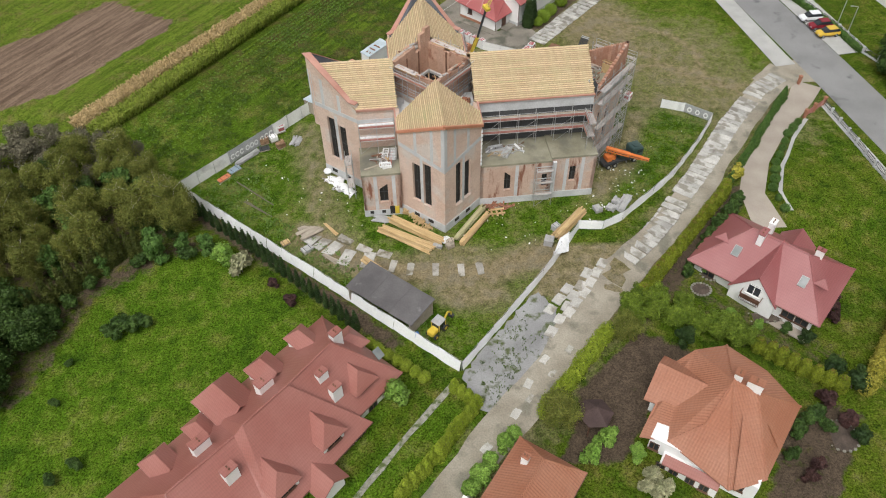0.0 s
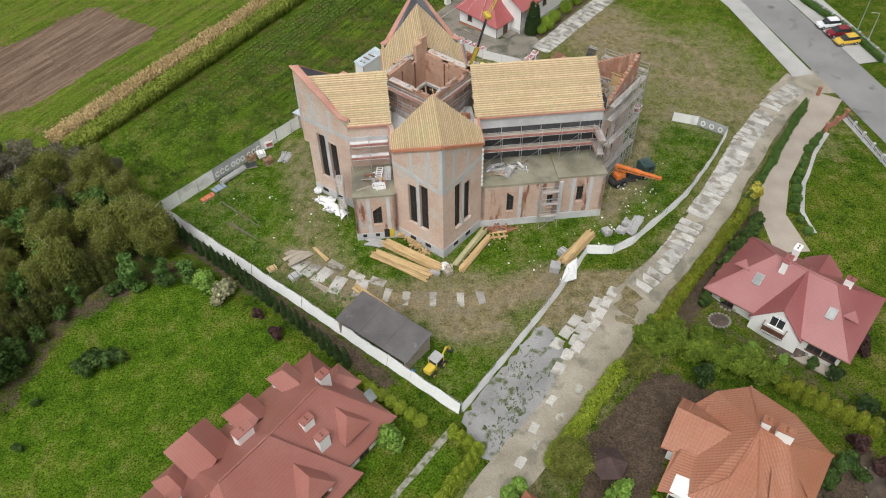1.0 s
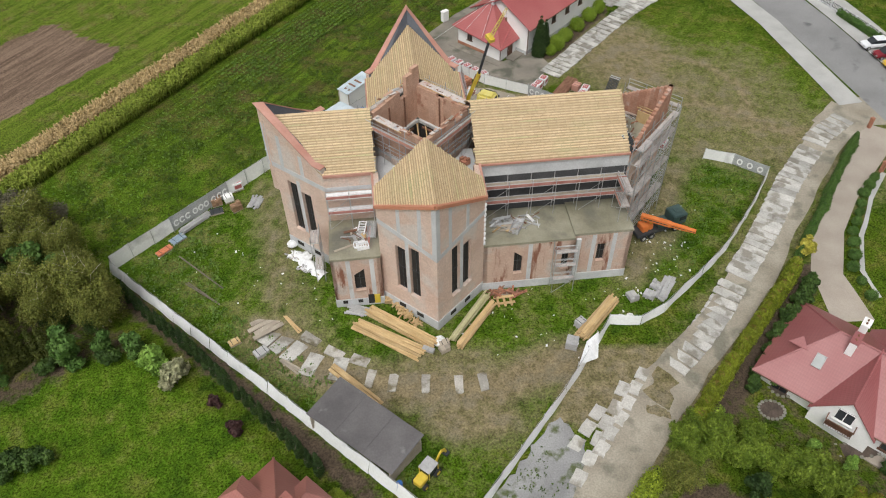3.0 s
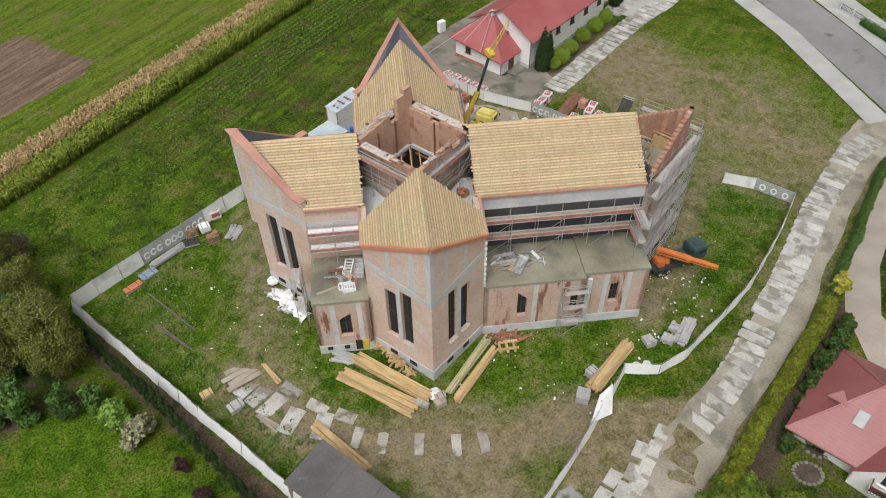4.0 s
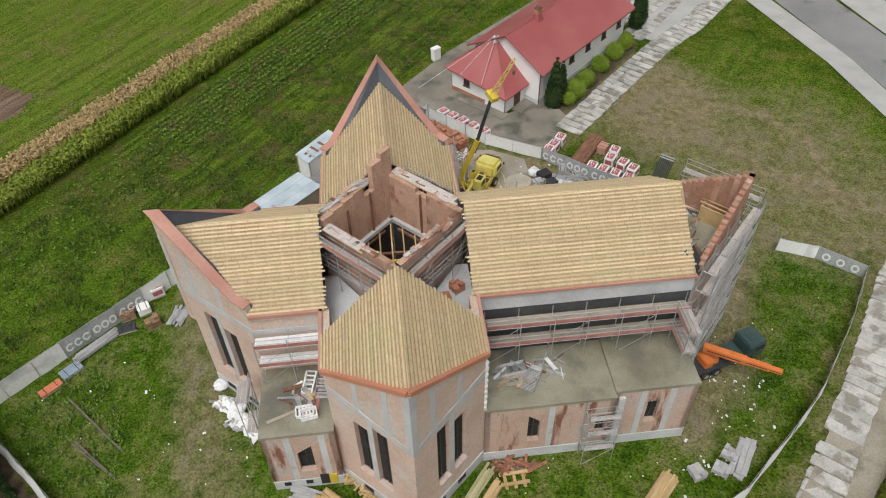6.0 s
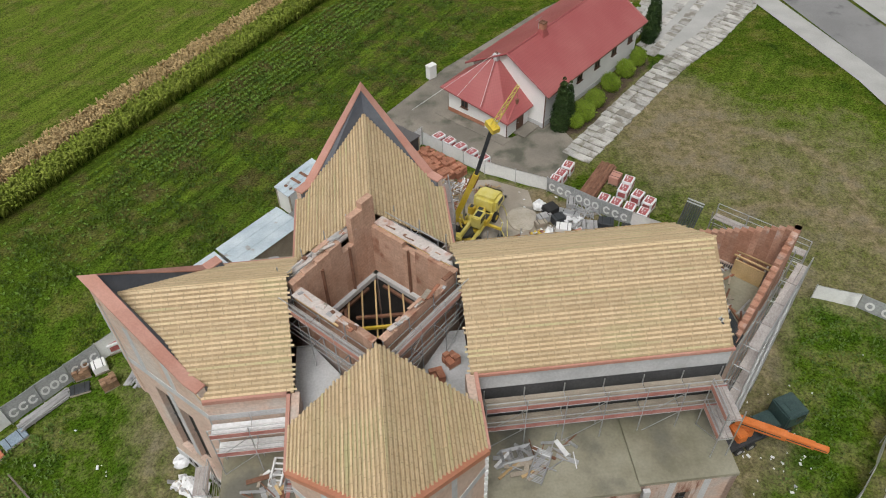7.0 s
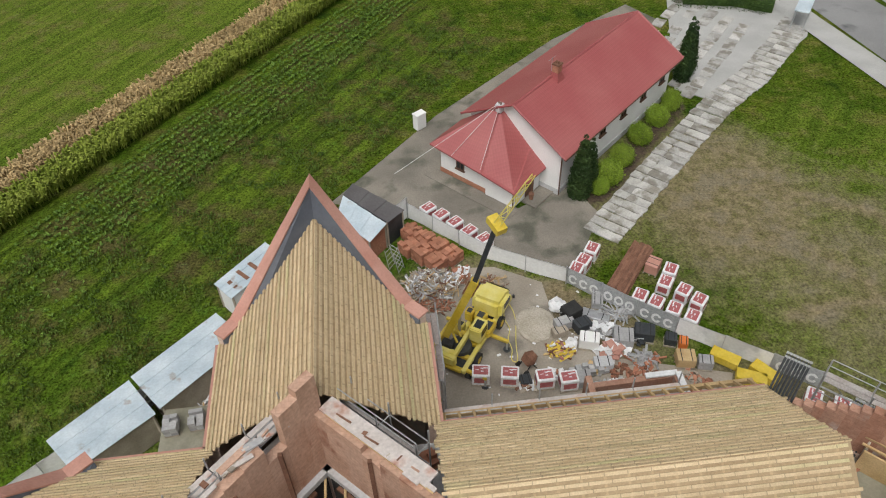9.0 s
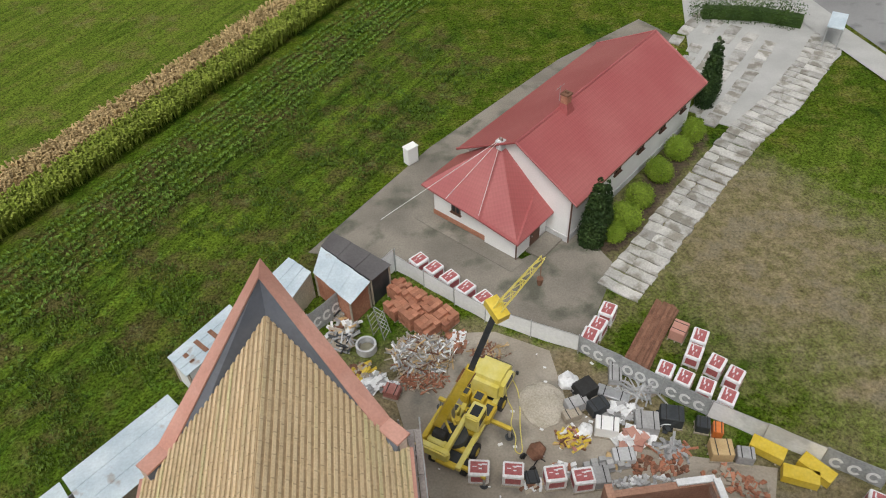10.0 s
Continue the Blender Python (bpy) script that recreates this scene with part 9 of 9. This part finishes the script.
B0, B1, B2, B3 = (CI @ Vector(p) for p in ((3.95, 105.3, 2.3), (5.95, 104.75, 8.4), (7.16, 104.3, 13.6), (8.9, 103.2, 18.1)))
boom = bmesh.new()
beam(boom, B0, B1, 0.42, 0.5)
bo = part("boom", boom, YELLOW, crane)
mid = B0.lerp(B1, 0.66)
for s in (-1, 1):
    bm = bmesh.new()
    beam(bm, B0.lerp(B1, 0.74) + Vector((0, 0.23 * s, 0)), B0.lerp(B1, 0.96) + Vector((0, 0.23 * s, 0)), 0.02, 0.3)
    part("lettering_bar", bm, RUST, bo)
bm = bmesh.new()
beam(bm, B1, B2, 0.26, 0.32)
part("inner_boom", bm, DARKSTEEL, bo)
bm = bmesh.new()
beam(bm, B2 - Vector((0.3, 0.5, 0.1)), B2 + Vector((0.3, 0.5, 0.2)), 0.7, 0.5)
part("boom_head", bm, YELLOW, bo)
jib = bmesh.new()
for i, j in ((-1, -1), (1, -1), (1, 1), (-1, 1)):
    o = Vector((0.18 * i, 0.18 * j, 0.1 * j))
    rod(jib, B2 + o, B3 + o * 0.5, 0.04, 0.03, 5)
jb = part("jib", jib, PALEYELLOW, bo)
for k in range(9):
    bm = bmesh.new()
    a, b = B2.lerp(B3, k / 9), B2.lerp(B3, (k + 1) / 9)
    s = 1 if k % 2 else -1
    rod(bm, a + Vector((0.17 * s, 0.17, 0)), b + Vector((-0.17 * s, -0.1, 0)), 0.025, 0.025, 5)
    rod(bm, a + Vector((-0.17 * s, -0.17, 0)), b + Vector((-0.17 * s, 0.1, 0)), 0.025, 0.025, 5)
    part("lacing", bm, PALEYELLOW, jb)
bm = bmesh.new()
rod(bm, B3, B3 - Vector((0, 0, 1.2)), 0.02, 0.02, 5)
rod(bm, B3 - Vector((0, 0, 1.2)), B3 - Vector((0, 0, 1.6)), 0.16, 0.1, 8)
part("hook_block", bm, RUST, jb)
bm = bmesh.new()
beam(bm, CI @ Vector((4.9, 106.0, 1.9)), B0.lerp(B1, 0.5), 0.2, 0.2)
part("lift_cylinder", bm, STEEL, bo)
for x in (-2.7, 0.9):
    for s in (-1, 1):
        bm = bmesh.new()
        beam(bm, (x, 0.9 * s, 0.95), (x, 2.5 * s, 0.95), 0.22, 0.22)
        og = part("outrigger", bm, YELLOW, crane)
        bm = bmesh.new()
        rod(bm, (x, 2.4 * s, 0.05), (x, 2.4 * s, 1.0), 0.09, 0.09, 8)
        part("jack", bm, STEEL, og)
        bm = bmesh.new()
        rod(bm, (x, 2.4 * s, 0.0), (x, 2.4 * s, 0.05), 0.28, 0.28, 10)
        part("foot_plate", bm, DARKSTEEL, og)

loader = thing("mobile_crane", "orange-boomed lorry crane with dark green cab", "crane", pose(25.9, 84.0, 0, 0, 0, 22) @ Matrix.Scale(0.8, 4))
part("chassis", soft(boxed(-4.0, 3.6, -1.0, 1.0, 0.75, 1.2)), DARKSTEEL, loader)
for x in (-3.0, -1.7, 2.4):
    for y in (-1.0, 1.0):
        wheel(loader, x, y, 0.5, 0.34)
lc = part("driver_cab", soft(boxed(1.7, 4.0, -1.2, 1.2, 1.2, 3.0), 0.14), GREENCAB, loader)
part("windscreen", boxed(4.004, 4.02, -1.0, 1.0, 2.0, 2.8), GLASS, lc)
for y in (-1.21, 1.21):
    part("side_window", boxed(2.6, 3.7, y - 0.012, y + 0.012, 2.0, 2.7), GLASS, lc)
part("roof_hatch", boxed(2.4, 3.2, -0.5, 0.5, 3.004, 3.08), GREENCAB, lc)
part("load_bed", boxed(-4.0, 0.2, -1.05, 1.05, 1.204, 1.35), DARKSTEEL, loader)
bm = bmesh.new()
rod(bm, (-1.6, 0, 1.404), (-1.6, 0, 2.2), 0.6, 0.5, 14)
part("turret", bm, ORANGE, loader)
LI = loader.matrix_basis.inverted()
L0, L1 = LI @ Vector((23.5, 83.5, 2.9)), LI @ Vector((29.1, 80.9, 2.8))
for k, (f0, f1, w, h) in enumerate(((0.0, 0.55, 0.72, 0.7), (0.5, 0.85, 0.58, 0.54), (0.82, 1.0, 0.48, 0.42))):
    bm = bmesh.new()
    a, b = L0.lerp(L1, f0), L0.lerp(L1, f1)
    beam(bm, a, b, w, h)
    part("boom_section", bm, ORANGE, loader)
    for s in (-1, 1):
        bm = bmesh.new()
        d = (b - a).normalized().cross(Vector((0, 0, 1))) * (w / 2 + 0.01) * s
        beam(bm, a.lerp(b, 0.1) + d, a.lerp(b, 0.9) + d, 0.02, h * 0.2)
        part("boom_rib", bm, DARKSTEEL, loader)
part("counterweight", soft(boxed(-3.2, -2.2, -0.8, 0.8, 1.404, 2.4), 0.1), ORANGE, loader)
part("machinery_box", soft(boxed(-0.6, 1.4, -0.9, 0.9, 1.204, 2.0), 0.08), GREENCAB, loader)
bm = bmesh.new()
beam(bm, (-1.6, 0, 2.1), L0.lerp(L1, 0.3), 0.24, 0.24)
part("lift_cylinder", bm, YELLOW, loader)

digger = thing("backhoe_loader", "small yellow backhoe loader with grey cab", "digger", pose(-0.7, 53.7, 0, 0, 0, 52) @ Matrix.Scale(0.82, 4))
part("hood", soft(boxed(-2.0, -0.6, -0.55, 0.55, 0.7, 1.5), 0.1), YELLOW, digger)
part("chassis", soft(boxed(-1.8, 1.2, -0.5, 0.5, 0.5, 0.8), 0.05), DARKSTEEL, digger)
dc = part("cab", soft(boxed(-0.6, 0.8, -0.65, 0.65, 0.804, 2.2), 0.06), GLASS, digger)
part("cab_roof", soft(boxed(-0.75, 0.9, -0.75, 0.75, 2.204, 2.35), 0.05), GREYBLOCK, dc)
for x in (-0.65, 0.85):
    for y in (-0.68, 0.68):
        part("pillar", boxed(x - 0.04, x + 0.04, y - 0.04, y + 0.04, 0.8, 2.2), YELLOW, dc)
for x, r in ((-1.4, 0.4), (0.7, 0.55)):
    for y in (-0.72, 0.72):
        wheel(digger, x, y, r, 0.32, YELLOW)
for pts in (((1.2, 0, 0.9), (2.2, 0, 2.0)), ((2.2, 0, 2.0), (3.0, 0.1, 1.2)), ((3.0, 0.1, 1.2), (3.2, 0.1, 0.5))):
    bm = bmesh.new()
    beam(bm, *pts, 0.2, 0.26)
    part("digging_arm", bm, YELLOW, digger)
bm = soft(boxed(2.9, 3.5, -0.3, 0.5, 0.05, 0.5), 0.06)
part("bucket", bm, DARKSTEEL, digger)


def car(m, paint, label, L=4.1):
    ob = thing("car", label, "car", m, "parked cars")
    prof = [(-L / 2, 0.35), (L / 2, 0.35), (L / 2 + 0.02, 0.72), (L / 2 - 0.9, 0.92), (-L / 2 + 0.05, 0.95)]
    cabp = [(-L / 2 + 0.15, 0.952), (L / 2 - 0.95, 0.932), (L / 2 - 1.65, 1.45), (-L / 2 + 0.55, 1.48)]
    for nm, pr, w, mt, bv in (("body", prof, 0.85, paint, 0.1), ("cabin", cabp, 0.74, GLASS, 0.06)):
        bm = bmesh.new()
        va, vb = [bm.verts.new((x, -w, z)) for x, z in pr], [bm.verts.new((x, w, z)) for x, z in pr]
        bm.faces.new(va[::-1])
        bm.faces.new(vb)
        for i in range(len(pr)):
            bm.faces.new((va[i], va[(i + 1) % len(pr)], vb[(i + 1) % len(pr)], vb[i]))
        part(nm, soft(bm, bv), mt, ob)
    part("roof", soft(boxed(-L / 2 + 0.6, L / 2 - 1.75, -0.7, 0.7, 1.462, 1.54), 0.03), paint, ob)
    for x in (-L / 2 + 0.75, L / 2 - 0.8):
        for y in (-0.78, 0.78):
            wheel(ob, x, y, 0.31, 0.2)
    for y in (-0.55, 0.55):
        part("headlight", boxed(L / 2 - 0.03, L / 2 + 0.05, y - 0.18, y + 0.18, 0.6, 0.74), STEEL, ob)
        part("tail_light", boxed(-L / 2 - 0.04, -L / 2 + 0.04, y - 0.15, y + 0.15, 0.65, 0.85), PALLETRED, ob)
    return ob


def paint(name, c):
    return surf(name, c, tuple(k * 1.1 for k in c), 0.5, 3, 0.25, 0, spread=0.03)


car(pose(67.4, 123.1, 0.1, 0, 0, 186), paint("white_car_paint", (0.72, 0.74, 0.76)), "white hatchback parked beside the street")
car(pose(68.1, 120.3, 0.1, 0, 0, 188), paint("dark_red_car_paint", (0.20, 0.02, 0.03)), "dark red hatchback parked beside the street")
car(pose(68.5, 117.7, 0.1, 0, 0, 190), paint("yellow_car_paint", (0.62, 0.42, 0.06)), "yellow saloon car parked beside the street")
for x, y, h in ((71.2, 120.4, 6.5), (72.6, 118.6, 5.0)):
    ob = thing("street_lamp", "grey steel street lamp beside the pavement", "street lamp", pose(x, y, 0))
    bm = bmesh.new()
    rod(bm, (0, 0, 0), (0, 0, h), 0.09, 0.05, 8)
    part("pole", bm, STEEL, ob)
    bm = bmesh.new()
    rod(bm, (0, 0, h), (-0.9, 0, h + 0.15), 0.04, 0.04, 6)
    part("arm", bm, STEEL, ob)
    part("lamp_head", soft(boxed(-1.4, -0.8, -0.12, 0.12, h + 0.1, h + 0.22), 0.03), GREYBLOCK, ob)


def garden_fence(line, label, gap=2.2, h=1.1):
    ob = thing("fence", label, "fence", Matrix.Identity(4))
    stops = line_spots(line, gap, 0, 2) + [line[-1]]
    pm = finish("pillar", boxed(-0.16, 0.16, -0.16, 0.16, 0, h + 0.15), CONCRETE)
    for x, y in stops:
        piece("pillar", pm, ob, pose(x, y, 0))
    for a, b in zip(stops, stops[1:]):
        bm = bmesh.new()
        beam(bm, (*a, 0.15), (*b, 0.15), 0.14, 0.3)
        part("plinth", bm, CONCRETE, ob)
        for z in (0.45, h):
            bm = bmesh.new()
            beam(bm, (*a, z), (*b, z), 0.04, 0.05)
            part("rail", bm, DARKSTEEL, ob)
        for k in range(1, 9):
            x, y = a[0] + (b[0] - a[0]) * k / 9, a[1] + (b[1] - a[1]) * k / 9
            part("bar", boxed(x - 0.025, x + 0.025, y - 0.025, y + 0.025, 0.3, h + 0.08), DARKSTEEL, ob)
    return ob


garden_fence([(64.5, 138), (68.5, 128), (71.2, 119.5), (72.6, 112), (75.2, 106)], "low concrete and bar fence beside the parked cars")
garden_fence([(60.4, 97.1), (62.2, 82.0), (64.4, 69.0)], "low concrete and bar fence along the villa garden")
for x, y in ((56.3, 93.9), (58.2, 95.4), (60.4, 97.1), (58.5, 103.0)):
    ob = thing("gate_post", "square red-brown brick gate post with cap", "gate post", pose(x, y, 0, 0, 0, 20), "brick gate posts")
    part("shaft", boxed(-0.2, 0.2, -0.2, 0.2, 0, 1.5), WETBRICK, ob)
    part("cap", boxed(-0.25, 0.25, -0.25, 0.25, 1.504, 1.58), WETBRICK, ob)
for a, b in (((56.3, 93.9), (58.2, 95.4)), ((58.2, 95.4), (60.4, 97.1))):
    ob = thing("driveway_gate", "low red-brown wooden driveway gate", "gate", Matrix.Identity(4), "driveway gates")
    for z in (0.35, 1.05):
        bm = bmesh.new()
        beam(bm, (a[0] + (b[0] - a[0]) * 0.12, a[1] + (b[1] - a[1]) * 0.12, z), (a[0] + (b[0] - a[0]) * 0.88, a[1] + (b[1] - a[1]) * 0.88, z), 0.05, 0.1)
        part("rail", bm, REDSTEEL, ob)
    for k in range(9):
        f = 0.16 + 0.68 * k / 8
        x, y = a[0] + (b[0] - a[0]) * f, a[1] + (b[1] - a[1]) * f
        part("paling", boxed(x - 0.05, x + 0.05, y - 0.05, y + 0.05, 0.0 if k in (0, 8) else 0.15, 1.2), REDSTEEL, ob)
bus = thing("bus_shelter", "small pale bus shelter at the forecourt edge", "shelter", pose(46.0, 151.8, 0, 0, 0, 60))
part("roof", boxed(-1.8, 1.8, -0.8, 0.8, 2.3, 2.4), TIN, bus)
part("back_panel", boxed(-1.7, 1.7, 0.66, 0.7, 0.2, 2.2), surf("frosted_panel", (0.5, 0.55, 0.55), (0.6, 0.64, 0.64), 0.6, 6, 0.3, 0), bus)
for x in (-1.7, 1.7):
    for y in (-0.7, 0.68):
        part("post", boxed(x - 0.05, x + 0.05, y - 0.05, y + 0.05, 0, 2.3), STEEL, bus)

structure(part("pavement", band([(47.4, 73.2, 1), (47.2, 77.2, 1), (49.3, 82.6, 1), (53.0, 88.9, 1), (56.6, 93.6, 1.3)], 0.5, 0.03, 0, 0.1), KERB), "strip of pale gravel beside the box balls", "pavement")
# garden beds edged with stones
BEDSTONE = surf("mossy_edging_stone", (0.17, 0.165, 0.13), (0.27, 0.26, 0.22), 1.2, 8, 0.9, 0.3, piece=0.2)
for cx, cy, rx, ry in ((33.4, 62.6, 1.4, 1.6), (37.6, 55.2, 2.8, 0.7), (41.0, 39.6, 1.8, 1.8), (31.6, 59.6, 1.2, 1.0)):
    ob = thing("flower_bed", "dark soil flower bed edged with pale stones", "flower bed", pose(cx, cy, 0))
    part("soil", prism([(rx * math.cos(i * 0.393), ry * math.sin(i * 0.393)) for i in range(16)], -0.1, 0.07), surf("bed_soil", (0.06, 0.045, 0.035), (0.1, 0.075, 0.06), 1, 8, 0.95, 0.4), ob)
    for i in range(18):
        a = i * 2 * math.pi / 18
        part("edging_stone", soft(boxed(rx * math.cos(a) - 0.16, rx * math.cos(a) + 0.16, ry * math.sin(a) - 0.14, ry * math.sin(a) + 0.14, -0.05, 0.14), 0.05), BEDSTONE, ob)


# ---- paving slabs, last ----
def slabs(parent, line, across, width, pitch, seed, skip=0.1, lean=0.0, shift=0.0, material=None):
    """Precast slabs laid crosswise along a line; each lies a little out of true."""
    rnd = random.Random(seed)
    mesh = []
    for k in range(4):
        w, h = width / 2 * (0.94 + 0.04 * k), across / 2
        rim = [(-w, -h), (-w * 0.3, -h), (w * 0.4, -h), (w, -h), (w, -h * 0.3), (w, h * 0.4), (w, h), (w * 0.2, h), (-w, h), (-w, h * 0.1)]
        bm = prism([(x + rnd.uniform(-0.06, 0.06), y + rnd.uniform(-0.08, 0.08)) for x, y in rim], -0.1, 0.03)
        mesh.append(finish("slab", bm, material or PAVER))
    stops = line_spots(line, pitch, 0, seed)
    for i, (x, y) in enumerate(stops):
        x1, y1 = stops[min(i + 1, len(stops) - 1)]
        x0, y0 = stops[max(i - 1, 0)]
        ang = math.degrees(math.atan2(y1 - y0, x1 - x0))
        if rnd.random() < skip:
            continue
        nx, ny = -math.sin(radians(ang)), math.cos(radians(ang))
        o = shift + rnd.uniform(-0.05, 0.05)
        piece("slab", rnd.choice(mesh), parent, pose(x + nx * o, y + ny * o, 0.05 + rnd.uniform(-0.015, 0.015), rnd.uniform(-0.8, 0.8), rnd.uniform(-0.8, 0.8), ang + lean + rnd.uniform(-1, 1)))


OLDSLAB = surf("half_buried_slab", (0.30, 0.285, 0.25), (0.44, 0.42, 0.385), 0.6, 7, 0.95, 0.4, spread=0.22, piece=0.18, stain=(0.16, 0.14, 0.09), stain_scale=0.7, stain_cut=0.52)
ring_way = structure(part("pavement", boxed(-18.6, -18.4, 69.0, 69.2, -0.3, -0.2), PAVER), "arc of worn concrete slabs laid over dirt", "pavement")
slabs(ring_way, [(-17.0, 69.5), (-14.4, 67.3), (-12.4, 65.8), (-9.6, 65.2), (-7.6, 64.4)], 2.7, 1.5, 1.62, 71, 0.0, material=PAVER)
slabs(ring_way, [(-6.4, 64.0), (-4.2, 63.5), (2.3, 63.2), (7.0, 63.8)], 2.0, 0.8, 2.3, 72, 0.3, material=OLDSLAB)
slabs(ring_way, [(-12.8, 69.0), (-10.2, 67.2), (-7.6, 66.2), (-3.8, 65.8)], 1.1, 2.1, 2.18, 73, 0.0, material=OLDSLAB)
lane_way = structure(part("pavement", boxed(30.0, 30.2, 71.0, 71.2, -0.3, -0.2), PAVER), "strip of precast concrete road slabs", "pavement")
PALESLAB = surf("pale_broken_slab", (0.40, 0.385, 0.355), (0.55, 0.54, 0.51), 0.5, 7, 0.9, 0.3, spread=0.2, piece=0.12, stain=(0.27, 0.25, 0.21), stain_scale=0.5, stain_cut=0.54)
for line, skip, seed in (([(12.8, 56.6), (15.2, 59.8), (16.8, 62.6)], 0.1, 74), ([(12.6, 53.2), (14.8, 57.0), (17.0, 60.3), (19.2, 64.4)], 0.06, 79), ([(15.0, 56.0), (18.3, 60.8), (21.2, 65.7)], 0.1, 81)):
    slabs(lane_way, line, 1.12, 1.55, 1.72, seed, skip, material=PALESLAB)
slabs(lane_way, [(4.0, 38.4), (7.4, 42.4), (9.0, 46.2), (11.2, 49.4), (13.4, 52.2)], 0.8, 1.3, 2.2, 80, 0.35, shift=-0.2, material=PALESLAB)
slabs(lane_way, [(9.2, 44.2), (12.0, 47.4), (16.6, 54.0)], 0.7, 1.1, 2.9, 88, 0.45, material=OLDSLAB)
slabs(lane_way, [(17.0, 56.4), (20.0, 60.6), (24.4, 65.0)], 1.6, 1.2, 2.4, 89, 0.4, material=OLDSLAB)
slabs(lane_way, [(23.8, 65.0), (26.6, 67.8), (30.0, 71.9), (33.0, 76.2), (37.6, 82.2)], 2.9, 1.05, 1.05, 75, 0.03, shift=0.1)
slabs(lane_way, [(37.6, 82.2), (44.2, 92.2), (51.0, 101.0), (56.6, 105.6)], 3.0, 1.04, 1.05, 76, 0.02, shift=0.1)
hall_way = structure(part("pavement", boxed(25.0, 25.2, 127.0, 127.2, -0.3, -0.2), PAVER), "wide path of precast concrete slabs", "pavement")
for across, wide, pitch, seed, shift in ((2.05, 0.98, 1.06, 77, -0.6), (1.15, 0.98, 1.06, 78, 1.05)):
    slabs(hall_way, [(17.4, 117.6), (26.0, 128.5), (32.0, 135.8), (37.7, 141.4), (42.6, 147.6), (47.0, 154.0)], across, wide, pitch, seed, 0.02, shift=shift)
for k in range(5):
    slabs(hall_way, [(29.4 + k * 0.5, 138.6 + k * 1.2), (35.0, 146.0 + k * 1.0), (40.0, 153.5 + k * 0.8)], 1.25, 1.9, 2.0, 82 + k, 0.04, shift=1.6 * k - 0.6)
# scraps of film and polystyrene blown over the grass
rnd = np.random.RandomState(91)
p = np.concatenate([np.array([cx, cy]) + rnd.randn(k, 2) * np.array([sx, sy]) for cx, cy, sx, sy, k in ((27, 80, 4, 4.5, 80), (-27, 78, 4, 4, 18), (-14, 74, 4, 4, 18), (10, 71, 6, 3, 22), (22, 75, 3, 2, 14), (12, 107, 4, 3, 40))])
p = p[inside(p[:, 0], p[:, 1], SITE)]
bm = bmesh.new()
for x, y in p:
    s, a = 0.05 + 0.12 * rnd.rand() ** 2, rnd.rand() * 6
    box(bm, -s, s, -s * 0.6, s * 0.6, 0, 0.04, pose(x, y, 0.03, 0, 0, math.degrees(a)))
tagged(part("litter", bm, PLASTIC), "white scraps of film scattered over the grass", "litter", "", "stuff")

# ---- the lie of the land ----
BROW = Vector((0.64, 14.44, 64.17))


def fall(x, y):
    """How far the land lies below the church's platform: it drops towards the thicket and under the gardens."""
    def ease(v, a, b):
        t = min(1.0, max(0.0, (v - a) / (b - a)))
        return t * t * (3 - 2 * t)
    apart = max(-18.0 - x, x - 22.0, 74.0 - y, y - 104.0, 0.0)
    west = 0.095 * max(0.0, -x - 5.0) * (1.0 - 0.6 * ease(y, 84.0, 102.0)) * ease(apart, 0.0, 6.0)
    east = 0.16 * max(0.0, x - 22.0) * (1.0 - ease(y, 60.0, 76.0))
    return min(3.2, west) + min(3.2, east)


def lowered(p):
    k = 1.0 + fall(p.x, p.y) / BROW.z
    return BROW + (p - BROW) * k, k


def settle():
    """Everything drawn on the level plan goes down onto the falling land."""
    done = set()
    for ob in list(bpy.data.objects):
        if ob.parent or ob.type in ("CAMERA", "LIGHT", "CURVE"):
            continue
        at = ob.matrix_basis.translation.copy()
        if at.length > 0.01:
            p, k = lowered(Vector((at.x, at.y, 0.0)))
            ob.matrix_basis = Matrix.Translation(Vector((p.x, p.y, p.z + at.z * k))) @ Matrix.Scale(k, 4) @ Matrix.Translation(-at) @ ob.matrix_basis
            continue
        for sub in [ob, *ob.children_recursive]:
            spot = sub.matrix_basis.translation.copy()
            if spot.length > 0.01:
                sub.matrix_basis.translation = lowered(spot)[0]
            elif sub.type == "MESH" and sub.data.name not in done:
                done.add(sub.data.name)
                co = np.empty(len(sub.data.vertices) * 3)
                sub.data.vertices.foreach_get("co", co)
                co = co.reshape(-1, 3)
                for row in np.nonzero((co[:, 0] < -5.0) | (co[:, 0] > 20.0))[0]:
                    co[row] = lowered(Vector(co[row]))[0]
                sub.data.vertices.foreach_set("co", co.ravel())
                sub.data.update()


settle()
